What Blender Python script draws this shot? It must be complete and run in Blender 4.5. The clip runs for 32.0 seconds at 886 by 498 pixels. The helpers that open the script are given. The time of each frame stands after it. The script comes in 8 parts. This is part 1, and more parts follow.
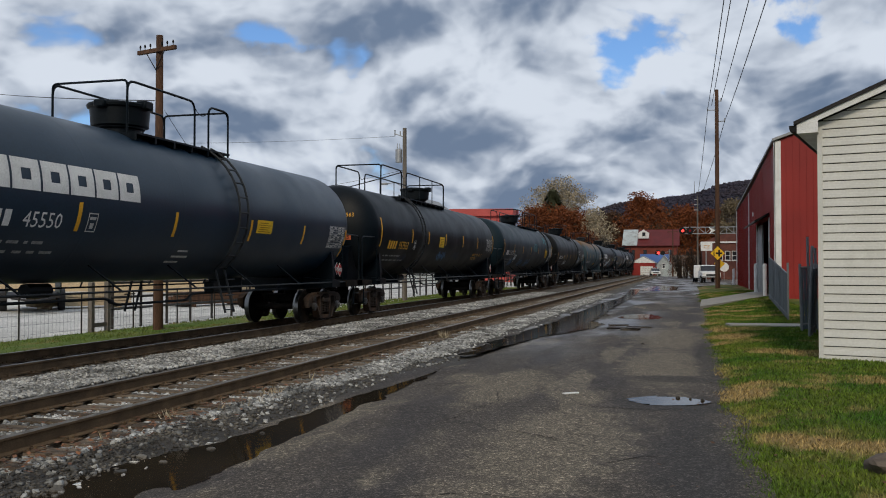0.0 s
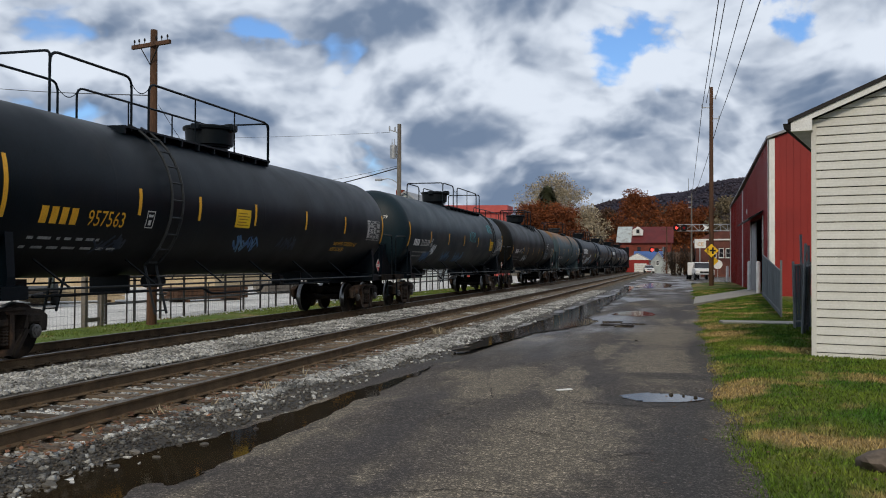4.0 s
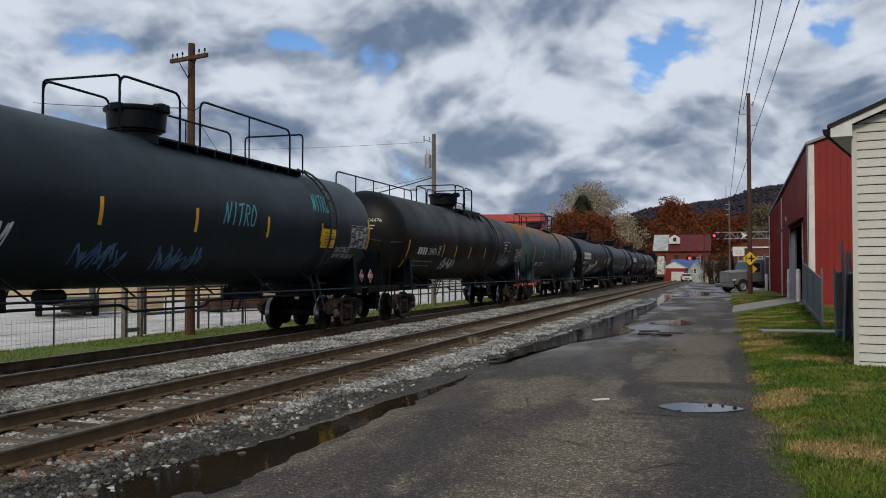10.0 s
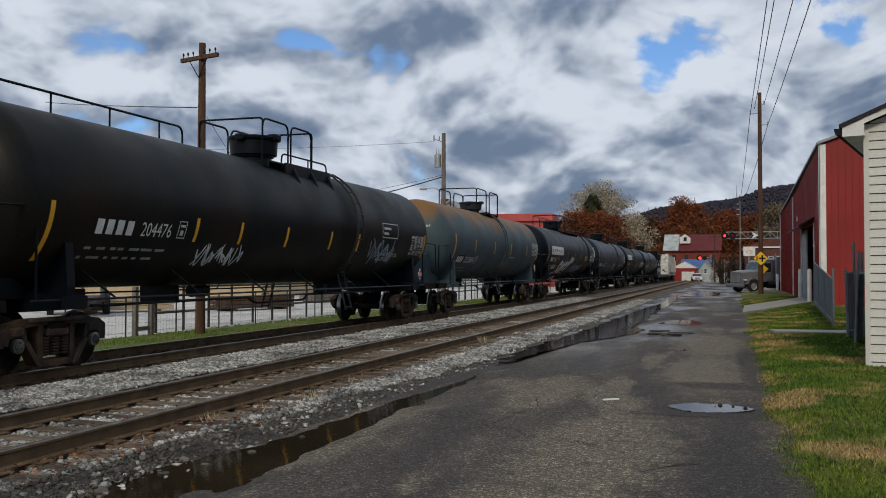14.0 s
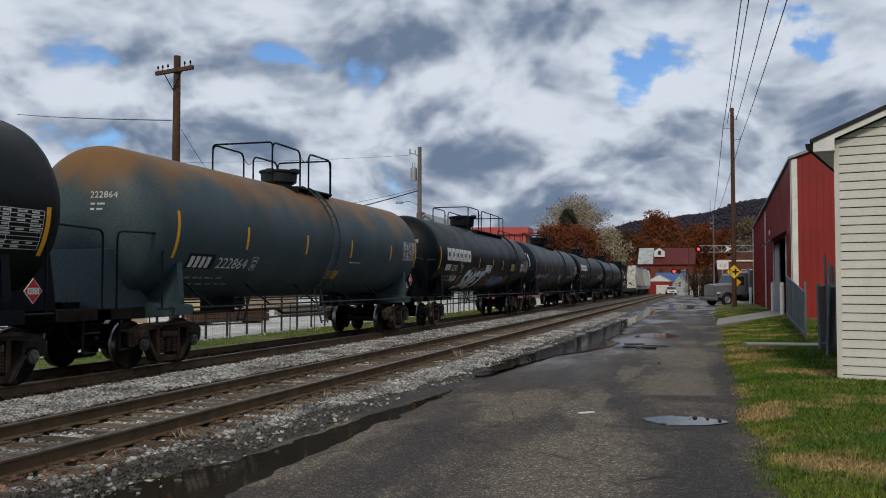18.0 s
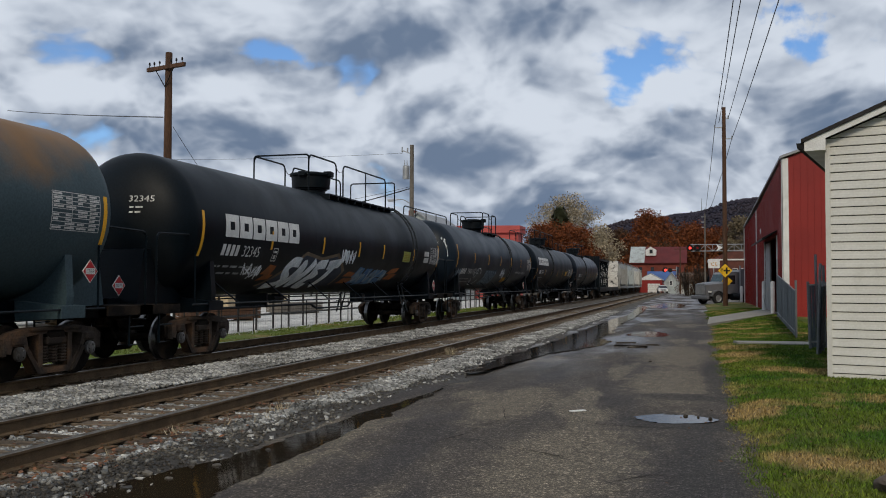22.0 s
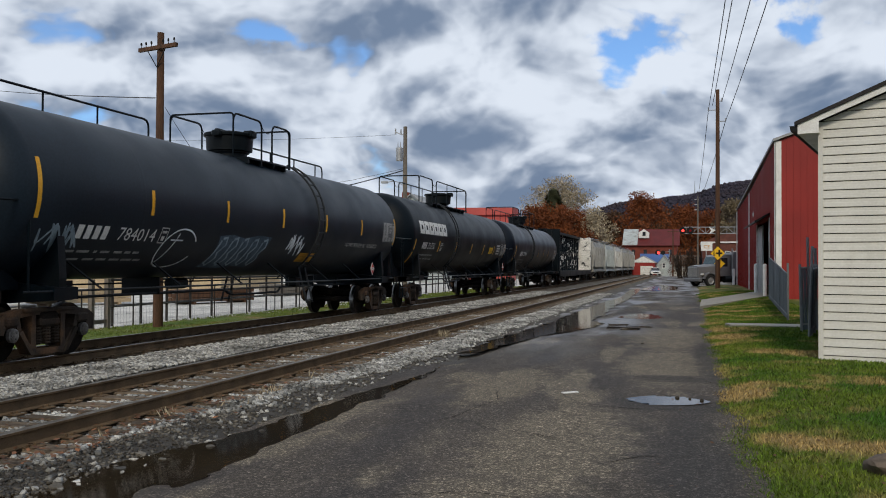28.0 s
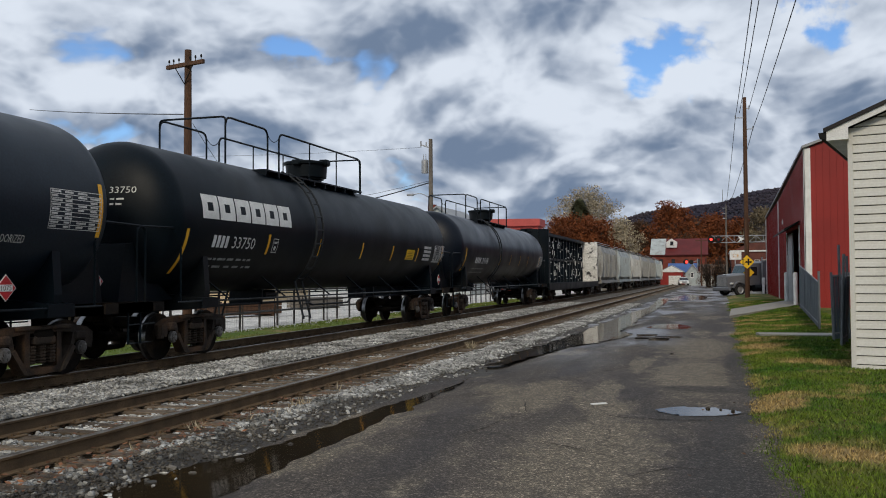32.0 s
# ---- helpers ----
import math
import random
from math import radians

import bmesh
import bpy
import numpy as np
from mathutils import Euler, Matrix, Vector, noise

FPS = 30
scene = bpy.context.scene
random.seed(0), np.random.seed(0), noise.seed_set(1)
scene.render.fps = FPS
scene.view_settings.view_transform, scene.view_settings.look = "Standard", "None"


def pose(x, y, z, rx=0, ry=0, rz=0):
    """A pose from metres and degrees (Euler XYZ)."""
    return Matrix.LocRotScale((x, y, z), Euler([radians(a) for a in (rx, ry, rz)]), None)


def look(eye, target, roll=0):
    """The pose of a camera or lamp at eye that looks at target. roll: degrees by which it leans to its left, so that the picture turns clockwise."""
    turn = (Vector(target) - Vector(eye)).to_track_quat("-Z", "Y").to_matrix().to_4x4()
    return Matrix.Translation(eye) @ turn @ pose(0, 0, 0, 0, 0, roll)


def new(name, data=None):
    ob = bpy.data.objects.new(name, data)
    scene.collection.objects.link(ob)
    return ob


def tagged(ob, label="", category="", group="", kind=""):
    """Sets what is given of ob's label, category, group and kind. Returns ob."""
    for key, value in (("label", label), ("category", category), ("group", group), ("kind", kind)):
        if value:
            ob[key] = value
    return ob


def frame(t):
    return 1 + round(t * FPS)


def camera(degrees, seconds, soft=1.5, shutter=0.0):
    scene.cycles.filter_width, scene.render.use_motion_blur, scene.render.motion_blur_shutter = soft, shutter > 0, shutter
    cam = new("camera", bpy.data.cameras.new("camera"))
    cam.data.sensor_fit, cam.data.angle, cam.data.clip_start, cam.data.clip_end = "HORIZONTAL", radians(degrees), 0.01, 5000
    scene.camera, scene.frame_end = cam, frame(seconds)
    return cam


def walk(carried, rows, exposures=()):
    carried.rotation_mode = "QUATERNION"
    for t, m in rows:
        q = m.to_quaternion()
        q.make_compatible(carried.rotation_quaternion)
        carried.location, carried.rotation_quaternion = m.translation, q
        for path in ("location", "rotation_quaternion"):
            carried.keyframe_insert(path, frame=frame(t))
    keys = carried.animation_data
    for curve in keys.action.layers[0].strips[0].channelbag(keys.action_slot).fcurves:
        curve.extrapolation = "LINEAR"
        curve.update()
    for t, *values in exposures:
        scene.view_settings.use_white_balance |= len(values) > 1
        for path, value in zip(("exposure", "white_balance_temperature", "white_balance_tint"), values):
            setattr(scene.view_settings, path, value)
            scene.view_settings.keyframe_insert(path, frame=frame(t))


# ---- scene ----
cam = camera(52.0, 32.0, soft=1.0, shutter=0.0)
walk(cam, [
    (0, pose(0, 0, 1.75, 91.105, 0.000, 15.107)),
    (0.5, pose(0, 0, 1.75, 91.157, -0.010, 14.916)),
    (1, pose(0, 0, 1.75, 91.239, -0.085, 14.816)),
    (1.5, pose(0, 0, 1.75, 90.998, -0.059, 14.763)),
    (2, pose(0, 0, 1.75, 90.862, -0.043, 14.830)),
    (2.5, pose(0, 0, 1.75, 90.977, -0.056, 14.859)),
    (3, pose(0, 0, 1.75, 90.966, -0.079, 15.039)),
    (3.5, pose(0, 0, 1.75, 90.877, -0.154, 14.921)),
    (5.5, pose(0, 0, 1.75, 90.950, -0.189, 14.354)),
    (6, pose(0, 0, 1.75, 91.233, -0.154, 14.379)),
    (6.5, pose(0, 0, 1.75, 91.329, -0.152, 14.530)),
    (7, pose(0, 0, 1.75, 91.250, -0.137, 14.768)),
    (7.5, pose(0, 0, 1.75, 91.346, -0.104, 15.076)),
    (8, pose(0, 0, 1.75, 91.428, -0.040, 15.209)),
    (8.5, pose(0, 0, 1.75, 91.518, 0.040, 15.657)),
    (9, pose(0, 0, 1.75, 91.479, 0.059, 16.342)),
    (9.5, pose(0, 0, 1.75, 91.398, 0.103, 16.651)),
    (10, pose(0, 0, 1.75, 91.456, 0.032, 16.955)),
    (10.5, pose(0, 0, 1.75, 91.446, 0.036, 17.335)),
    (11, pose(0, 0, 1.75, 91.345, -0.010, 17.526)),
    (11.5, pose(0, 0, 1.75, 91.327, -0.011, 17.767)),
    (12, pose(0, 0, 1.75, 91.363, -0.038, 17.937)),
    (12.5, pose(0, 0, 1.75, 91.347, -0.102, 18.037)),
    (13, pose(0, 0, 1.75, 91.324, -0.023, 18.061)),
    (13.5, pose(0, 0, 1.75, 91.410, -0.131, 17.860)),
    (14, pose(0, 0, 1.75, 91.419, -0.073, 17.565)),
    (14.5, pose(0, 0, 1.75, 91.668, -0.066, 17.186)),
    (16.5, pose(0, 0, 1.75, 91.997, -0.015, 16.612)),
    (17, pose(0, 0, 1.75, 92.024, -0.035, 16.367)),
    (17.5, pose(0, 0, 1.75, 92.220, -0.023, 16.147)),
    (18, pose(0, 0, 1.75, 92.274, -0.025, 16.046)),
    (18.5, pose(0, 0, 1.75, 92.321, -0.055, 16.014)),
    (19, pose(0, 0, 1.75, 92.410, -0.062, 16.003)),
    (19.5, pose(0, 0, 1.75, 92.238, -0.118, 15.843)),
    (20, pose(0, 0, 1.75, 92.212, -0.112, 15.789)),
    (20.5, pose(0, 0, 1.75, 92.222, -0.144, 15.777)),
    (21, pose(0, 0, 1.75, 92.219, -0.089, 15.575)),
    (21.5, pose(0, 0, 1.75, 92.159, -0.180, 15.386)),
    (22, pose(0, 0, 1.75, 92.153, -0.171, 15.537)),
    (22.5, pose(0, 0, 1.75, 92.005, -0.239, 15.599)),
    (23, pose(0, 0, 1.75, 91.817, -0.238, 15.721)),
    (23.5, pose(0, 0, 1.75, 91.457, -0.301, 15.623)),
    (24, pose(0, 0, 1.75, 91.329, -0.305, 15.492)),
    (24.5, pose(0, 0, 1.75, 91.284, -0.296, 15.323)),
    (25, pose(0, 0, 1.75, 91.186, -0.260, 15.180)),
    (25.5, pose(0, 0, 1.75, 91.238, -0.265, 15.230)),
    (27.5, pose(0, 0, 1.75, 91.125, -0.291, 15.259)),
    (28, pose(0, 0, 1.75, 91.024, -0.272, 15.111)),
    (28.5, pose(0, 0, 1.75, 91.075, -0.278, 15.160)),
    (29, pose(0, 0, 1.75, 91.322, -0.237, 15.416)),
    (29.5, pose(0, 0, 1.75, 91.375, -0.130, 15.610)),
    (30, pose(0, 0, 1.75, 91.458, -0.060, 15.958)),
    (30.5, pose(0, 0, 1.75, 91.553, 0.077, 16.052)),
    (31, pose(0, 0, 1.75, 91.505, 0.250, 16.160)),
    (31.5, pose(0, 0, 1.75, 91.649, 0.244, 16.601)),
    (32, pose(0, 0, 1.75, 91.773, 0.314, 16.791)),
], exposures=[(0.0, -0.42), (2.0, -0.26), (7.5, -0.26), (9.0, -0.45), (15.0, -0.46), (16.6, -0.32), (17.1, -0.32), (18.0, -0.46), (26.0, -0.48), (28.0, -0.28), (29.0, -0.30), (30.0, -0.44), (31.2, -0.44), (32.0, -0.32)])

# ---- world and sun ----
CLOUD_AT = (2.37, 0.61, 1.13)                  # which part of the cloud field stands over the place
CLOUD_EDGE = (-0.16, 0.04)                      # density at which a cloud begins and closes
SUN_EL, SUN_AZ = radians(34), radians(172)     # azimuth from +Y, clockwise seen from above


def build_world():
    w = bpy.data.worlds.new("sky")
    scene.world = w
    w.use_nodes = True
    nt = w.node_tree
    nt.nodes.clear()
    n, link = nt.nodes.new, nt.links.new
    out, bg = n("ShaderNodeOutputWorld"), n("ShaderNodeBackground")
    sky = n("ShaderNodeTexSky")
    sky.sky_type, sky.sun_disc = "NISHITA", False
    sky.sun_elevation, sky.sun_rotation = SUN_EL, SUN_AZ
    sky.air_density, sky.dust_density, sky.ozone_density = 1.0, 0.6, 1.5
    co = n("ShaderNodeTexCoord")
    sep = n("ShaderNodeSeparateXYZ")
    link(co.outputs["Generated"], sep.inputs[0])

    def m(op, a, b=None, c=None, clamp=False):
        q = n("ShaderNodeMath")
        q.operation, q.use_clamp = op, clamp
        for i, v in enumerate((a, b, c)):
            if v is None:
                continue
            if isinstance(v, (int, float)):
                q.inputs[i].default_value = v
            else:
                link(v, q.inputs[i])
        return q.outputs[0]

    def noise_at(vec, scale, detail, rough, dist=0.0):
        q = n("ShaderNodeTexNoise")
        q.inputs["Scale"].default_value, q.inputs["Detail"].default_value = scale, detail
        q.inputs["Roughness"].default_value, q.inputs["Distortion"].default_value = rough, dist
        link(vec, q.inputs["Vector"])
        return q.outputs["Fac"]

    # broken cumulus on a flat layer overhead: cells shrink and flatten towards the horizon
    over = m("ADD", m("MAXIMUM", sep.outputs[2], 0.0), 0.55)

    def layer(lift):
        q = n("ShaderNodeCombineXYZ")
        k = m("ADD", over, lift)
        link(m("DIVIDE", sep.outputs[0], k), q.inputs[0]), link(m("DIVIDE", sep.outputs[1], k), q.inputs[1])
        q.inputs[2].default_value = CLOUD_AT[2]
        r = n("ShaderNodeVectorMath")
        r.operation = "ADD"
        link(q.outputs[0], r.inputs[0])
        r.inputs[1].default_value = (CLOUD_AT[0], CLOUD_AT[1], 0)
        return r.outputs[0]

    def density(v):
        """Slow banks, rounded puffs at three sizes, and frayed edges."""
        warp = n("ShaderNodeTexNoise")
        warp.inputs["Scale"].default_value, warp.inputs["Detail"].default_value = 3.0, 5
        link(v, warp.inputs["Vector"])
        q = n("ShaderNodeVectorMath")
        q.operation = "MULTIPLY_ADD"
        link(warp.outputs["Color"], q.inputs[0])
        q.inputs[1].default_value = (0.30, 0.30, 0.0)
        link(v, q.inputs[2])
        puff = n("ShaderNodeTexVoronoi")
        puff.feature = "SMOOTH_F1"
        puff.inputs["Scale"].default_value, puff.inputs["Detail"].default_value = 4.4, 3.0
        puff.inputs["Roughness"].default_value, puff.inputs["Lacunarity"].default_value = 0.56, 2.2
        puff.inputs["Smoothness"].default_value = 0.18
        link(q.outputs[0], puff.inputs["Vector"])
        slow = m("ADD", m("MULTIPLY", noise_at(v, 1.7, 2, 0.5), 0.55), m("MULTIPLY", noise_at(v, 4.2, 10, 0.52, 0.12), 0.70))
        return m("MULTIPLY_ADD", puff.outputs["Distance"], -0.60, m("ADD", slow, 0.25))

    # where the large banks, the gaps and the sunlit heaps stand: azimuth to the left, elevation, size, weight
    wob = n("ShaderNodeTexNoise")
    wob.inputs["Scale"].default_value, wob.inputs["Detail"].default_value = 8.0, 6
    wob.inputs["Roughness"].default_value = 0.6
    link(co.outputs["Generated"], wob.inputs["Vector"])
    wander = n("ShaderNodeVectorMath")
    wander.operation = "MULTIPLY_ADD"
    link(wob.outputs["Color"], wander.inputs[0])
    wander.inputs[1].default_value = (0.20, 0.20, 0.24)
    tall = n("ShaderNodeVectorMath")
    tall.operation = "MULTIPLY_ADD"
    link(co.outputs["Generated"], tall.inputs[0])
    tall.inputs[1].default_value, tall.inputs[2].default_value = (1, 1, 1.8), (-0.10, -0.10, -0.12)
    link(tall.outputs[0], wander.inputs[2])

    def heaps(rows):
        total = 0.0
        for az, el, size, weight in rows:
            q = n("ShaderNodeVectorMath")
            q.operation = "DISTANCE"
            link(wander.outputs[0], q.inputs[0])
            az, el = radians(az), radians(el)
            q.inputs[1].default_value = (-math.sin(az) * math.cos(el), math.cos(az) * math.cos(el), 1.8 * math.sin(el))
            r = n("ShaderNodeMapRange")
            r.interpolation_type = "SMOOTHSTEP"
            link(q.outputs["Value"], r.inputs["Value"])
            for k, v in (("From Min", size * 1.25), ("From Max", 0.0), ("To Max", weight)):
                r.inputs[k].default_value = v
            total = m("ADD", r.outputs[0], total)
        return total

    gaps = heaps(((4.2, 12.6, 0.09, 0.46), (-6.8, 13.9, 0.08, 0.42), (27, 14.8, 0.07, 0.40), (-4.9, 15.5, 0.06, 0.3), (30, 11.5, 0.05, 0.3)))
    heavy = heaps(((22.0, 13.9, 0.17, 0.32), (23.0, 9.8, 0.12, 0.12), (18.1, 9.6, 0.10, 0.08), (37.3, 11.1, 0.12, 0.35), (33.9, 13.8, 0.08, 0.30), (1.8, 9.2, 0.065, 0.55), (-6.5, 9.5, 0.10, 0.30),
                   (-2.0, 5.5, 0.13, 0.40), (8.0, 5.0, 0.12, 0.30), (-9.0, 6.0, 0.12, 0.40), (17.0, 5.0, 0.12, 0.20), (13.1, 14.3, 0.11, -0.55), (30.5, 12.8, 0.075, -0.45), (4.6, 10.1, 0.055, -0.55), (-2.7, 12.9, 0.08, -0.40), (-9.8, 13.9, 0.08, -0.5), (20.2, 7.3, 0.07, -0.30), (8.1, 8.9, 0.08, -0.35), (37.6, 14.3, 0.06, -0.35), (10, 11, 0.06, -0.3)))
    dens, dens_up = density(layer(0.0)), density(layer(0.042))
    ramp = n("ShaderNodeMapRange")
    ramp.interpolation_type = "SMOOTHSTEP"
    link(m("SUBTRACT", dens, gaps), ramp.inputs["Value"])
    ramp.inputs["From Min"].default_value, ramp.inputs["From Max"].default_value = CLOUD_EDGE
    # a cloud's top is white, its thick underside blue-grey
    thick = n("ShaderNodeMapRange")
    thick.interpolation_type = "SMOOTHSTEP"
    link(dens, thick.inputs["Value"])
    thick.inputs["From Min"].default_value, thick.inputs["From Max"].default_value = CLOUD_EDGE[0] + 0.10, CLOUD_EDGE[1] + 0.52
    rim = m("MULTIPLY", m("SUBTRACT", dens_up, dens), 3.4)
    shade = m("ADD", m("MULTIPLY_ADD", thick.outputs[0], 0.62, rim), m("MULTIPLY", heavy, 0.75))
    col = n("ShaderNodeMix")
    col.data_type = "RGBA"
    soft_shade = n("ShaderNodeMapRange")
    soft_shade.interpolation_type = "SMOOTHSTEP"
    link(shade, soft_shade.inputs["Value"])
    soft_shade.inputs["From Min"].default_value, soft_shade.inputs["From Max"].default_value = -0.40, 1.40
    link(soft_shade.outputs[0], col.inputs["Factor"])
    col.inputs["A"].default_value, col.inputs["B"].default_value = (9.0, 9.8, 11.0, 1), (2.0, 2.75, 4.1, 1)
    mix = n("ShaderNodeMix")
    mix.data_type = "RGBA"
    link(ramp.outputs[0], mix.inputs["Factor"])
    blue = n("ShaderNodeMix")
    blue.data_type, blue.blend_type = "RGBA", "MULTIPLY"
    blue.inputs["Factor"].default_value = 1.0
    link(sky.outputs[0], blue.inputs["A"])
    blue.inputs["B"].default_value = (0.95, 1.25, 1.65, 1)
    link(blue.outputs["Result"], mix.inputs["A"]), link(col.outputs["Result"], mix.inputs["B"])
    link(mix.outputs["Result"], bg.inputs["Color"])
    bg.inputs["Strength"].default_value = 0.10
    link(bg.outputs[0], out.inputs[0])


build_world()
sun = new("sun", bpy.data.lights.new("sun", "SUN"))
sun.data.energy, sun.data.angle, sun.data.color = 2.1, radians(11), (1.0, 0.88, 0.69)
sun.matrix_world = look((0, 0, 30), (-math.sin(SUN_AZ) * 30, -math.cos(SUN_AZ) * 30, 30 - 30 * math.tan(SUN_EL)))


# ---- materials ----
def material(name, c1, c2=None, scale=4.0, rough=0.7, metal=0.0, grain=60.0, grain_amt=0.25, bump=0.2, spec=0.25,
             stretch=(1, 1, 1), third=None, third_scale=0.8, third_cut=(0.5, 0.65), rough2=None, vary=0.0, emit=None):
    """A surface with slow blotches, fine grain and relief. third: a stain colour that comes in patches. vary: how much repeats differ."""
    mt = bpy.data.materials.new(name)
    mt.use_nodes = True
    nt = mt.node_tree
    n, link = nt.nodes.new, nt.links.new
    b = nt.nodes["Principled BSDF"]
    c2 = c2 or tuple(v * 0.7 for v in c1)
    co, mp = n("ShaderNodeTexCoord"), n("ShaderNodeMapping")
    link(co.outputs["Object"], mp.inputs[0])
    mp.inputs["Scale"].default_value = stretch

    def nz(sc, det=4):
        q = n("ShaderNodeTexNoise")
        q.inputs["Scale"].default_value, q.inputs["Detail"].default_value = sc, det
        link(mp.outputs[0], q.inputs["Vector"])
        return q.outputs["Fac"]

    def rng(v, a, b_, lo=0.0, hi=1.0):
        q = n("ShaderNodeMapRange")
        q.inputs["From Min"].default_value, q.inputs["From Max"].default_value = a, b_
        q.inputs["To Min"].default_value, q.inputs["To Max"].default_value = lo, hi
        link(v, q.inputs["Value"])
        return q.outputs[0]

    def mixc(f, a, bb, mode="MIX"):
        q = n("ShaderNodeMix")
        q.data_type, q.blend_type = "RGBA", mode
        for s, v in (("Factor", f), ("A", a), ("B", bb)):
            if isinstance(v, (tuple, list)):
                q.inputs[s].default_value = (*v[:3], 1)
            elif isinstance(v, (int, float)):
                q.inputs[s].default_value = v
            else:
                link(v, q.inputs[s])
        return q.outputs["Result"]

    blot = rng(nz(scale, 5), 0.35, 0.65)
    col = mixc(blot, c1, c2)
    if third:
        col = mixc(rng(nz(third_scale, 6), *third_cut), col, third)
    fine = nz(grain, 3)
    col = mixc(1.0, col, mixc(rng(fine, 0.3, 0.7), (1 - grain_amt,) * 3, (1 + grain_amt,) * 3), "MULTIPLY")
    if vary:
        info = n("ShaderNodeObjectInfo")
        isl = n("ShaderNodeNewGeometry")
        f = n("ShaderNodeMath")
        f.operation = "ADD"
        link(info.outputs["Random"], f.inputs[0]), link(isl.outputs["Random Per Island"], f.inputs[1])
        fr = n("ShaderNodeMath")
        fr.operation = "FRACT"
        link(f.outputs[0], fr.inputs[0])
        col = mixc(1.0, col, mixc(fr.outputs[0], (1 - vary,) * 3, (1 + vary,) * 3), "MULTIPLY")
    link(col, b.inputs["Base Color"])
    if rough2 is not None:
        link(rng(nz(scale * 1.7, 4), 0.35, 0.65, rough, rough2), b.inputs["Roughness"])
    else:
        link(rng(fine, 0.2, 0.8, max(rough - 0.08, 0.02), min(rough + 0.08, 1)), b.inputs["Roughness"])
    b.inputs["Metallic"].default_value = metal
    b.inputs["Specular IOR Level"].default_value = spec
    if bump:
        bp = n("ShaderNodeBump")
        bp.inputs["Strength"].default_value, bp.inputs["Distance"].default_value = bump, 0.02
        link(fine, bp.inputs["Height"])
        link(bp.outputs[0], b.inputs["Normal"])
    if emit:
        b.inputs["Emission Color"].default_value, b.inputs["Emission Strength"].default_value = (*emit[:3], 1), emit[3]
    return mt


# ---- mesh helpers ----
def box(bm, x0, x1, y0, y1, z0, z1, m=None, bevel=0.0):
    g = bmesh.ops.create_cube(bm, size=1)["verts"]
    for v in g:
        v.co = Vector((x0 + (v.co.x + 0.5) * (x1 - x0), y0 + (v.co.y + 0.5) * (y1 - y0), z0 + (v.co.z + 0.5) * (z1 - z0)))
    if bevel:
        e = list({e for v in g for e in v.link_edges})
        g = bmesh.ops.bevel(bm, geom=e, offset=bevel, segments=1, affect="EDGES")["verts"]
    if m is not None:
        bmesh.ops.transform(bm, matrix=m, verts=list({*g}))
    return g


def rod(bm, p, q, r, seg=6, r2=None):
    """A round bar from p to q."""
    p, q = Vector(p), Vector(q)
    d = q - p
    if d.length < 1e-6:
        return
    m = Matrix.Translation((p + q) / 2) @ d.to_track_quat("Z", "Y").to_matrix().to_4x4()
    bmesh.ops.create_cone(bm, cap_ends=True, segments=seg, radius1=r, radius2=r if r2 is None else r2, depth=d.length, matrix=m)


def pipe(bm, pts, r, seg=6):
    """A bent round bar through pts, in one piece with mitred joints."""
    pts = [Vector(p) for p in pts]
    rings = []
    for i, p in enumerate(pts):
        a = (p - pts[i - 1]).normalized() if i else (pts[1] - p).normalized()
        b = (pts[i + 1] - p).normalized() if i + 1 < len(pts) else a
        d = (a + b).normalized() if (a + b).length > 1e-4 else a
        up = Vector((0, 0, 1)) if abs(d.z) < 0.9 else Vector((0, 1, 0))
        if rings:
            up = last
        s = d.cross(up).normalized()
        u = s.cross(d).normalized()
        last = u
        k = 1 / max(0.5, abs(a.dot(d)))
        rings.append([bm.verts.new(p + (s * math.cos(t) + u * math.sin(t)) * r * (k if 0 < i < len(pts) - 1 else 1))
                      for t in (2 * math.pi * j / seg for j in range(seg))])
    for a, b in zip(rings, rings[1:]):
        for j in range(seg):
            bm.faces.new((a[j], a[(j + 1) % seg], b[(j + 1) % seg], b[j]))
    bm.faces.new(rings[0][::-1]), bm.faces.new(rings[-1])


def rounded(pts, r=0.12, n=3):
    """Round the corners of a polyline."""
    pts = [Vector(p) for p in pts]
    out = [pts[0]]
    for a, p, b in zip(pts, pts[1:], pts[2:]):
        k = min(r, (a - p).length / 2, (b - p).length / 2)
        s, e = p + (a - p).normalized() * k, p + (b - p).normalized() * k
        out += [s.lerp(p, t).lerp(p.lerp(e, t), t) for t in (i / n for i in range(n + 1))]
    return out + [pts[-1]]


def lathe(bm, prof, axis="Y", seg=32, at=(0, 0, 0)):
    """Turn a profile of (distance along the axis, radius)."""
    rings = []
    for d, r in prof:
        ring = []
        for j in range(seg if r > 1e-5 else 1):
            t = 2 * math.pi * j / seg
            c, s = r * math.cos(t), r * math.sin(t)
            v = {"X": (d, c, s), "Y": (c, d, s), "Z": (c, s, d)}[axis]
            ring.append(bm.verts.new(Vector(v) + Vector(at)))
        rings.append(ring)
    for a, b in zip(rings, rings[1:]):
        for j in range(seg):
            k = (j + 1) % seg
            if len(a) == 1:
                bm.faces.new((a[0], b[j], b[k]))
            elif len(b) == 1:
                bm.faces.new((a[j], a[k], b[0]))
            else:
                bm.faces.new((a[j], a[k], b[k], b[j]))


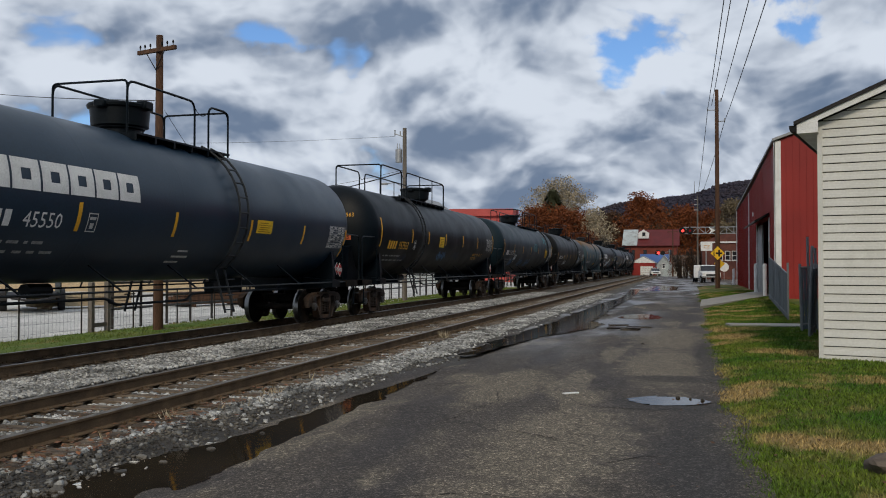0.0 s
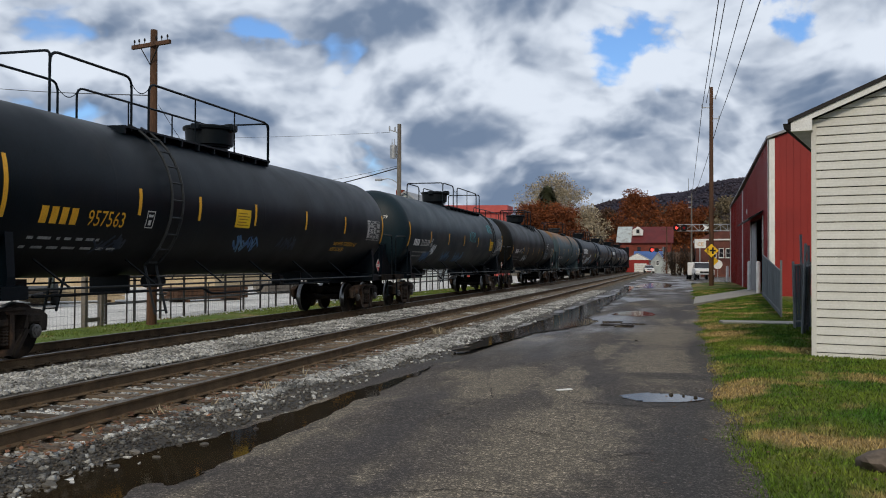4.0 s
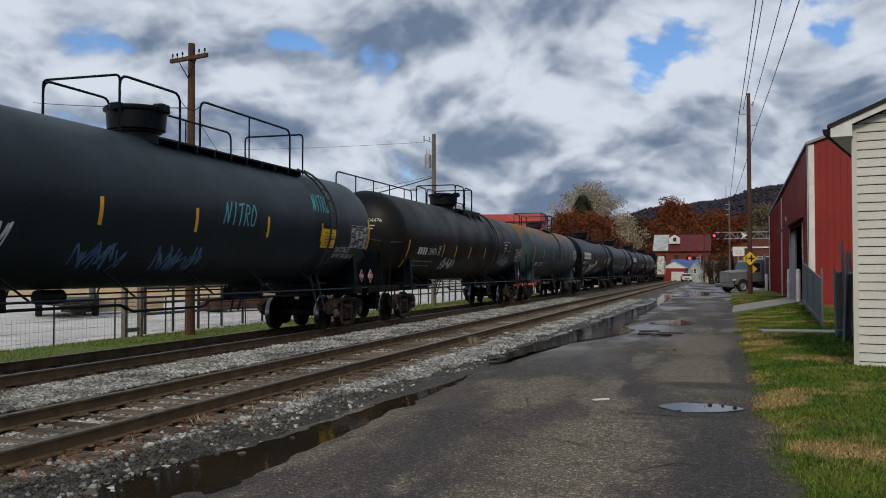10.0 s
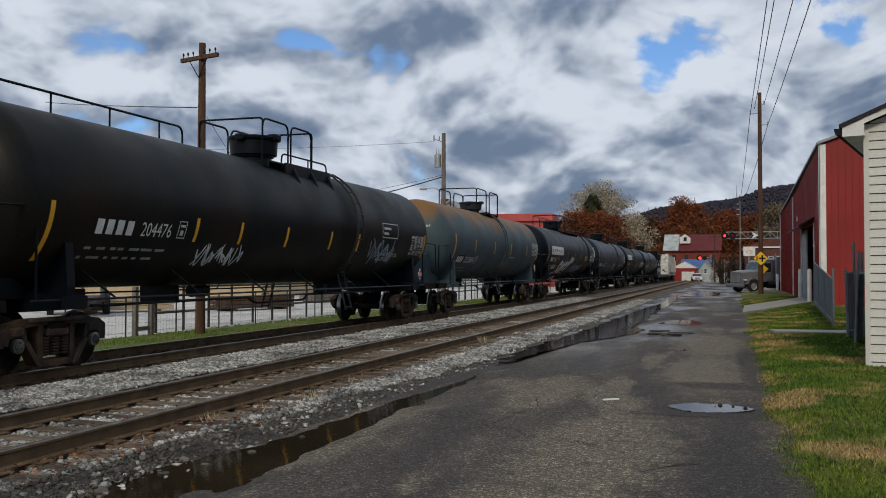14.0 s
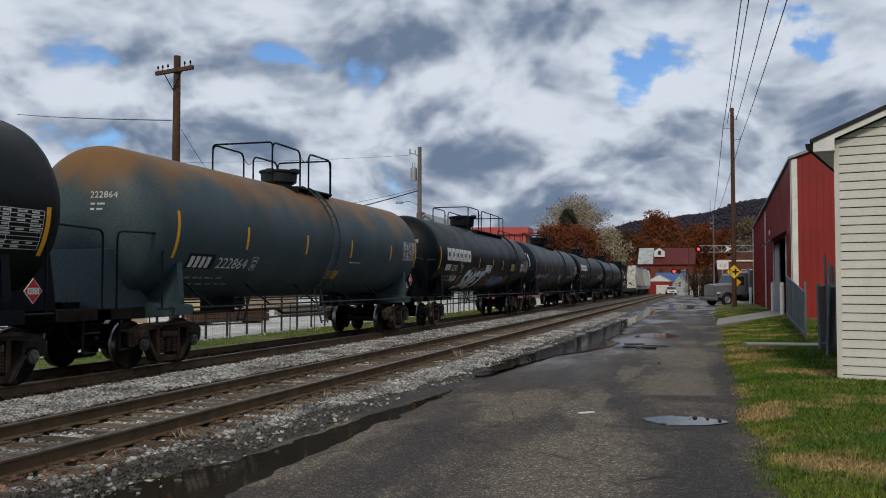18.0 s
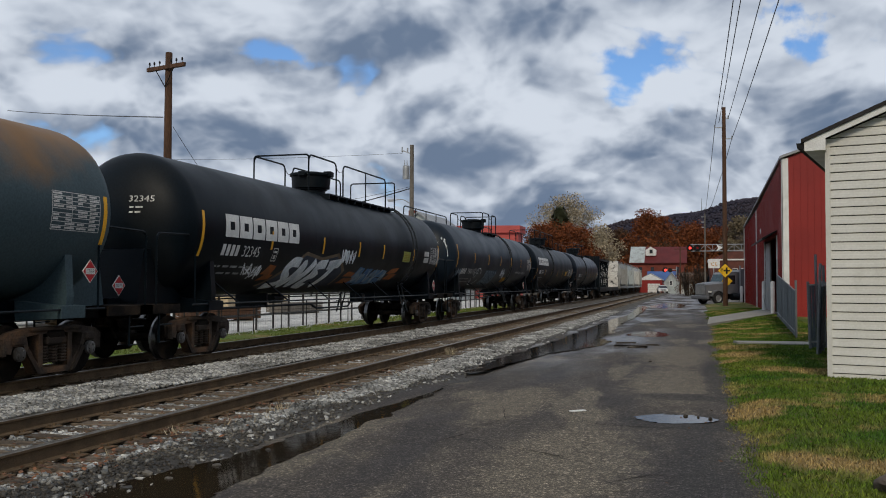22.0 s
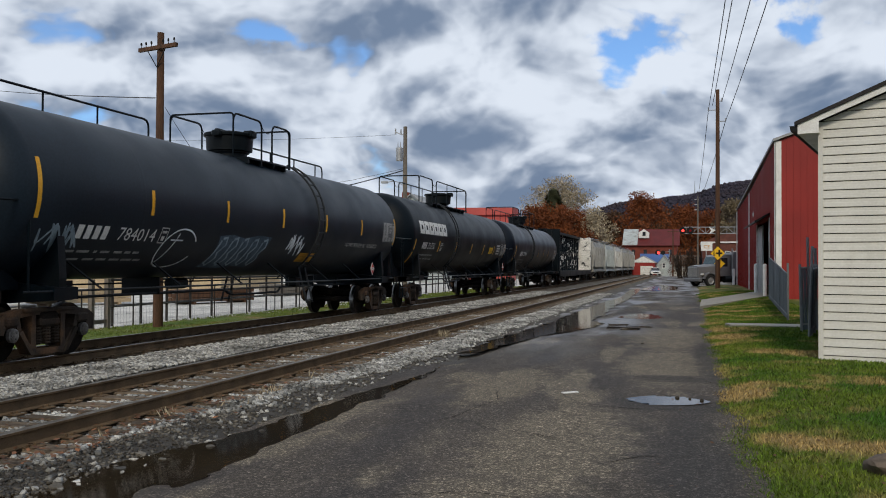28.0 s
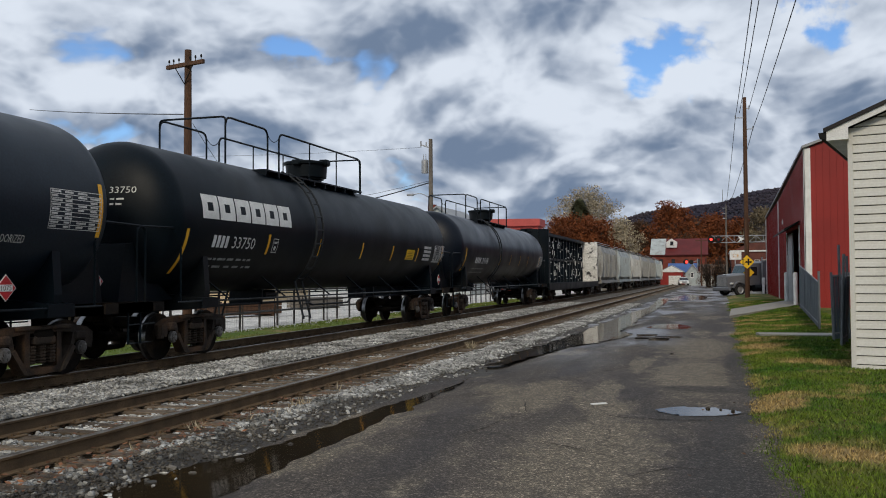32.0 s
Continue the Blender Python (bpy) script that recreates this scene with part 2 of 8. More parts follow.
def prism(bm, poly, a, b, axis="X"):
    """A flat outline drawn out from a to b along an axis; outline in the two other axes, in order."""
    def at(p, q):
        return {"X": (q, p[0], p[1]), "Y": (p[0], q, p[1]), "Z": (p[0], p[1], q)}[axis]
    lo = [bm.verts.new(at(p, a)) for p in poly]
    hi = [bm.verts.new(at(p, b)) for p in poly]
    n = len(poly)
    for i in range(n):
        bm.faces.new((lo[i], lo[(i + 1) % n], hi[(i + 1) % n], hi[i]))
    bm.faces.new(lo[::-1]), bm.faces.new(hi)


def mesh_of(name, bm, mat, smooth=False):
    bmesh.ops.recalc_face_normals(bm, faces=bm.faces)
    me = bpy.data.meshes.new(name)
    bm.to_mesh(me)
    bm.free()
    for mt in (mat if isinstance(mat, (list, tuple)) else [mat]):
        me.materials.append(mt)
    if smooth:
        me.shade_smooth()
        me.set_sharp_from_angle(angle=radians(40))
    return me


def part(name, bm, mat, parent=None, label="", smooth=False):
    ob = new(name, mesh_of(name, bm, mat, smooth))
    if parent is not None:
        ob.parent = parent
    return tagged(ob, label)


def raw(name, verts, faces, mat, parent=None, smooth=False):
    """A mesh from arrays, for things with very many pieces."""
    me = bpy.data.meshes.new(name)
    v, f = np.asarray(verts, np.float32), np.asarray(faces, np.int32)
    me.vertices.add(len(v)), me.loops.add(f.size), me.polygons.add(len(f))
    me.vertices.foreach_set("co", v.ravel())
    me.loops.foreach_set("vertex_index", f.ravel())
    me.polygons.foreach_set("loop_start", np.arange(0, f.size, f.shape[1], dtype=np.int32))
    me.update(calc_edges=True)
    me.materials.append(mat)
    if smooth:
        me.shade_smooth()
    ob = new(name, me)
    if parent is not None:
        ob.parent = parent
    return ob


def thing(name, label, category, group="", at=(0, 0, 0), rz=0.0, kind=""):
    e = new(name)
    e.matrix_basis = pose(*at, 0, 0, rz)
    return tagged(e, label, category, group, kind)


def solid(name, bm, mat, label, category, group="", kind="", smooth=False):
    return tagged(part(name, bm, mat, None, "", smooth), label, category, group, kind)


def bm_new():
    return bmesh.new()


M = {}
def asphalt_material():
    """Worn asphalt: dry tan wear, dark damp streaks along the lane, coarse dark gravel at the broken edge, stone speckle, cracks."""
    mt = bpy.data.materials.new("asphalt")
    mt.use_nodes = True
    nt = mt.node_tree
    n, link = nt.nodes.new, nt.links.new
    b = nt.nodes["Principled BSDF"]
    co = n("ShaderNodeTexCoord")
    here = co.outputs["Object"]

    def put(sock, v):
        if isinstance(v, (int, float)):
            sock.default_value = v
        elif isinstance(v, tuple):
            sock.default_value = (*v, 1)
        else:
            link(v, sock)

    def mr(v, a, c, lo=0.0, hi=1.0, smooth=False):
        q = n("ShaderNodeMapRange")
        if smooth:
            q.interpolation_type = "SMOOTHSTEP"
        q.inputs["From Min"].default_value, q.inputs["From Max"].default_value, q.inputs["To Min"].default_value, q.inputs["To Max"].default_value = a, c, lo, hi
        link(v, q.inputs["Value"])
        return q.outputs[0]

    def mx(f, a, c, mode="MIX"):
        q = n("ShaderNodeMix")
        q.data_type, q.blend_type = "RGBA", mode
        put(q.inputs["Factor"], f), put(q.inputs["A"], a), put(q.inputs["B"], c)
        return q.outputs["Result"]

    def mt_(op, a, c):
        q = n("ShaderNodeMath")
        q.operation = op
        put(q.inputs[0], a), put(q.inputs[1], c)
        return q.outputs[0]

    def nz(scale, det, stretch=(1, 1, 1), shift=(0, 0, 0), rough=0.55):
        mp = n("ShaderNodeMapping")
        link(here, mp.inputs[0])
        mp.inputs["Scale"].default_value, mp.inputs["Location"].default_value = stretch, shift
        q = n("ShaderNodeTexNoise")
        q.inputs["Scale"].default_value, q.inputs["Detail"].default_value, q.inputs["Roughness"].default_value = scale, det, rough
        link(mp.outputs[0], q.inputs["Vector"])
        return q.outputs["Fac"]

    frayed = mt_("MULTIPLY_ADD", nz(2.6, 7, rough=0.65), 1.5)
    frayed.node.inputs[2].default_value = -0.75

    def spots(rows):
        """Stains: each a stretched, frayed oval (x, y, half width, half length)."""
        total = 0.0
        for x, y, rx, ry in rows:
            mp = n("ShaderNodeMapping")
            link(here, mp.inputs[0])
            mp.inputs["Scale"].default_value, mp.inputs["Location"].default_value = (1 / rx, 1 / ry, 0), (-x / rx, -y / ry, 0)
            q = n("ShaderNodeVectorMath")
            q.operation = "LENGTH"
            link(mp.outputs[0], q.inputs[0])
            total = mt_("MAXIMUM", mr(mt_("ADD", q.outputs["Value"], frayed), 1.15, 0.55, 0.0, 1.0, True), total)
        return total

    damp = mr(nz(0.75, 6, (1, 0.22, 1), (3.1, 0, 0)), 0.46, 0.58, smooth=True)
    dry = mr(nz(0.9, 6, (1, 0.30, 1), (7.7, 2.0, 0)), 0.53, 0.64, smooth=True)
    dry = mt_("MAXIMUM", dry, spots(((-1.25, 9.0, 0.85, 2.6), (-2.6, 13.2, 0.55, 2.4), (-0.4, 16.8, 0.9, 3.2), (-0.5, 23.0, 0.9, 4.0), (-1.5, 6.2, 0.7, 1.4))))
    edge = spots(((0.1, 8.6, 0.42, 2.6), (0.0, 12.0, 1.15, 0.9), (-0.2, 14.7, 0.9, 0.5), (0.35, 18.5, 0.3, 4.0), (0.35, 5.5, 0.5, 2.0)))
    col = mx(mr(nz(0.5, 5, (1, 0.4, 1)), 0.35, 0.65), (0.080, 0.066, 0.053), (0.054, 0.045, 0.037))
    col = mx(mt_("MULTIPLY", damp, 0.8), col, (0.037, 0.031, 0.028))
    col = mx(mt_("MULTIPLY", dry, 0.80), col, (0.150, 0.125, 0.090))
    col = mx(mt_("MULTIPLY", edge, 0.85), col, (0.034, 0.030, 0.027))
    fine = nz(70, 4)
    col = mx(1.0, col, mx(mr(fine, 0.3, 0.7), (0.60, 0.60, 0.60), (1.40, 1.40, 1.40)), "MULTIPLY")
    for scale, lo, hi in ((80, 0.72, 2.4), (38, 0.86, 2.1)):
        vor = n("ShaderNodeTexVoronoi")
        vor.inputs["Scale"].default_value = scale
        link(here, vor.inputs["Vector"])
        bw = n("ShaderNodeSeparateColor")
        link(vor.outputs["Color"], bw.inputs[0])
        tone = mr(bw.outputs[0], 0.66, 1.0, lo, hi)
        col = mx(1.0, col, tone, "MULTIPLY")
    wob = n("ShaderNodeTexNoise")
    wob.inputs["Scale"].default_value, wob.inputs["Detail"].default_value = 1.6, 5
    link(here, wob.inputs["Vector"])
    ad = n("ShaderNodeVectorMath")
    ad.operation = "MULTIPLY_ADD"
    link(wob.outputs["Color"], ad.inputs[0])
    ad.inputs[1].default_value = (1.1, 1.1, 0)
    link(here, ad.inputs[2])
    crk = n("ShaderNodeTexVoronoi")
    crk.feature, crk.inputs["Scale"].default_value = "DISTANCE_TO_EDGE", 0.33
    link(ad.outputs[0], crk.inputs["Vector"])
    col = mx(1.0, col, mr(crk.outputs["Distance"], 0.0, 0.008, 0.55, 1.0), "MULTIPLY")
    link(col, b.inputs["Base Color"])
    sep = n("ShaderNodeSeparateXYZ")
    link(here, sep.inputs[0])
    # the low left half beyond the first puddle is still wet
    wet = mt_("MULTIPLY", mr(sep.outputs[1], 14.0, 24.0), mr(sep.outputs[0], -0.4, -1.8))
    wet = mt_("MULTIPLY", mt_("MAXIMUM", wet, mr(sep.outputs[1], 34.0, 60.0)), mr(nz(0.5, 6, (1, 0.3, 1), (1.0, 5.0, 0)), 0.40, 0.56))
    wet = mt_("MAXIMUM", wet, mt_("MULTIPLY", damp, 0.10))
    link(mr(wet, 0.0, 1.0, 0.90, 0.30), b.inputs["Roughness"])
    b.inputs["Specular IOR Level"].default_value = 0.35
    bp = n("ShaderNodeBump")
    bp.inputs["Strength"].default_value, bp.inputs["Distance"].default_value = 0.35, 0.015
    link(fine, bp.inputs["Height"]), link(bp.outputs[0], b.inputs["Normal"])
    return mt


M["asphalt"] = asphalt_material()
M["gravel_bed"] = material("gravel_bed", (0.13, 0.115, 0.095), (0.05, 0.044, 0.036), 2.2, 0.9, grain=45, grain_amt=0.5, bump=0.9)
M["stone"] = material("stone", (0.43, 0.425, 0.40), (0.13, 0.128, 0.118), 1.2, 0.85, grain=50, grain_amt=0.3, vary=0.7)
M["soil"] = material("soil", (0.16, 0.13, 0.09), (0.10, 0.085, 0.06), 0.8, 0.95, grain=40, grain_amt=0.4, bump=0.8)
# wet mud colour; also serves as painted shade under the train
M["stone_mud_shade"] = material("stone_mud_shade", (0.120, 0.108, 0.088), (0.036, 0.031, 0.025), 1.2, 0.55, spec=0.4, grain=50, grain_amt=0.25, vary=0.7)
M["turf"] = material("turf", (0.045, 0.085, 0.009), (0.105, 0.120, 0.018), 0.7, 0.95, grain=50, grain_amt=0.4, bump=0.8,
                     third=(0.26, 0.185, 0.075), third_scale=0.6, third_cut=(0.51, 0.61))
M["lot"] = material("lot", (0.60, 0.585, 0.55), (0.42, 0.41, 0.385), 0.5, 0.95, grain=22, grain_amt=0.45, bump=0.6)
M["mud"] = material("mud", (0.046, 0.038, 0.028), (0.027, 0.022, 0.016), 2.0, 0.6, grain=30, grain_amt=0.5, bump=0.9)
M["concrete"] = material("concrete", (0.30, 0.28, 0.24), (0.25, 0.24, 0.22), 1.2, 0.85, grain=60, grain_amt=0.2)
M["rail_side"] = material("rail_side", (0.135, 0.090, 0.050), (0.075, 0.050, 0.029), 3, 0.85, 0.0, grain=80, bump=0.4)
M["rail_head"] = material("rail_head", (0.26, 0.235, 0.20), (0.16, 0.135, 0.11), 6, 0.42, 0.8, grain=80, grain_amt=0.15, bump=0.05)
M["tie"] = material("tie", (0.185, 0.142, 0.10), (0.085, 0.066, 0.05), 3, 0.9, grain=30, grain_amt=0.5, bump=0.9, stretch=(0.4, 4, 4), vary=0.35)
M["water"] = material("water", (0.036, 0.025, 0.013), (0.024, 0.017, 0.009), 1, 0.03, grain=12, grain_amt=0.1, bump=0.006, spec=0.6)
M["leaf_orange"] = material("leaf_orange", (0.185, 0.078, 0.034), (0.115, 0.058, 0.034), 5, 0.7, grain=30, vary=0.5)
M["black_paint"] = material("black_paint", (0.0026, 0.0066, 0.0108), (0.0018, 0.0046, 0.0076), 0.6, 0.38, spec=0.125, grain=25, grain_amt=0.25, bump=0.03,
                            third=(0.0075, 0.0095, 0.0110), third_scale=0.5, rough2=0.48)
M["grey_paint"] = material("grey_paint", (0.0085, 0.0210, 0.0290), (0.0062, 0.0155, 0.0215), 0.6, 0.40, spec=0.19, grain=25, grain_amt=0.2, bump=0.03, rough2=0.50)
M["slate_paint"] = material("slate_paint", (0.0115, 0.0300, 0.053), (0.009, 0.024, 0.043), 0.5, 0.32, spec=0.30, grain=25, grain_amt=0.15, bump=0.02, rough2=0.42)
M["brown_paint"] = material("brown_paint", (0.0042, 0.0075, 0.0086), (0.0030, 0.0054, 0.0060), 0.5, 0.40, spec=0.125, grain=25, bump=0.03,
                            third=(0.017, 0.0125, 0.0085), third_scale=0.35, third_cut=(0.50, 0.72), rough2=0.52)
M["navy_paint"] = material("navy_paint", (0.0045, 0.0080, 0.0150), (0.0035, 0.0060, 0.0115), 0.6, 0.30, spec=0.20, grain=25, bump=0.03, rough2=0.42)
M["iron"] = material("iron", (0.015, 0.0115, 0.009), (0.006, 0.005, 0.0045), 3, 0.85, 0.0, spec=0.1, grain=40, grain_amt=0.35, bump=0.4,
                     third=(0.038, 0.026, 0.017), third_scale=2.0, third_cut=(0.5, 0.7))
M["tread"] = material("tread", (0.30, 0.30, 0.30), (0.16, 0.155, 0.15), 5, 0.32, 1.0, grain=50, grain_amt=0.2, bump=0.02)
M["yellow"] = material("yellow", (0.80, 0.42, 0.03), (0.70, 0.34, 0.02), 3, 0.5, grain=40, grain_amt=0.15, bump=0.0)
M["yellow_sign"] = material("yellow_sign", (0.85, 0.55, 0.02), (0.75, 0.45, 0.02), 3, 0.5, grain=40, grain_amt=0.1, bump=0.0)
M["white_paint"] = material("white_paint", (0.75, 0.75, 0.73), (0.62, 0.62, 0.60), 3, 0.6, grain=40, grain_amt=0.12, bump=0.0)
M["red_metal"] = material("red_metal", (0.285, 0.026, 0.021), (0.225, 0.021, 0.018), 0.5, 0.50, grain=20, grain_amt=0.1, bump=0.03)
M["siding"] = material("siding", (0.64, 0.635, 0.59), (0.565, 0.56, 0.518), 0.8, 0.6, grain=30, grain_amt=0.06, bump=0.03,
                       third=(0.50, 0.495, 0.45), third_scale=1.3, third_cut=(0.58, 0.75))
M["pole_wood"] = material("pole_wood", (0.11, 0.056, 0.032), (0.06, 0.034, 0.022), 2, 0.85, grain=25, grain_amt=0.4, bump=0.5, stretch=(4, 4, 0.3))
M["pole_grey"] = material("pole_grey", (0.19, 0.17, 0.145), (0.12, 0.105, 0.09), 2, 0.85, grain=25, grain_amt=0.4, bump=0.5, stretch=(4, 4, 0.3))
M["wire"] = material("wire", (0.03, 0.03, 0.03), None, 3, 0.6, bump=0)
M["grey_roof"] = material("grey_roof", (0.30, 0.31, 0.32), (0.24, 0.25, 0.26), 1, 0.6, grain=20, grain_amt=0.15)
M["red_roof"] = material("red_roof", (0.125, 0.020, 0.020), (0.095, 0.016, 0.016), 0.6, 0.6, grain=20, grain_amt=0.15)
M["blue_roof"] = material("blue_roof", (0.05, 0.11, 0.30), (0.04, 0.09, 0.24), 0.6, 0.5, grain=20, grain_amt=0.1)
M["brick"] = material("brick", (0.20, 0.050, 0.034), (0.15, 0.04, 0.028), 1.5, 0.9, grain=12, grain_amt=0.25)
M["glass"] = material("glass", (0.02, 0.022, 0.025), (0.03, 0.03, 0.035), 1, 0.08, spec=0.5, grain=5, grain_amt=0.1, bump=0.0)
M["dark"] = material("dark", (0.012, 0.012, 0.012), None, 2, 0.8, bump=0)
M["galv"] = material("galv", (0.42, 0.43, 0.44), (0.32, 0.33, 0.34), 2, 0.5, 0.6, grain=30, grain_amt=0.15, bump=0.05)

# ---- the plan: metres along the railway (y) and to its right (x); the road's surface is z = 0 ----
RAIL_Z, GAUGE = 0.155, 0.753              # rail top; half the distance of the rail centres
NEAR_X, FAR_X = -6.95, -11.37             # the two tracks' centre lines
BEND_Y, BEND_R = 168.0, 210.0             # from here both tracks bend away to the left


def along(x, s):
    """Place and heading on the line that runs x beside the road's line, s metres along the far track."""
    if s <= BEND_Y:
        return x, s, 0.0
    a = (s - BEND_Y) / BEND_R
    r = BEND_R + (x - FAR_X)
    return FAR_X - BEND_R + r * math.cos(a), BEND_Y + r * math.sin(a), math.degrees(a)


rng = np.random.default_rng(7)


def sheet(name, xs, ys, height, mat, label, category, kind="structure"):
    """A gently uneven sheet over the grid xs by ys."""
    X, Y = np.meshgrid(xs, ys)
    Z = np.vectorize(height)(X, Y)
    v = np.stack([X, Y, Z], -1).reshape(-1, 3)
    w = len(xs)
    i = np.arange(len(ys) - 1)[:, None] * w + np.arange(w - 1)[None]
    f = np.stack([i, i + 1, i + w + 1, i + w], -1).reshape(-1, 4)
    return tagged(raw(name, v, f, mat, smooth=True), label, category, "", kind)


def steps(*knots):
    """Grid lines: (from, step) pairs and a last value."""
    out = []
    for (a, d), (b, _) in zip(knots, knots[1:]):
        out += list(np.arange(a, b - 1e-6, d))
    return out + [knots[-1][0]]


def lumps(x, y, s=1.0, a=0.02):
    return a * noise.noise((x * s, y * s, 1.3))


# the open ground reaches the horizon and rises into the hills far away
def ground_z(x, y):
    z = -0.32
    if y > 240:
        z += (y - 240) * 0.01
    return z


sheet("ground", steps((-3000, 300), (-300, 30), (300, 300), (3000, 1)), steps((-600, 100), (0, 20), (400, 100), (3000, 1)),
      ground_z, M["soil"], "bare brown earth and dry grass running out to the hills", "ground")


def road_z(x, y):
    z = 0.0
    if x < -3.6 and y < 80:
        z -= 0.05 * min(1.0, (-3.6 - x) / 0.6)
    z += lumps(x, y, 0.35, 0.018) * min(1, max(0, (x + 2.2) / 1.2))
    if y > 16 and x < -2.2:
        z -= 0.03 * min(1, (-2.2 - x) / 0.8)
    if x < -2.4 and y < 90:
        k = min(1, (-2.4 - x) / 0.9)
        z += k * (0.030 * noise.noise((x * 1.5, y * 0.6, 2.0)) + 0.016 * noise.noise((x * 4, y * 1.7, 5.0)))
    if abs(y - 12.3) < 1.2 and -1.3 < x < 0.6:
        z -= 0.03 * (1 - abs(y - 12.3) / 1.2)
    return z


sheet("road", steps((-4.65, 0.1), (-3.0, 0.3), (0.75, 1)), steps((-14, 1.0), (5, 0.15), (20, 0.4), (60, 2.0), (170, 1)), road_z, M["asphalt"],
      "worn wet grey asphalt lane with patches and cracks", "road")
sheet("yard", steps((0.7, 2), (70, 1)), steps((86, 2), (210, 1)), lambda x, y: -0.02, M["asphalt"], "paved street corner beyond the lawn", "road")


# the ballast bed carries both tracks
def ballast_z(x, y):
    if x > -5.55:
        z = -0.02 - 0.022 * min(1, (x + 5.55) / 0.6) - 0.045 * min(1, max(0, (x + 4.9) / 0.4))
    elif x < -13.0:
        z = -0.03 - 0.25 * min(1, (-13.0 - x) / 1.2)
    else:
        z = -0.02
    if -9.9 < x < -8.4:
        z += 0.05
    if abs(x - NEAR_X) < 1.35 or abs(x - FAR_X) < 1.35:
        z -= 0.052
    return z + lumps(x, y, 3.0, 0.02) + lumps(x, y, 0.7, 0.02)


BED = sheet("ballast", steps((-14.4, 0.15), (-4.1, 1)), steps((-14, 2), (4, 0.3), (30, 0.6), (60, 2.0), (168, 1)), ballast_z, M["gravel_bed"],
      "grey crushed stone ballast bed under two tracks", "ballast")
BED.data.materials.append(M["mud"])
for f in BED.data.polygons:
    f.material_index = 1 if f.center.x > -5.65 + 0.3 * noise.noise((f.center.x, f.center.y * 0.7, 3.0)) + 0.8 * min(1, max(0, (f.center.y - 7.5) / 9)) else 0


def bent_strip(name, x0, x1, z, mat, label, s1=330.0):
    v, f = [], []
    k = np.arange(BEND_Y - 0.5, s1, 4.0)
    for s in k:
        for x in (x0, x1):
            p = along(x, s)
            v.append((p[0], p[1], z))
    for i in range(len(k) - 1):
        f.append((2 * i, 2 * i + 1, 2 * i + 3, 2 * i + 2))
    return tagged(raw(name, v, f, mat), label, "ballast", "", "structure")


bent_strip("ballast_bend", -14.4, -4.6, -0.05, M["gravel_bed"], "grey ballast bed on the bend")


def stones(name, n, x0, x1, y0, y1, size, height, keep, label, mat="stone"):
    """Very many broken stones: eight-cornered lumps, each turned and dented its own way."""
    x, y = rng.uniform(x0, x1, n), y0 + (y1 - y0) * rng.uniform(0, 1, n) ** 1.6
    ok = np.array([keep(a, b) for a, b in zip(x, y)])
    x, y = x[ok], y[ok]
    n = len(x)
    z = np.array([height(a, b) for a, b in zip(x, y)])
    c = np.array([(i & 1, i >> 1 & 1, i >> 2) for i in range(8)]) * 2.0 - 1
    s = size * rng.uniform(0.45, 1.15, n)
    v = c[None] * (s[:, None, None] / 2) * rng.uniform(0.55, 1.1, (n, 8, 3)) * np.array([1.2, 1, 0.75])
    a, b = rng.uniform(0, 6.28, n), rng.uniform(-0.7, 0.7, n)
    ca, sa, cb, sb = np.cos(a)[:, None], np.sin(a)[:, None], np.cos(b)[:, None], np.sin(b)[:, None]
    vx, vz = v[..., 0] * cb - v[..., 2] * sb, v[..., 0] * sb + v[..., 2] * cb
    v = np.stack([vx * ca - v[..., 1] * sa, vx * sa + v[..., 1] * ca, vz], -1)
    v += np.stack([x, y, z + s * 0.12], -1)[:, None]
    q = np.array([(0, 2, 3, 1), (4, 5, 7, 6), (0, 1, 5, 4), (2, 6, 7, 3), (0, 4, 6, 2), (1, 3, 7, 5)])
    f = (np.arange(n)[:, None, None] * 8 + q[None]).reshape(-1, 4)
    return tagged(raw(name, v.reshape(-1, 3), f, M[mat]), label, "stones", "", "stuff")


def shore(y):
    """Where the clean ballast gives way to stones sunk in wet mud."""
    return -5.58 + 0.80 * min(1, max(0, (y - 7.5) / 9)) + 0.16 * noise.noise((0, y * 0.9, 6.0))


def muddy(x, y):
    if x < shore(y) - 0.05:
        return False
    return rng.uniform() < (-4.5 - x) / 1.1 or rng.uniform() < 0.06


def off_rail(x, y):
    if x > shore(y) and rng.uniform() < 0.96:
        return False
    if abs(x - NEAR_X) < 1.4 and rng.uniform() < 0.30:
        return False
    return min(abs(x - NEAR_X - GAUGE), abs(x - NEAR_X + GAUGE), abs(x - FAR_X - GAUGE), abs(x - FAR_X + GAUGE)) > 0.1


stones("ballast_stones", 150000, -10.3, -4.4, 4.5, 60, 0.054, ballast_z, off_rail, "loose grey crushed ballast stones between and beside the ties")
stones("muddy_stones", 26000, -6.0, -4.3, 4.5, 40, 0.034, ballast_z, muddy, "dark wet stones sunk in mud at the puddle's rim", "stone_mud_shade")
# oily ballast, its dark colour also standing in for the train's shade
stones("oily_stones", 14000, -13.6, -10.5, 5, 50, 0.06, ballast_z, off_rail, "oily ballast stones under the passing train, its shade painted in", "stone_mud_shade")


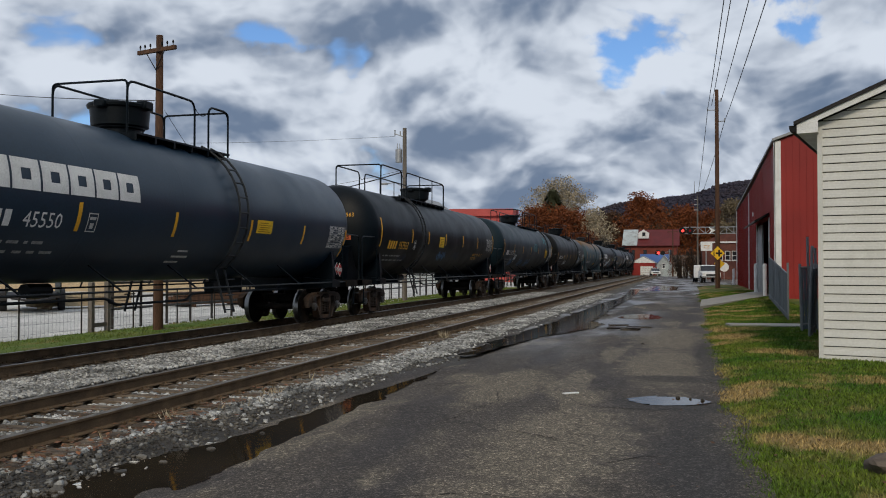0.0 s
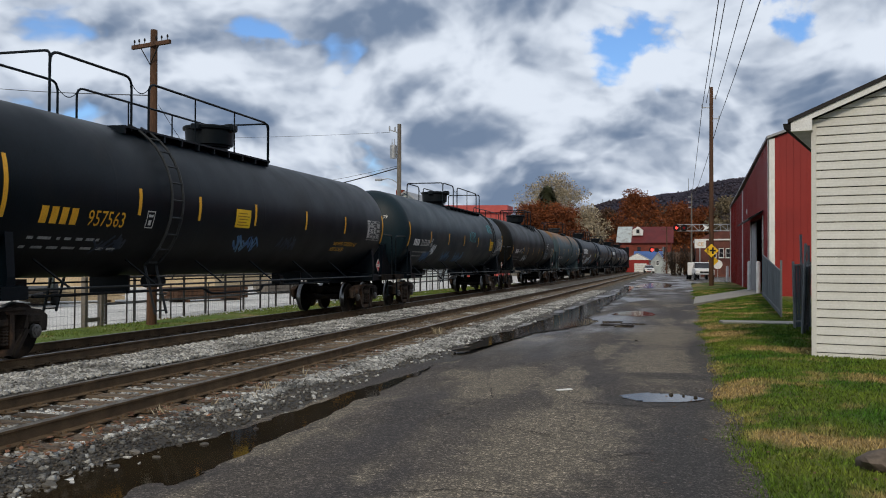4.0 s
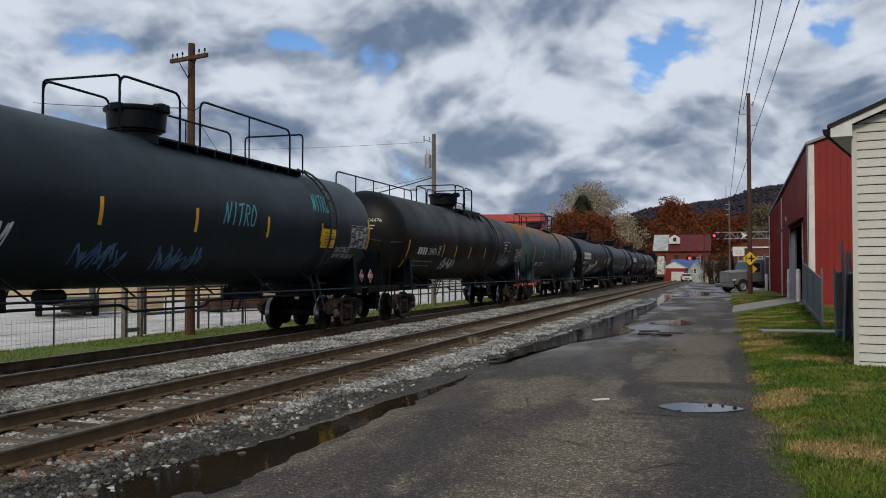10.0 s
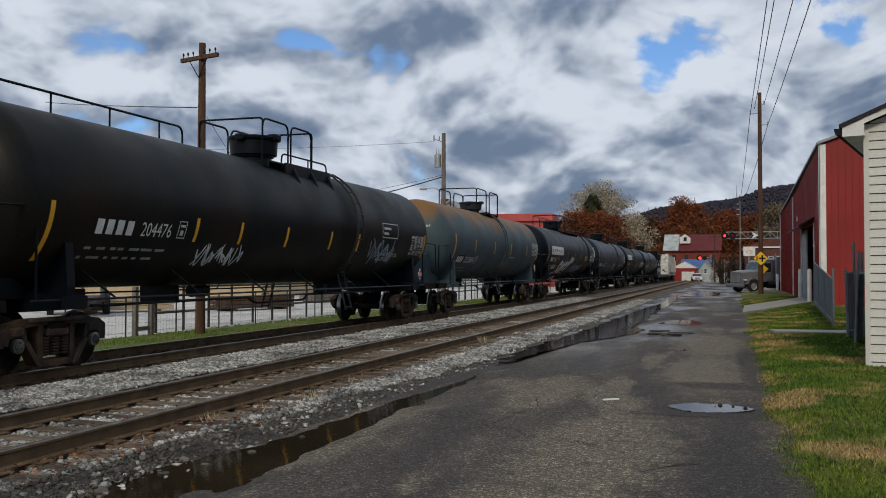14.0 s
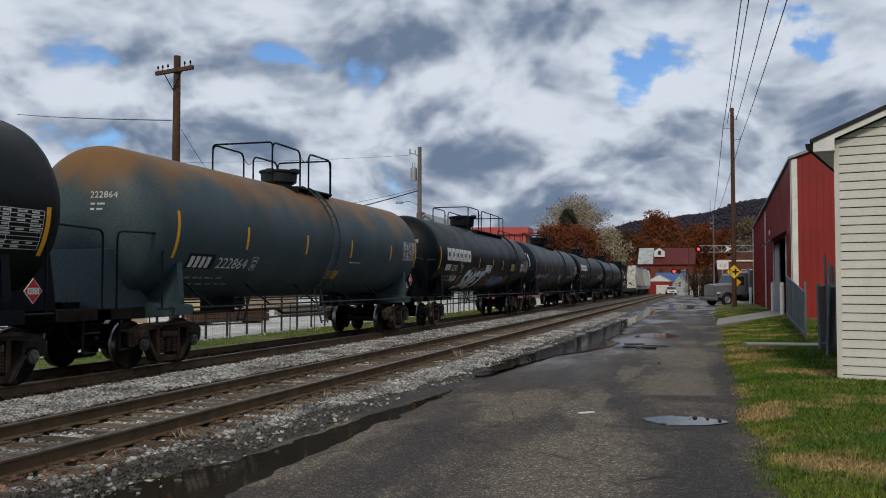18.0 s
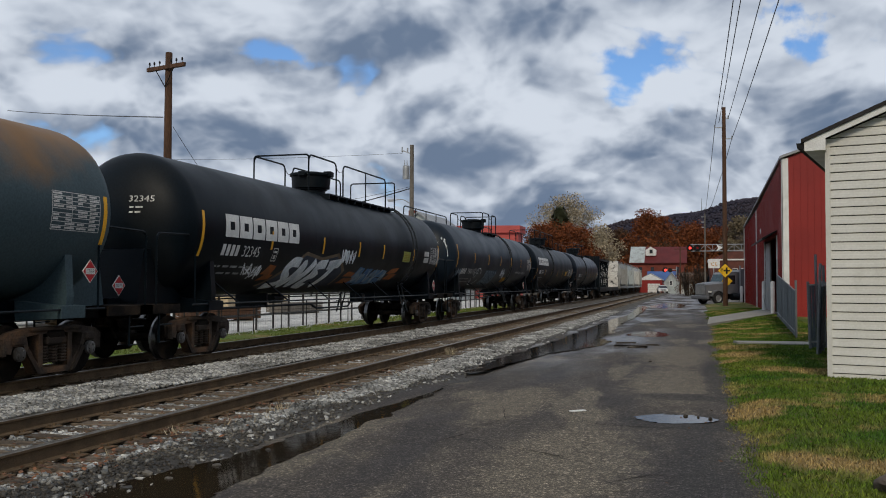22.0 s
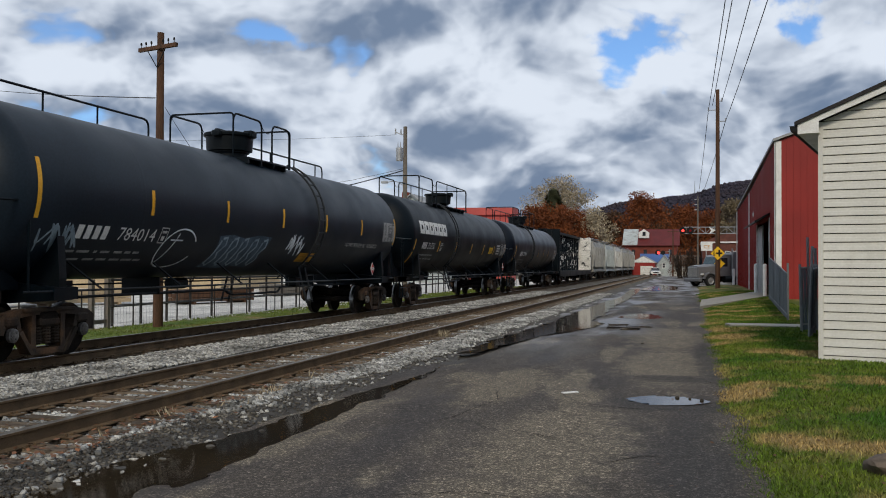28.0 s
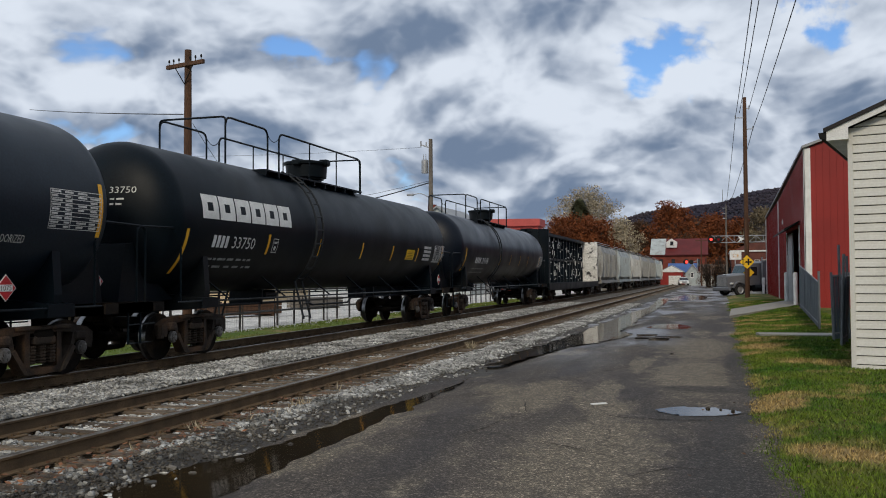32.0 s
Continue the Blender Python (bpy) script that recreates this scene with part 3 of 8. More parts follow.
# ---- the tracks: rails, ties, plates ----
def rail_mesh(x, s0, s1, name):
    """One rail, its section swept along the line."""
    sec = [(-0.07, -0.172), (0.07, -0.172), (0.07, -0.160), (0.012, -0.145), (0.012, -0.045), (0.036, -0.032), (0.037, -0.008),
           (0.030, 0.0), (-0.030, 0.0), (-0.037, -0.008), (-0.036, -0.032), (-0.012, -0.045), (-0.012, -0.145), (-0.07, -0.160)]
    bm = bm_new()
    rings = []
    ss = [s0, BEND_Y] + list(np.arange(BEND_Y + 4, s1, 4.0)) if s1 > BEND_Y else [s0, s1]
    for s in ss:
        ring = []
        for dx, dz in sec:
            p = along(x + dx, s)
            ring.append(bm.verts.new((p[0], p[1], RAIL_Z + dz)))
        rings.append(ring)
    n = len(sec)
    for a, b in zip(rings, rings[1:]):
        for i in range(n):
            f = bm.faces.new((a[i], a[(i + 1) % n], b[(i + 1) % n], b[i]))
            f.material_index = 1 if i in (6, 7, 8) else 0
    return mesh_of(name, bm, [M["rail_side"], M["rail_head"]])


def tie_mesh(seed, longer=0.0):
    r = random.Random(seed)
    bm = bm_new()
    box(bm, -1.29 - longer, 1.29 + longer, -0.115, 0.115, -0.16, 0.0, None, 0.012)
    bmesh.ops.subdivide_edges(bm, edges=[e for e in bm.edges if abs(e.verts[0].co.x - e.verts[1].co.x) > 1], cuts=5)
    for v in bm.verts:
        v.co += Vector((r.uniform(-0.03, 0.03), r.uniform(-0.014, 0.014), r.uniform(-0.012, 0.008)))
    return mesh_of("tie", bm, M["tie"])


def plate_mesh():
    bm = bm_new()
    box(bm, -0.19, 0.19, -0.09, 0.09, 0.0, 0.012)
    for dx in (-0.10, 0.10):
        for dy in (-0.05, 0.05):
            box(bm, dx - 0.012, dx + 0.012, dy - 0.012, dy + 0.012, 0.01, 0.038)
    return mesh_of("tie_plate", bm, M["rail_side"])


TIES = [tie_mesh(i, r) for i, r in enumerate((0, 0.05, -0.06, 0.02, 0.08))]
PLATE = plate_mesh()


def build_track(x, label, seed, with_plates):
    t = thing("railway_track", label, "railway track", "parallel railway tracks")
    for side in (GAUGE, -GAUGE):
        ob = new("rail", rail_mesh(x + side, -14, 300, "rail"))
        ob.parent = t
    r = random.Random(seed)
    y = -13.0
    while y < 100:
        ob = new("tie", r.choice(TIES))
        ob.parent = t
        ob.matrix_basis = pose(x + r.uniform(-0.07, 0.07), y, RAIL_Z - 0.172 + r.uniform(-0.012, 0.0), 0, r.uniform(-0.6, 0.6), r.uniform(-2.5, 2.5))
        if with_plates and 4 < y < 40:
            for side in (GAUGE, -GAUGE):
                p = new("tie_plate", PLATE)
                p.parent = t
                p.matrix_basis = pose(x + side, y, RAIL_Z - 0.176)
        y += 0.52 + r.uniform(-0.04, 0.04)
    far = bm_new()
    while y < 290:
        px, py, a = along(x, y)
        box(far, -1.29, 1.29, -0.115, 0.115, -0.16, 0.0, pose(px, py, RAIL_Z - 0.176, 0, 0, a))
        y += 0.56
    tagged(part("tie_row", far, M["tie"], t), kind="stuff")
    return t


build_track(NEAR_X, "empty near railway track, rusty rails on weathered ties", 3, True)
build_track(FAR_X, "far railway track, dark rails under the freight train", 4, True)


# ---- puddles ----
def puddle(name, pts, z, label, rough=1.0):
    """Standing water with an uneven rim: a smoothed outline, filled."""
    pts = [Vector((*p, 0)) for p in pts]
    rim = []
    n = len(pts)
    for i in range(n):
        a, b, c, d = pts[i - 1], pts[i], pts[(i + 1) % n], pts[(i + 2) % n]
        for k in range(24):
            t = k / 24
            p = 0.5 * (2 * b + (c - a) * t + (2 * a - 5 * b + 4 * c - d) * t * t + (3 * b - a - 3 * c + d) * t ** 3)
            w = noise.noise((p.x * 4, p.y * 1.6, 4.0)) * 0.09 * rough + noise.noise((p.x * 13, p.y * 5, 7.0)) * 0.06 * rough + noise.noise((p.x * 31, p.y * 17, 2.0)) * 0.03 * rough
            rim.append((p.x + w, p.y + w * 1.5, z))
    bm = bm_new()
    f = bm.faces.new([bm.verts.new(p) for p in rim])
    bmesh.ops.triangulate(bm, faces=[f])
    return solid(name, bm, M["water"], label, "puddle", "puddles on the lane", "structure")


puddle("puddle", [(-3.82, 4.2), (-3.86, 6.3), (-3.90, 7.2), (-3.82, 8.2), (-3.86, 9.7), (-3.98, 11.0), (-4.03, 12.3), (-4.12, 14.2), (-4.15, 15.6), (-4.22, 13.8),
                  (-4.42, 11.4), (-4.50, 9.6), (-4.60, 8.5), (-4.80, 7.7), (-4.97, 7.0), (-5.0, 6.2), (-5.1, 4.4)], -0.030,
       "long muddy brown puddle between ballast and asphalt")
puddle("puddle", [(-4.25, 17.5), (-3.95, 19.5), (-3.76, 21.1), (-3.51, 22.9), (-3.11, 24.2), (-2.9, 25.2), (-2.64, 26.2), (-2.6, 27.8), (-3.05, 30.6), (-2.9, 32.8), (-3.05, 36), (-3.1, 41), (-3.1, 48),
                  (-3.2, 60), (-3.6, 72), (-4.2, 70), (-3.7, 53), (-3.97, 46), (-4.0, 41), (-4.1, 37), (-4.1, 33), (-4.15, 30), (-4.16, 27), (-4.3, 24), (-4.42, 21.8), (-4.42, 19.5)], -0.004, "long dark puddle along the ballast's foot", 2.4)
puddle("puddle", [(-0.82, 12.22), (-0.45, 11.92), (0.0, 11.98), (0.28, 12.35), (0.02, 12.62), (-0.35, 12.72), (-0.65, 12.55)], -0.008, "small round pothole puddle that mirrors the sky", 0.8)
puddle("puddle", [(-2.3, 31.5), (-1.5, 30.6), (-0.9, 31.5), (-1.2, 33.6), (-1.9, 34.0)], 0.006, "shallow puddle on the worn asphalt")
puddle("puddle", [(-3.4, 70), (-2.0, 66), (-0.9, 70), (-1.0, 80), (-2.2, 86), (-3.0, 80)], 0.006, "shallow far puddle reflecting the sky")

# ---- the lawn and the ground left of the tracks ----
def lawn_edge(y):
    return 0.42 + 0.22 * noise.noise((0, y * 0.45, 2)) + 0.10 * noise.noise((0, y * 1.7, 5)) + (0.1 if y > 30 else 0)


def lawn_z(x, y):
    edge = lawn_edge(y)
    r = min(1, max(0, (x - edge) / 0.5))
    up = min(1, max(0, (x - 0.7) / 2.2)) * min(1, max(0, (y - 26) / 20))
    return -0.03 + r * 0.07 + min(1, max(0, (x - 1) / 3)) * 0.03 + lumps(x, y, 0.9, 0.03) * r + 0.16 * up * up * (3 - 2 * up)


sheet("lawn", steps((0.05, 0.10), (3, 0.5), (12, 4), (60, 1)), steps((-14, 2), (4, 0.3), (30, 0.8), (80.3, 1)), lawn_z, M["turf"], "patchy green and straw-brown lawn", "grass")
M["verge_turf"] = material("verge_turf", (0.085, 0.145, 0.018), (0.12, 0.15, 0.03), 0.7, 0.95, grain=50, grain_amt=0.4, bump=0.8, third=(0.22, 0.17, 0.07), third_scale=0.6, third_cut=(0.56, 0.66))
sheet("verge", steps((-18.6, 0.4), (-13.5, 1)), steps((-14, 2), (168, 1)), lambda x, y: -0.11 - 0.10 * max(0, (-16.0 - x + (y - 24) * 0.05)) - (0.15 if x > -13.8 else 0) + lumps(x, y, 1, 0.05), M["verge_turf"], "narrow green grass verge beside the track", "grass")
sheet("parking_lot", steps((-75, 6), (-15.3, 1)), steps((-14, 4), (130, 1)), lambda x, y: -0.16 + lumps(x, y, 0.2, 0.04), M["lot"], "pale gravel parking lot behind the tracks", "ground")


def blades(name, n, x0, x1, y0, y1, hgt, zf, mat, label, keep=None, pw=1.8):
    """Grass: very many thin three-cornered blades."""
    x, y = rng.uniform(x0, x1, n), y0 + (y1 - y0) * rng.uniform(0, 1, n) ** pw
    if keep:
        ok = np.array([keep(a, b) for a, b in zip(x, y)])
        x, y = x[ok], y[ok]
        n = len(x)
    z = np.array([zf(a, b) for a, b in zip(x, y)])
    h = hgt * rng.uniform(0.4, 1.2, n)
    a = rng.uniform(0, 6.28, n)
    w = 0.004 + 0.0006 * y
    lean = rng.normal(0, 0.5, (n, 2)) * h[:, None]
    p = np.stack([x, y, z - 0.01], -1)
    d = np.stack([np.cos(a) * w, np.sin(a) * w, np.zeros(n)], -1)
    tip = p + np.stack([lean[:, 0], lean[:, 1], h], -1)
    v = np.stack([p - d, p + d, tip], 1).reshape(-1, 3)
    f = np.arange(3 * n).reshape(-1, 3)
    return tagged(raw(name, v, f, mat), label, "grass", "", "stuff")


M["blade"] = material("blade", (0.042, 0.108, 0.008), (0.125, 0.165, 0.018), 0.7, 0.8, grain=20, grain_amt=0.2, bump=0, vary=0.65,
                      third=(0.34, 0.245, 0.10), third_scale=0.6, third_cut=(0.51, 0.61))
blades("grass_blades", 170000, 0.30, 4.2, 5.5, 60, 0.055, lawn_z, M["blade"], "short lawn grass blades, green and straw coloured", lambda x, y: x > lawn_edge(y) - 0.04 + rng.uniform(0, 0.25) ** 2
       and not (26.85 < y < 28.3 and x > 1.0) and not 38.6 + 2.83 * (x - 0.45) < y < 46.7 + 3.13 * (x - 0.62))
M["verge_blade"] = material("verge_blade", (0.085, 0.135, 0.020), (0.13, 0.16, 0.032), 0.7, 0.8, grain=20, grain_amt=0.2, bump=0, vary=0.4, third=(0.22, 0.17, 0.06), third_scale=0.6, third_cut=(0.56, 0.66))
blades("verge_grass", 24000, -16.4, -13.6, 12, 80, 0.075, lambda x, y: -0.13, M["verge_blade"], "rough grass blades beside the track")


# ---- cracks in the asphalt ----
def crack(pts, w, label):
    """A winding dark crack: a narrow ribbon that wanders and thins out."""
    v, f = [], []
    p = [Vector((*a, 0)) for a in pts]
    q = []
    for a, b in zip(p, p[1:]):
        n = max(2, int((b - a).length / 0.05))
        q += [a.lerp(b, i / n) for i in range(n)]
    n = len(q)
    for i, a in enumerate(q):
        d = (q[min(i + 1, n - 1)] - q[max(i - 1, 0)]).normalized()
        s = Vector((-d.y, d.x, 0))
        a = a + s * (0.05 * noise.noise((a.x * 3, a.y * 3, 1.0)) + 0.02 * noise.noise((a.x * 11, a.y * 11, 3.0)))
        k = w * (0.35 + abs(noise.noise((a.x * 7, a.y * 7, 8.0))) * 1.6) * min(1, 4 * (i + 0.3) / n, 4 * (n - i) / n)
        for e in (-k, k):
            c = a + s * e
            v.append((c.x, c.y, road_z(c.x, c.y) + 0.004))
    for i in range(n - 1):
        f.append((2 * i, 2 * i + 1, 2 * i + 3, 2 * i + 2))
    tagged(raw("crack", v, f, M["crack"]), label, "crack", "cracks in the lane", "structure")


M["crack"] = material("crack", (0.018, 0.015, 0.012), (0.03, 0.025, 0.02), 6, 0.95, grain=60)
for pts, w in (([(-1.72, 12.0), (-1.66, 11.75), (-1.06, 11.43), (-0.5, 11.4), (0.1, 11.5), (0.3, 11.7)], 0.016), ([(-1.95, 9.7), (-1.5, 9.4), (-1.2, 9.15)], 0.010),
               ([(-2.8, 14.5), (-2.3, 15.8), (-2.0, 17.0), (-1.3, 18.6)], 0.012), ([(-3.2, 9.0), (-2.6, 10.2), (-2.4, 11.6), (-2.75, 13.2)], 0.009), ([(-0.9, 8.0), (-0.4, 8.6), (0.2, 8.8)], 0.010),
               ([(-1.9, 20.0), (-1.0, 21.5), (-0.2, 22.0), (0.3, 23.2)], 0.016), ([(-2.5, 6.4), (-1.6, 6.9), (-0.9, 6.7)], 0.008)):
    crack(pts, w, "dark winding crack in the asphalt")

# ---- the freight train; each car's own space: y back along the train, x towards the road, z = 0 at the rail top ----
SPEED = 4.29
TANK_R, TANK_Z = 1.52, 2.81
MOVERS, WHEELS = [], []


def truck_meshes():
    """Wheelset, side frame, bolster: built once, shared by all cars."""
    g = {}
    bm = bm_new()
    for s in (1, -1):
        prof = [(0.0, 0.10), (0.02, 0.10), (0.02, 0.34), (-0.005, 0.40), (-0.005, 0.457), (0.10, 0.452), (0.125, 0.475), (0.14, 0.47), (0.14, 0.40), (0.11, 0.34), (0.10, 0.13), (0.12, 0.0)]
        lathe(bm, [(s * (0.815 - d), r) for d, r in prof], "X", 28)
    rod(bm, (-1.12, 0, 0), (1.12, 0, 0), 0.085, 12)
    for f in bm.faces:
        if all(0.44 < math.hypot(v.co.y, v.co.z) for v in f.verts):
            f.material_index = 1
    g["wheelset"] = mesh_of("wheelset", bm, [M["iron"], M["tread"]], True)
    bm = bm_new()
    lathe(bm, [(1.10, 0.0), (1.10, 0.115), (1.16, 0.115), (1.17, 0.085), (1.18, 0.085), (1.18, 0.0)], "X", 14)
    for i in range(3):
        a = i * 2.094
        rod(bm, (1.175, 0.06 * math.cos(a), 0.06 * math.sin(a)), (1.195, 0.06 * math.cos(a), 0.06 * math.sin(a)), 0.022, 6)
    g["bearing_cap"] = mesh_of("bearing_cap", bm, M["cap_steel"], True)
    for side in (1, -1):
        bm = bm_new()
        o = 1.02 * side
        w = 0.09
        outer = [(-1.18, 0.50), (-1.18, 0.70), (-1.02, 0.80), (-0.60, 0.86), (0.60, 0.86), (1.02, 0.80), (1.18, 0.70), (1.18, 0.50), (1.02, 0.46),
                 (0.98, 0.58), (0.74, 0.58), (0.70, 0.46), (0.46, 0.13), (0.36, 0.10), (-0.36, 0.10), (-0.46, 0.13), (-0.70, 0.46), (-0.74, 0.58), (-0.98, 0.58), (-1.02, 0.46)]
        n = len(outer)
        lo = [bm.verts.new((o - w * (0.7 + 0.3 * (i % 2)), a, b)) for i, (a, b) in enumerate(outer)]
        hi = [bm.verts.new((o + w, a, b)) for a, b in outer]
        holes = []
        for i in range(n):
            bm.faces.new((lo[i], lo[(i + 1) % n], hi[(i + 1) % n], hi[i]))
        e1 = [bm.edges.get((hi[i], hi[(i + 1) % n])) for i in range(n)]
        e2 = [bm.edges.get((lo[i], lo[(i + 1) % n])) for i in range(n)]
        for pts in ([(-0.30, 0.75), (0.30, 0.75), (0.30, 0.20), (-0.30, 0.20)], [(-0.40, 0.75), (-0.68, 0.72), (-0.62, 0.50), (-0.42, 0.28)],
                    [(0.40, 0.75), (0.68, 0.72), (0.62, 0.50), (0.42, 0.28)]):
            a = [bm.verts.new((o + w, p, q)) for p, q in pts]
            b = [bm.verts.new((o - w, p, q)) for p, q in pts]
            for i in range(4):
                bm.faces.new((a[i], a[(i + 1) % 4], b[(i + 1) % 4], b[i]))
            e1 += [bm.edges.get((a[i], a[(i + 1) % 4])) for i in range(4)]
            e2 += [bm.edges.get((b[i], b[(i + 1) % 4])) for i in range(4)]
        bmesh.ops.triangle_fill(bm, edges=e1, use_beauty=True)
        bmesh.ops.triangle_fill(bm, edges=e2, use_beauty=True)
        for s in (-1, 1):          # bearing housings, brake shoe lugs
            box(bm, o - 0.12, o + 0.12, s * 0.86 - 0.15, s * 0.86 + 0.15, 0.585, 0.74, None, 0.03)
            rod(bm, (o + 0.02, s * 1.14, 0.44), (o + 0.02, s * 1.14, 0.70), 0.07, 8)
            prism(bm, [(s * 0.36, 0.10), (s * 0.46, 0.13), (s * 0.72, 0.48), (s * 0.64, 0.52)], o + w * side, o + (w + 0.035) * side, "X")
        box(bm, o + w * side - 0.02, o + w * side + 0.05, -0.62, 0.62, 0.80, 0.86, None, 0.012)
        box(bm, o - 0.06, o + 0.14, -0.24, 0.24, 0.56, 0.70, None, 0.03)
        g["side_frame", side] = mesh_of("side_frame", bm, M["cast_iron"])
    bm = bm_new()
    prof = [(0.26, 0.05)]
    for k in range(6):
        z = 0.27 + k * 0.05
        prof += [(z, 0.085), (z + 0.022, 0.092), (z + 0.03, 0.065)]
    lathe(bm, prof, "Z", 8)
    g["spring"] = mesh_of("spring", bm, M["cast_iron"])
    bm = bm_new()
    box(bm, -1.15, 1.15, -0.22, 0.22, 0.56, 0.80, None, 0.04)
    rod(bm, (0, 0, 0.8), (0, 0, 0.92), 0.2, 12)
    for s in (-1, 1):
        box(bm, -0.75, 0.75, s * 0.42 - 0.04, s * 0.42 + 0.04, 0.38, 0.50)
    g["bolster"] = mesh_of("bolster", bm, M["iron"])
    return g


M["cast_iron"] = material("cast_iron", (0.050, 0.036, 0.026), (0.020, 0.015, 0.012), 3, 0.8, grain=40, grain_amt=0.35, bump=0.4, third=(0.115, 0.062, 0.032), third_scale=1.6, third_cut=(0.52, 0.70), vary=0.45)
M["cap_steel"] = material("cap_steel", (0.13, 0.125, 0.12), (0.06, 0.055, 0.05), 6, 0.5, grain=40, grain_amt=0.3, bump=0.1, vary=0.6)
M["ladder_blue"] = material("ladder_blue", (0.034, 0.055, 0.066), (0.024, 0.040, 0.048), 2, 0.6, grain=30)
M["ladder_steel"] = material("ladder_steel", (0.018, 0.022, 0.026), (0.012, 0.014, 0.016), 2, 0.6, grain=30)
TRUCK = truck_meshes()


def add_truck(car, y, spin):
    tr2 = new("truck", TRUCK["bolster"])
    tr2.parent = car
    tr2.matrix_basis = pose(0, y, 0)
    for side in (1, -1):
        o = new("side_frame", TRUCK["side_frame", side])
        o.parent = tr2
        for dy in (-0.22, 0.0, 0.22):
            o = new("spring", TRUCK["spring"])
            o.parent = tr2
            o.matrix_basis = pose(1.04 * side, dy, 0)
    for dy in (-0.86, 0.86):
        w = new("wheelset", TRUCK["wheelset"])
        w.parent = tr2
        w.matrix_basis = pose(0, dy, 0.457)
        c = new("bearing_cap", TRUCK["bearing_cap"])
        c.parent = tr2
        c.matrix_basis = pose(0, dy, 0.457)
        if spin:
            WHEELS.append((w, dy)), WHEELS.append((c, dy))
    return tr2


def on_tank(y, a, r=TANK_R):
    """A point of the tank's skin: y along the car, a degrees up from the road side."""
    a = radians(a)
    return Vector((r * math.cos(a), y, TANK_Z + r * math.sin(a)))


def skin_patch(bm, y0, y1, a0, a1, lift=0.006, n=None, shear=0.0):
    n = n or max(2, int(abs(a1 - a0) / 5))
    rows = []
    for i in range(n + 1):
        a = a0 + (a1 - a0) * i / n
        rows.append([bm.verts.new(on_tank(y + shear * i / n, a, TANK_R + lift)) for y in (y0, y1)])
    for p, q in zip(rows, rows[1:]):
        bm.faces.new((p[0], p[1], q[1], q[0]))


def lay_on_skin(bm, y0, a0, lift=0.006):
    """Bend a flat drawing (x along the car, y up, in metres) onto the tank; its corner goes to y0, a0."""
    lo, hi = min(v.co.y for v in bm.verts), max(v.co.y for v in bm.verts)
    k = lo
    while k < hi:
        bmesh.ops.bisect_plane(bm, geom=bm.verts[:] + bm.edges[:] + bm.faces[:], plane_co=(0, k, 0), plane_no=(0, 1, 0))
        k += 0.12
    for v in bm.verts:
        v.co = on_tank(y0 + v.co.x, a0 + math.degrees(v.co.y / TANK_R), TANK_R + lift)


def letters(text, size, width=None):
    """The built-in font as a flat bmesh: cap height size, drawn to the given width."""
    cu = bpy.data.curves.new("letters", "FONT")
    cu.body, cu.size, cu.resolution_u = text, 1.0, 2
    ob = bpy.data.objects.new("letters", cu)
    scene.collection.objects.link(ob)
    me = bpy.data.meshes.new_from_object(ob.evaluated_get(bpy.context.evaluated_depsgraph_get()))
    bm = bm_new()
    bm.from_mesh(me)
    bpy.data.objects.remove(ob), bpy.data.meshes.remove(me), bpy.data.curves.remove(cu)
    xs, ys = [v.co.x for v in bm.verts], [v.co.y for v in bm.verts]
    x0, w, y0, h = min(xs), max(xs) - min(xs), min(ys), max(ys) - min(ys)
    for v in bm.verts:
        v.co = Vector(((v.co.x - x0) / w * (width or w * size / h), (v.co.y - y0) / h * size, 0))
    return bm


def flat_poly(bm, pts):
    bm.faces.new([bm.verts.new((p[0], p[1], 0)) for p in pts])


def flat_rect(bm, x0, y0, x1, y1):
    flat_poly(bm, [(x0, y0), (x1, y0), (x1, y1), (x0, y1)])


def owner_sign(car, y, a, w, h):
    """Six heavy white blocks in a row, each with a dark slot: the owner's sign as plain shapes."""
    n, gap = 6, 0.05
    cw = (w - gap * (n - 1)) / n
    t = 0.33 * cw
    for i in range(n):
        bm = bm_new()
        o = [bm.verts.new((p, q, 0)) for p, q in ((0, 0), (cw, 0), (cw, h), (0, h))]
        k = [bm.verts.new((p, q, 0)) for p, q in ((t, h * 0.32), (cw - t, h * 0.32), (cw - t, h * 0.68), (t, h * 0.68))]
        for j in range(4):
            bm.faces.new((o[j], o[(j + 1) % 4], k[(j + 1) % 4], k[j]))
        stick(car, "owner_block", bm, y + i * (cw + gap), a, M["white_paint"], "white block of the owner's sign")


STROKES = {"S": [(0.9, 0.92), (0.35, 0.95), (0.12, 0.72), (0.45, 0.52), (0.85, 0.38), (0.62, 0.08), (0.0, 0.02)], "N": [(0.02, 0.0), (0.2, 0.95), (0.62, 0.05), (0.95, 1.0)],
           "E": [(0.92, 0.92), (0.25, 0.88), (0.35, 0.52), (0.75, 0.55), (0.35, 0.50), (0.15, 0.08), (0.85, 0.02)], "I": [(0.5, 0.0), (0.55, 1.0)],
           "R": [(0.1, 0.0), (0.25, 0.95), (0.8, 0.85), (0.75, 0.55), (0.25, 0.5), (0.9, 0.0)], "O": [(0.5, 0.98), (0.1, 0.6), (0.25, 0.05), (0.75, 0.05), (0.95, 0.55), (0.5, 0.98)]}
STROKES["T"] = [(0.0, 0.88), (1.0, 0.98), (0.55, 0.93), (0.42, 0.0)]


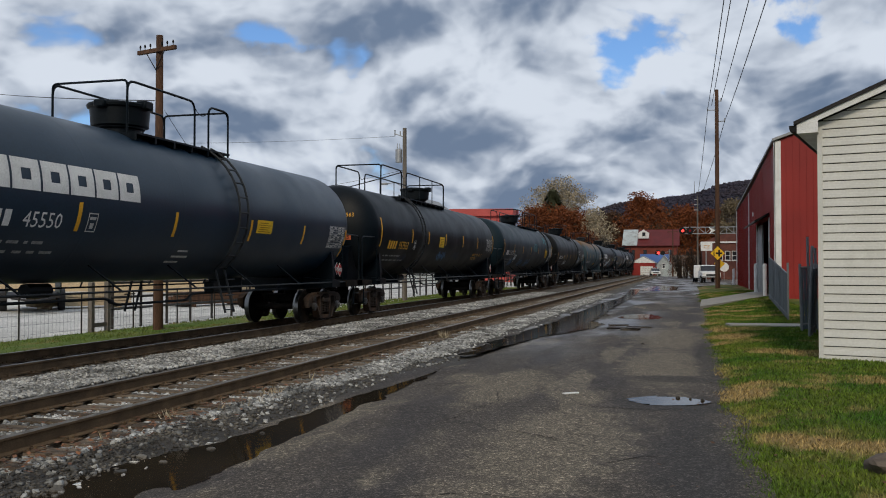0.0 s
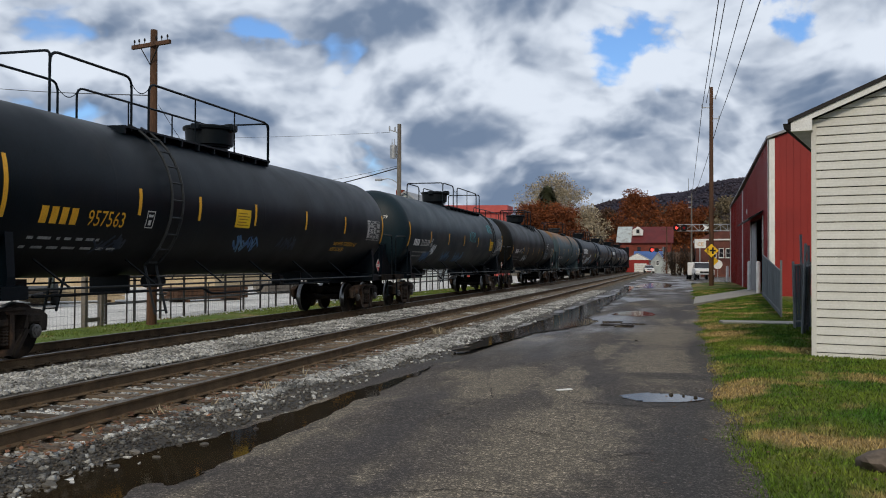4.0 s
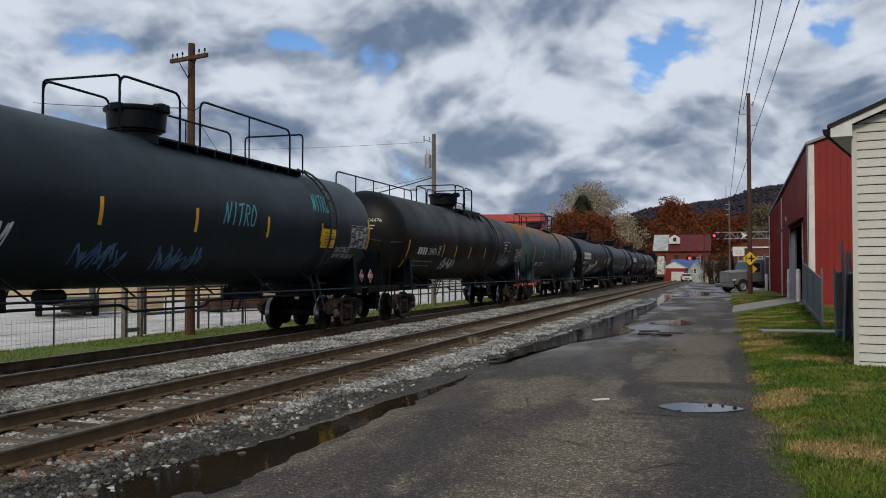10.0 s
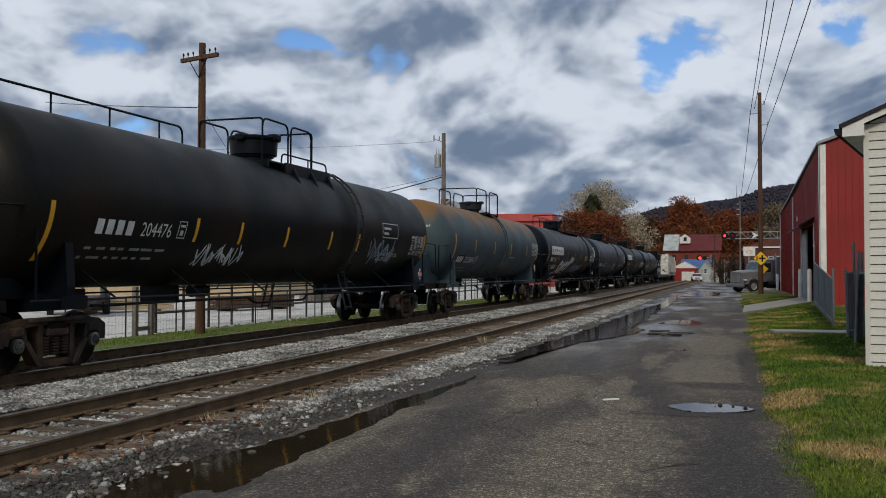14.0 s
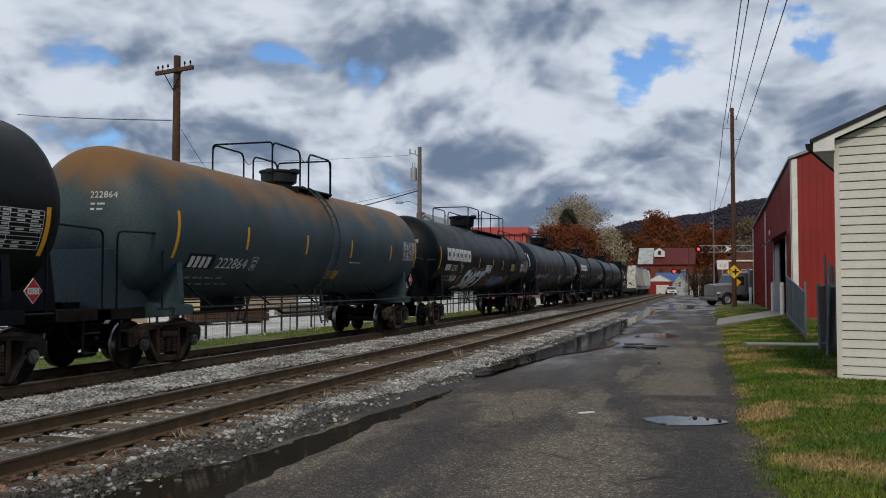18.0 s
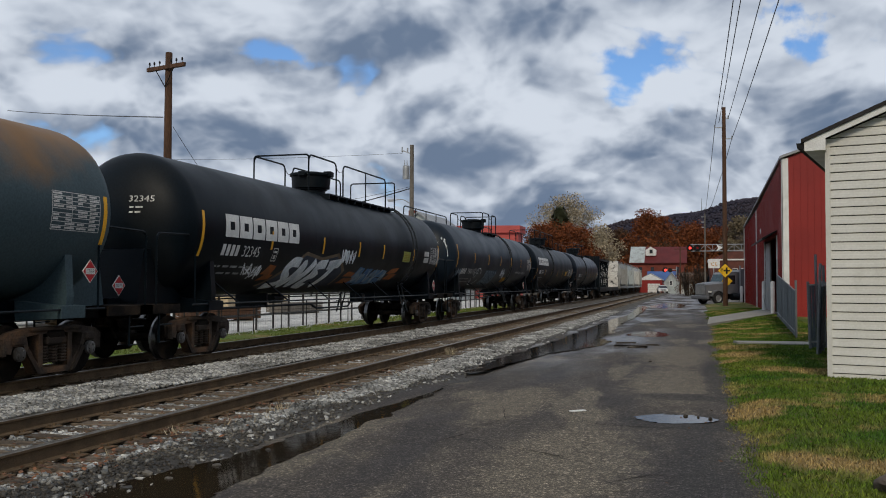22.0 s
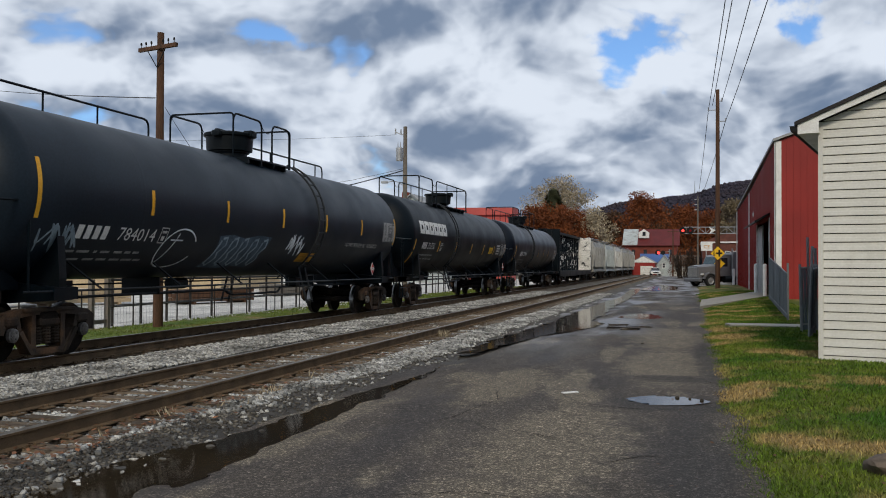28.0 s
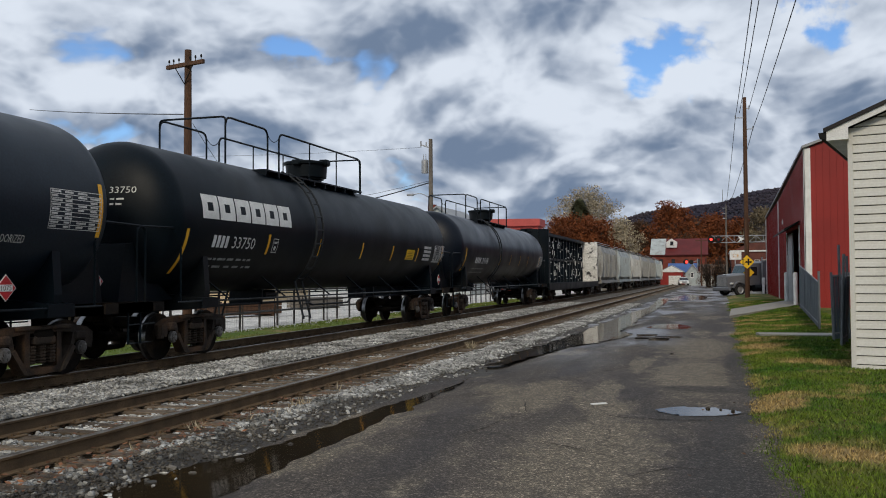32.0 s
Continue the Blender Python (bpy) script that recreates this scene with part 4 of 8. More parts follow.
def sprayed_word(text, w, h, width, slant=0.25):
    """A word in sprayed strokes that lean and touch."""
    n = len(text)
    cw = w / n
    return strokes([[p[:2] for p in rounded([(i * cw + p * cw * 0.92 + q * h * slant, q * h, 0) for p, q in STROKES[c]], 0.14 * cw, 4)] for i, c in enumerate(text)], width)


def bars(rows):
    """Lettering too small to read, as plain bars: (x0, y0, x1, y1)."""
    bm = bm_new()
    for r in rows:
        flat_rect(bm, *r)
    return bm


def table_plate(w, h, seed):
    """A stencilled data table: frame lines and rows of small bars."""
    r = random.Random(seed)
    bm = bm_new()
    for i in range(10):
        y = h * i / 9
        flat_rect(bm, 0, y - 0.006, w, y + 0.006)
        if i < 9:
            for c in range(4):
                if r.random() < 0.8:
                    x = w * (0.02 + c * 0.25)
                    flat_rect(bm, x, y + h * 0.035, x + w * r.uniform(0.1, 0.21), y + h * 0.085)
    for x in (0, w * 0.4, w):
        flat_rect(bm, x - 0.006, 0, x + 0.006, h)
    return bm


def strokes(paths, width):
    """Sprayed lines as flat ribbons."""
    bm = bm_new()
    for p in paths:
        p = [Vector((*q, 0)) for q in p]
        left, right = [], []
        for i, q in enumerate(p):
            d = (p[min(i + 1, len(p) - 1)] - p[max(i - 1, 0)]).normalized()
            nrm = Vector((-d.y, d.x, 0)) * width / 2
            left.append(bm.verts.new(q + nrm)), right.append(bm.verts.new(q - nrm))
        for i in range(len(p) - 1):
            bm.faces.new((left[i], right[i], right[i + 1], left[i + 1]))
    return bm


def scrawl(w, h, seed, n=4, width=0.04):
    """An unreadable sprayed tag: a few looping strokes."""
    r = random.Random(seed)
    paths = []
    for i in range(n + 2):
        c = w * (i + 0.5) / (n + 2)
        up, pts = r.random() < 0.5, []
        for k in range(r.choice((4, 5, 6))):
            up = not up
            pts.append((c + w / n * r.uniform(-0.75, 0.75), h * (r.uniform(0.62, 1.0) if up else r.uniform(0.0, 0.36)), 0))
        paths.append([p[:2] for p in rounded(pts, 0.16 * h, 4)])
    return strokes(paths, width)


def wild_piece(w, h, seed, n=4):
    """Sprayed block shapes that lean into one another."""
    r = random.Random(seed)
    bm = bm_new()
    for i in range(n):
        x, cw = w * i / n * 0.92, w / n
        for k in range(2):
            a = [(x + cw * r.uniform(-0.1, 0.25), h * r.uniform(0, 0.15) + k * h * 0.45), (x + cw * r.uniform(0.7, 1.1), h * r.uniform(0.0, 0.2) + k * h * 0.40),
                 (x + cw * r.uniform(0.9, 1.25), h * r.uniform(0.38, 0.55) + k * h * 0.42), (x + cw * r.uniform(0.1, 0.45), h * r.uniform(0.40, 0.58) + k * h * 0.42)]
            flat_poly(bm, a)
    return bm


def stick(car, name, bm, y, a, mat, label="", lift=0.006):
    lay_on_skin(bm, y, a, lift)
    return part(name, bm, mat, car, label)


for nm, c, c2 in (("spray_white", (0.80, 0.84, 0.86), (0.55, 0.62, 0.66)), ("spray_blue", (0.05, 0.12, 0.27), (0.12, 0.24, 0.38)), ("spray_teal", (0.10, 0.42, 0.46), (0.08, 0.30, 0.34)),
                  ("spray_orange", (0.42, 0.12, 0.02), (0.20, 0.08, 0.03)), ("spray_pale", (0.30, 0.38, 0.44), (0.16, 0.22, 0.27)), ("spray_dark", (0.02, 0.03, 0.05), (0.04, 0.05, 0.07))):
    M[nm] = material(nm, c, c2, 3.0, 0.6, grain=30, grain_amt=0.25, bump=0)
M["panel_orange"] = material("panel_orange", (0.55, 0.13, 0.05), (0.48, 0.11, 0.04), 4, 0.6, bump=0)
M["notice_ink"] = material("notice_ink", (0.36, 0.20, 0.015), (0.26, 0.14, 0.012), 4, 0.6, bump=0)
M["stencil_dim"] = material("stencil_dim", (0.34, 0.35, 0.35), (0.22, 0.23, 0.23), 4, 0.6, grain=30, grain_amt=0.3, bump=0)
M["stencil"] = material("stencil", (0.62, 0.62, 0.60), (0.45, 0.45, 0.43), 4, 0.6, grain=30, grain_amt=0.25, bump=0)
M["placard_red"] = material("placard_red", (0.45, 0.025, 0.03), (0.36, 0.02, 0.025), 6, 0.45, bump=0)


def sag(p, q, d, n=12):
    p, q = Vector(p), Vector(q)
    return [p.lerp(q, i / n) - Vector((0, 0, 4 * d * (i / n) * (1 - i / n))) for i in range(n + 1)]


def tank_mesh(half, mat, name="tank"):
    bm = bm_new()
    prof = []
    head = 0.72
    c = half - head
    for i in range(9):
        t = math.pi / 2 * i / 8
        prof.append((-c - head * math.cos(t), TANK_R * math.sin(t)))
    for y in np.linspace(-c, c, 7)[1:-1]:      # weld seams show as faint rings
        prof += [(y - 0.05, TANK_R), (y - 0.02, TANK_R), (y, TANK_R + 0.0012), (y + 0.02, TANK_R), (y + 0.05, TANK_R)]
    for i in range(9):
        t = math.pi / 2 * i / 8
        prof.append((c + head * math.sin(t), TANK_R * math.cos(t)))
    prof[0], prof[-1] = (prof[0][0], 0.0), (prof[-1][0], 0.0)
    lathe(bm, prof, "Y", 56, (0, 0, TANK_Z))
    return mesh_of(name, bm, mat, True)


TANKS = {}


def tank_car(label, centre, bogie, half, mat, plat, ladder, top_rails=(), spin=True, dome="drum", hoops=()):
    car = thing("tank_car", label, "tank car", "cars of the freight train")
    MOVERS.append((car, centre))
    key = (half, mat.name)
    if key not in TANKS:
        TANKS[key] = tank_mesh(half, mat)
    new("tank", TANKS[key]).parent = car
    for s in (-1, 1):
        add_truck(car, s * bogie / 2, spin)
        # stub sill, saddle and end platform
        bm = bm_new()
        box(bm, -0.35, 0.35, s * (half + 0.95), s * (bogie / 2 - 1.6), 0.92, 1.28)
        part("stub_sill", bm, M["black_paint"], car)
        bm = bm_new()
        y = s * bogie / 2
        arc = [(TANK_R * 1.005 * math.sin(t), TANK_Z - TANK_R * 1.005 * math.cos(t)) for t in np.linspace(-1.05, 1.05, 15)]
        prism(bm, [(-1.35, 1.0), (1.35, 1.0), (1.38, 1.35)] + [p for p in arc[::-1]] + [(-1.38, 1.35)], y - 0.09, y + 0.09, "Y")
        for q in (-1, 1):
            prism(bm, [(q * 0.55, 0.95), (q * 1.45, 1.0), (q * 1.45, 1.2), (q * 0.55, 1.28)], y - 0.3, y + 0.3, "Y")
        part("saddle", bm, M["black_paint"] if dome == "drum" else mat, car)
        bm = bm_new()
        e = s * half
        prism(bm, [(e - s * 1.5, 1.16), (e + s * 0.30, 1.16), (e + s * 0.10, 2.25), (e - s * 0.25, 2.30), (e - s * 0.55, 1.75)], -0.75, 0.75, "X")
        part("head_gusset", bm, M["black_paint"] if dome == "drum" else mat, car)
        bm = bm_new()
        ye = s * (half + 0.35)
        box(bm, -1.45, 1.45, ye - 0.38, ye + 0.38, 1.12, 1.17)
        for q in (-1, 1):
            box(bm, q * 1.45 - 0.02, q * 1.45 + 0.02, ye - 0.9, ye + 0.45, 1.0, 1.17)
        part("end_platform", bm, M["iron"], car)
        for q in (-1, 1):
            bm = bm_new()
            pipe(bm, rounded([(q * 1.40, ye + s * 0.3, 1.15), (q * 1.40, ye + s * 0.3, 2.55), (q * 1.40, ye - s * 1.1, 2.58), (q * 1.40, ye - s * 1.1, 1.15)], 0.15), 0.022)
            part("end_handrail", bm, M["black_paint"], car)
            bm = bm_new()
            pipe(bm, [(q * 1.42, ye - 0.22, 1.12), (q * 1.42, ye - 0.22, 0.45), (q * 1.42, ye + 0.22, 0.45), (q * 1.42, ye + 0.22, 1.12)], 0.02)
            pipe(bm, [(q * 1.42, ye - 0.22, 0.78), (q * 1.42, ye + 0.22, 0.78)], 0.016)
            part("sill_step", bm, M["black_paint"], car)
        bm = bm_new()
        box(bm, -0.11, 0.11, s * (half + 0.9), s * (half + 1.35), 0.78, 1.0, None, 0.04)
        box(bm, -0.17, 0.17, s * (half + 1.18), s * (half + 1.42), 0.70, 1.03, None, 0.05)
        pipe(bm, rounded([(0.3, s * (half + 0.95), 0.95), (0.35, s * (half + 1.2), 0.55), (0.25, s * (half + 1.4), 0.5)], 0.15), 0.03)
        part("coupler", bm, M["iron"], car)
    # side rail and braces along the belly
    for q in (-1, 1):
        bm = bm_new()
        pipe(bm, [(q * 1.42, -half + 0.6, 1.14), (q * 1.42, half - 0.6, 1.14)], 0.022)
        part("side_rail", bm, M["black_paint"], car)
        k = -half + 2.6
        while k < half - 2:
            bm = bm_new()
            p = on_tank(k - 0.35, -52)
            pipe(bm, [(q * p.x, p.y, p.z + 0.03), (q * 1.42, k, 1.14)], 0.02, 5)
            part("rail_bracket", bm, M["black_paint"], car)
            k += 2.6
    bm = bm_new()
    pipe(bm, rounded([(0.55, -bogie / 2 + 1.5, 0.98), (0.55, -1.2, 0.98), (0.62, -1.0, 0.85), (0.62, 1.6, 0.85), (0.55, 1.9, 0.98), (0.55, bogie / 2 - 1.5, 0.98)], 0.15), 0.03)
    box(bm, 0.45, 0.7, 2.6, 2.9, 0.98, 1.25, None, 0.03)
    rod(bm, (0.1, -2.9, 1.16), (0.1, -2.3, 1.16), 0.13, 12)
    for y in (-bogie / 4, bogie / 4):
        box(bm, -0.3, 0.6, y - 0.03, y + 0.03, 0.95, 1.32)
    part("brake_gear", bm, M["black_paint"], car)
    # top: housing, walkway, rails
    bm = bm_new()
    top = TANK_Z + TANK_R
    lathe(bm, [(top - 0.25, 0.44), (top + 0.08, 0.44), (top + 0.10, 0.50), (top + 0.13, 0.50), (top + 0.15, 0.575), (top + 0.50, 0.60), (top + 0.52, 0.65), (top + 0.57, 0.66), (top + 0.60, 0.64), (top + 0.61, 0.40), (top + 0.65, 0.34), (top + 0.65, 0)], "Z", 28)
    box(bm, 0.45, 0.70, -0.15, 0.15, top + 0.48, top + 0.66, None, 0.03)
    box(bm, -0.12, 0.12, -0.74, -0.55, top + 0.46, top + 0.62, None, 0.03)
    if dome != "drum":
        bmesh.ops.scale(bm, vec=(0.84, 0.84, 0.72), space=Matrix.Translation((0, 0, -top)), verts=bm.verts)
    part("dome_housing", bm, M["black_paint"] if dome == "drum" else M["ladder_steel"], car, "", True)
    a, b = plat
    bm = bm_new()
    for q in (-1, 1):
        box(bm, q * 0.5 if q > 0 else -0.9, 0.9 if q > 0 else -0.5, a, b, top - 0.12, top - 0.08)
        k = a
        while k < b:
            box(bm, 0.5 if q > 0 else -0.9, 0.9 if q > 0 else -0.5, k, k + 0.05, top - 0.24, top - 0.12)
            k += 0.7
    part("walkway", bm, M["black_paint"], car, "black steel walkway")
    zt = top + 0.90
    for q in (-1, 1):
        x = q * 0.85
        for h0, h1 in hoops or ((a, b),):
            bm = bm_new()
            pipe(bm, rounded([(x, h0, top - 0.16), (x, h0, zt), (x, h1, zt), (x, h1, top - 0.16)], 0.22, 4), 0.026)
            n = max(1, round((h1 - h0) / 1.9))
            for i in range(1, n):
                y = h0 + (h1 - h0) * i / n
                pipe(bm, [(x, y, top - 0.16), (x, y, zt)], 0.02)
            part("guard_rail", bm, M["black_paint"], car)
        for (_, h0), (h1, _) in zip(hoops, hoops[1:]):
            bm = bm_new()
            pipe(bm, sag((x, h0, zt - 0.12), (x, h1, zt - 0.12), 0.14, 6), 0.010, 4)
            part("safety_chain", bm, M["black_paint"], car)
    for y in (hoops[0][0] if hoops else a, b):
        bm = bm_new()
        pipe(bm, rounded([(-0.85, y, top - 0.16), (-0.85, y, zt), (0.85, y, zt), (0.85, y, top - 0.16)], 0.1), 0.024)
        part("end_rail", bm, M["black_paint"], car)
    for y0, y1 in top_rails:
        bm = bm_new()
        pipe(bm, rounded([(-0.80, y0, top - 0.24), (-0.80, y0, top + 0.62), (-0.80, y1, top + 0.62), (-0.80, y1, top - 0.24)], 0.2), 0.026)
        k = y0 + 1.7
        while k < y1 - 0.5:
            pipe(bm, [(-0.80, k, top - 0.24), (-0.80, k, top + 0.62)], 0.022)
            k += 1.7
        part("top_rail", bm, M["black_paint"], car)
    for q in (-1, 1):
        bm = bm_new()
        for dy in (-0.2, 0.2):
            pts = [on_tank(ladder + dy, t, TANK_R + 0.14) for t in range(66, -60, -9)]
            pts.append(Vector((1.30, ladder + dy, 0.55)))
            pipe(bm, [(p.x * q, p.y, p.z) for p in pts], 0.028, 5)
        for t in range(60, -58, -12):
            p = on_tank(ladder, t, TANK_R + 0.14)
            pipe(bm, [(p.x * q, ladder - 0.2, p.z), (p.x * q, ladder + 0.2, p.z)], 0.02, 5)
        for z in (0.62, 0.95, 1.3):
            pipe(bm, [(1.30 * q, ladder - 0.2, z), (1.30 * q, ladder + 0.2, z)], 0.016, 5)
        part("ladder", bm, M["ladder_steel"] if dome == "drum" else M["ladder_blue"], car)
    return car


def strip(car, y, a0, a1, w=0.10, shear=0.0):
    bm = bm_new()
    skin_patch(bm, y - w / 2, y + w / 2, a0, a1, 0.005)
    part("reflector_strip", bm, M["yellow"], car, "yellow reflective strip")


def placard(car, y, z, x, number):
    bm = bm_new()
    s = 0.20
    prism(bm, [(y - s, z), (y, z - s), (y + s, z), (y, z + s)], x - 0.012, x, "X")
    p = part("placard", bm, M["white_paint"], car, "red diamond hazard placard reading " + number)
    bm = bm_new()
    s = 0.185
    prism(bm, [(y - s, z), (y, z - s), (y + s, z), (y, z + s)], x, x + 0.003, "X")
    part("placard_face", bm, M["placard_red"], p)
    bm = bm_new()
    box(bm, x + 0.003, x + 0.006, y - 0.125, y + 0.125, z - 0.05, z + 0.05)
    part("number_panel", bm, M["white_paint"], p)
    bm = letters(number, 0.075, 0.20)
    for v in bm.verts:
        v.co = Vector((x + 0.009, y - 0.10 + v.co.x, z - 0.037 + v.co.y))
    part("number", bm, M["dark"], p)


def ident(car, y0, y1, y2, y3, a, digits, mat, size=0.26):
    """The owner's mark as four bars, then the car's number."""
    w = y1 - y0
    stick(car, "owner_mark", bars([(i * w / 4, 0, i * w / 4 + w * 0.17, size) for i in range(4)]), y0, a, mat)
    stick(car, "car_number", letters(digits, size, y3 - y2), y2, a, mat)
    r = random.Random(digits)
    rows = []
    for k in range(2):
        x = -0.05 * k
        for _ in range(7):
            l = r.uniform(0.07, 0.34)
            rows.append((x, -0.295 - 0.19 * k, x + l, -0.24 - 0.19 * k))
            x += l + r.uniform(0.05, 0.16)
    tagged(stick(car, "small_lettering", bars(rows), y0 - 0.1, a, M["stencil_dim"]), kind="stuff")


def gas_words(car, text, size, width, y, a, mat):
    """A line on the load, word by word."""
    n = len(text)
    for word in text.split():
        k = text.index(word)
        stick(car, "gas_lettering", letters(word, size, width * (len(word) - 0.3) / n), y + width * k / n, a, mat)


def frame_box(car, y, a):
    bm = bars([(0, 0, 0.26, 0.02), (0, 0.32, 0.26, 0.34), (0, 0, 0.02, 0.34), (0.24, 0, 0.26, 0.34), (0.08, 0.06, 0.18, 0.16), (0.05, 0.22, 0.21, 0.27)])
    stick(car, "stencil_box", bm, y, a, M["stencil"])


def head_number(car, half, digits, mat, x0=0.30, z=0.42):
    """The car's number and two short lines on the leading head."""
    def lay(bm, x, up, name):
        for v in bm.verts:
            px, pz = x + v.co.x, up + v.co.y
            v.co = Vector((px, -(half - 0.72) - 0.72 * math.sqrt(max(0.0, 1 - (px * px + pz * pz) / TANK_R ** 2)) - 0.012, TANK_Z + pz))
        tagged(part(name, bm, mat, car), kind="stuff" if name == "end_lettering" else "")
    lay(letters(digits, 0.125, 0.52), x0, z, "end_number")
    lay(bars([(0, 0, 0.09, 0.035), (0.13, 0, 0.28, 0.035), (0, -0.10, 0.08, -0.065), (0.12, -0.10, 0.24, -0.065)]), x0 + 0.02, z - 0.13, "end_lettering")


def data_table(car, y, a, seed, w=1.2, h=0.62):
    stick(car, "data_table", table_plate(w, h, seed), y, a, M["stencil"], "white stencilled data table")


def sign_panel(car, y0, y1, a0, a1, mat):
    bm = bm_new()
    skin_patch(bm, y0, y1, a0, a1, 0.007)
    p = part("notice_panel", bm, mat, car, "yellow notice panel")
    w = y1 - y0
    h = radians(a1 - a0) * TANK_R
    bm = bars([(w * (0.10 + 0.05 * (i % 3)), h * (0.12 + 0.16 * i), w * (0.88 - 0.07 * (i * 2 % 3)), h * (0.17 + 0.16 * i)) for i in range(5)])
    lay_on_skin(bm, y0, a0, 0.011)
    part("notice_lines", bm, M["notice_ink"], p)

# car by car, from the head of the visible train to its tail
def car_slate():
    c = tank_car("glossy slate-blue tank car with white owner's blocks", 16.4, 16.8, 9.75, M["slate_paint"], (-0.8, 3.0), 2.3, hoops=((-1.0, 1.5), (2.1, 3.0)))
    for y in (-6.2, -3.24, -0.26, 2.97, 5.99):
        strip(c, y, -24, -5)
    strip(c, 9.0, -37, -5)
    owner_sign(c, -5.55, -1, 4.0, 0.5)
    ident(c, -5.6, -4.75, -4.55, -3.65, -23, "45550", M["white_paint"])
    frame_box(c, -3.0, -24)
    sign_panel(c, 3.24, 4.06, -16, -4, M["yellow_sign"])
    data_table(c, 7.75, -26, 1)
    stick(c, "arrow_marks", bars([(0, 0, 0.5, 0.05), (0.1, 0.15, 0.7, 0.2), (0.2, 0.3, 0.6, 0.34)]), 0.0, -48, M["stencil"])
    placard(c, 8.75, 1.5, 1.42, "1268")
    placard(c, 10.45, 1.53, 0.65, "1075")


def car_yellow():
    c = tank_car("matt black tank car with yellow lettering", 37.5, 17.0, 9.75, M["black_paint"], (-4.9, 1.55), -4.2, hoops=((-7.0, -4.6), (-4.0, 1.5)))
    strip(c, -8.8, -21, 16)
    for y in (-5.27, -3.08, -0.48, 2.55, 5.49):
        strip(c, y, -13, 6)
    strip(c, 9.0, -22, 14)
    ident(c, -7.95, -6.95, -6.74, -5.68, -23, "957563", M["yellow"], 0.29)
    frame_box(c, -5.0, -22)
    sign_panel(c, -1.47, -0.74, -16, 0, M["yellow_sign"])
    data_table(c, 7.5, -18, 2)
    gas_words(c, "LIQUEFIED PETROLEUM GAS", 0.13, 1.9, 4.9, -28, M["yellow"])
    gas_words(c, "NON-ODORIZED", 0.13, 1.1, 4.8, -35, M["yellow"])
    stick(c, "graffiti", scrawl(1.2, 0.5, 5, 4, 0.05), -1.2, -40, M["spray_blue"])
    stick(c, "graffiti", scrawl(1.0, 0.5, 6, 3, 0.05), 1.2, -38, M["spray_dark"])
    stick(c, "graffiti", scrawl(1.0, 0.5, 7, 3, 0.05), -6.3, -45, M["spray_dark"])
    placard(c, 8.85, 1.5, 1.42, "1075")
    placard(c, 10.3, 1.5, 0.65, "1075")
    head_number(c, 9.75, "957563", M["yellow"])
    bm = bm_new()
    vs = []
    for x, z in ((0.30, -0.34), (0.74, -0.34), (0.74, -0.16), (0.30, -0.16)):
        vs.append(bm.verts.new((x, -9.03 - 0.72 * math.sqrt(1 - (x * x + z * z) / TANK_R ** 2) - 0.012, TANK_Z + z)))
    bm.faces.new(vs)
    p = part("number_panel", bm, M["panel_orange"], c, "orange panel reading 1075")
    bm = letters("1075", 0.11, 0.34)
    for v in bm.verts:
        x, z = 0.35 + v.co.x, -0.305 + v.co.y
        v.co = Vector((x, -9.03 - 0.72 * math.sqrt(1 - (x * x + z * z) / TANK_R ** 2) - 0.022, TANK_Z + z))
    part("number", bm, M["dark"], p)


def car_grey():
    c = tank_car("dark grey tank car with small blue tags", 58.75, 16.7, 9.75, M["grey_paint"], (-0.6, 5.95), 6.2, hoops=((-1.7, 0.25), (1.0, 5.2)))
    strip(c, -9.0, -25, 12)
    for y in (-5.99, -3.04, -0.14, 2.83, 5.75):
        strip(c, y, -16, 2)
    strip(c, 9.0, -22, 12)
    ident(c, -8.28, -7.48, -7.31, -6.11, -21, "215539", M["white_paint"])
    frame_box(c, -5.88, -22)
    sign_panel(c, 5.8, 6.65, -22, -3, M["yellow_sign"])
    data_table(c, 7.7, -20, 3)
    gas_words(c, "NON-ODORIZED", 0.16, 1.15, 6.7, -26, M["stencil"])
    gas_words(c, "LIQUEFIED PETROLEUM GAS", 0.14, 1.5, 6.7, -33, M["stencil"])
    stick(c, "graffiti", sprayed_word("NITRO", 1.35, 0.5, 0.045), 0.85, -8, M["spray_teal"], "teal sprayed word NITRO")
    stick(c, "graffiti", sprayed_word("NITRO", 0.95, 0.5, 0.045), 5.3, 13, M["spray_teal"], "teal sprayed word NITRO")
    stick(c, "graffiti", scrawl(0.6, 0.7, 13, 3, 0.04), -5.6, -40, M["spray_white"], "white sprayed tag")
    for y, w, s in ((-6.4, 0.9, 14), (-3.3, 1.2, 15), (-1.0, 1.4, 16)):
        stick(c, "graffiti", scrawl(w, 0.7, s, 4, 0.05), y, -52, M["spray_blue"], "dull blue sprayed tag")
    placard(c, 9.4, 1.48, 1.42, "1075")
    placard(c, 10.6, 1.48, 0.65, "1075")
    head_number(c, 9.75, "215539", M["stencil"])


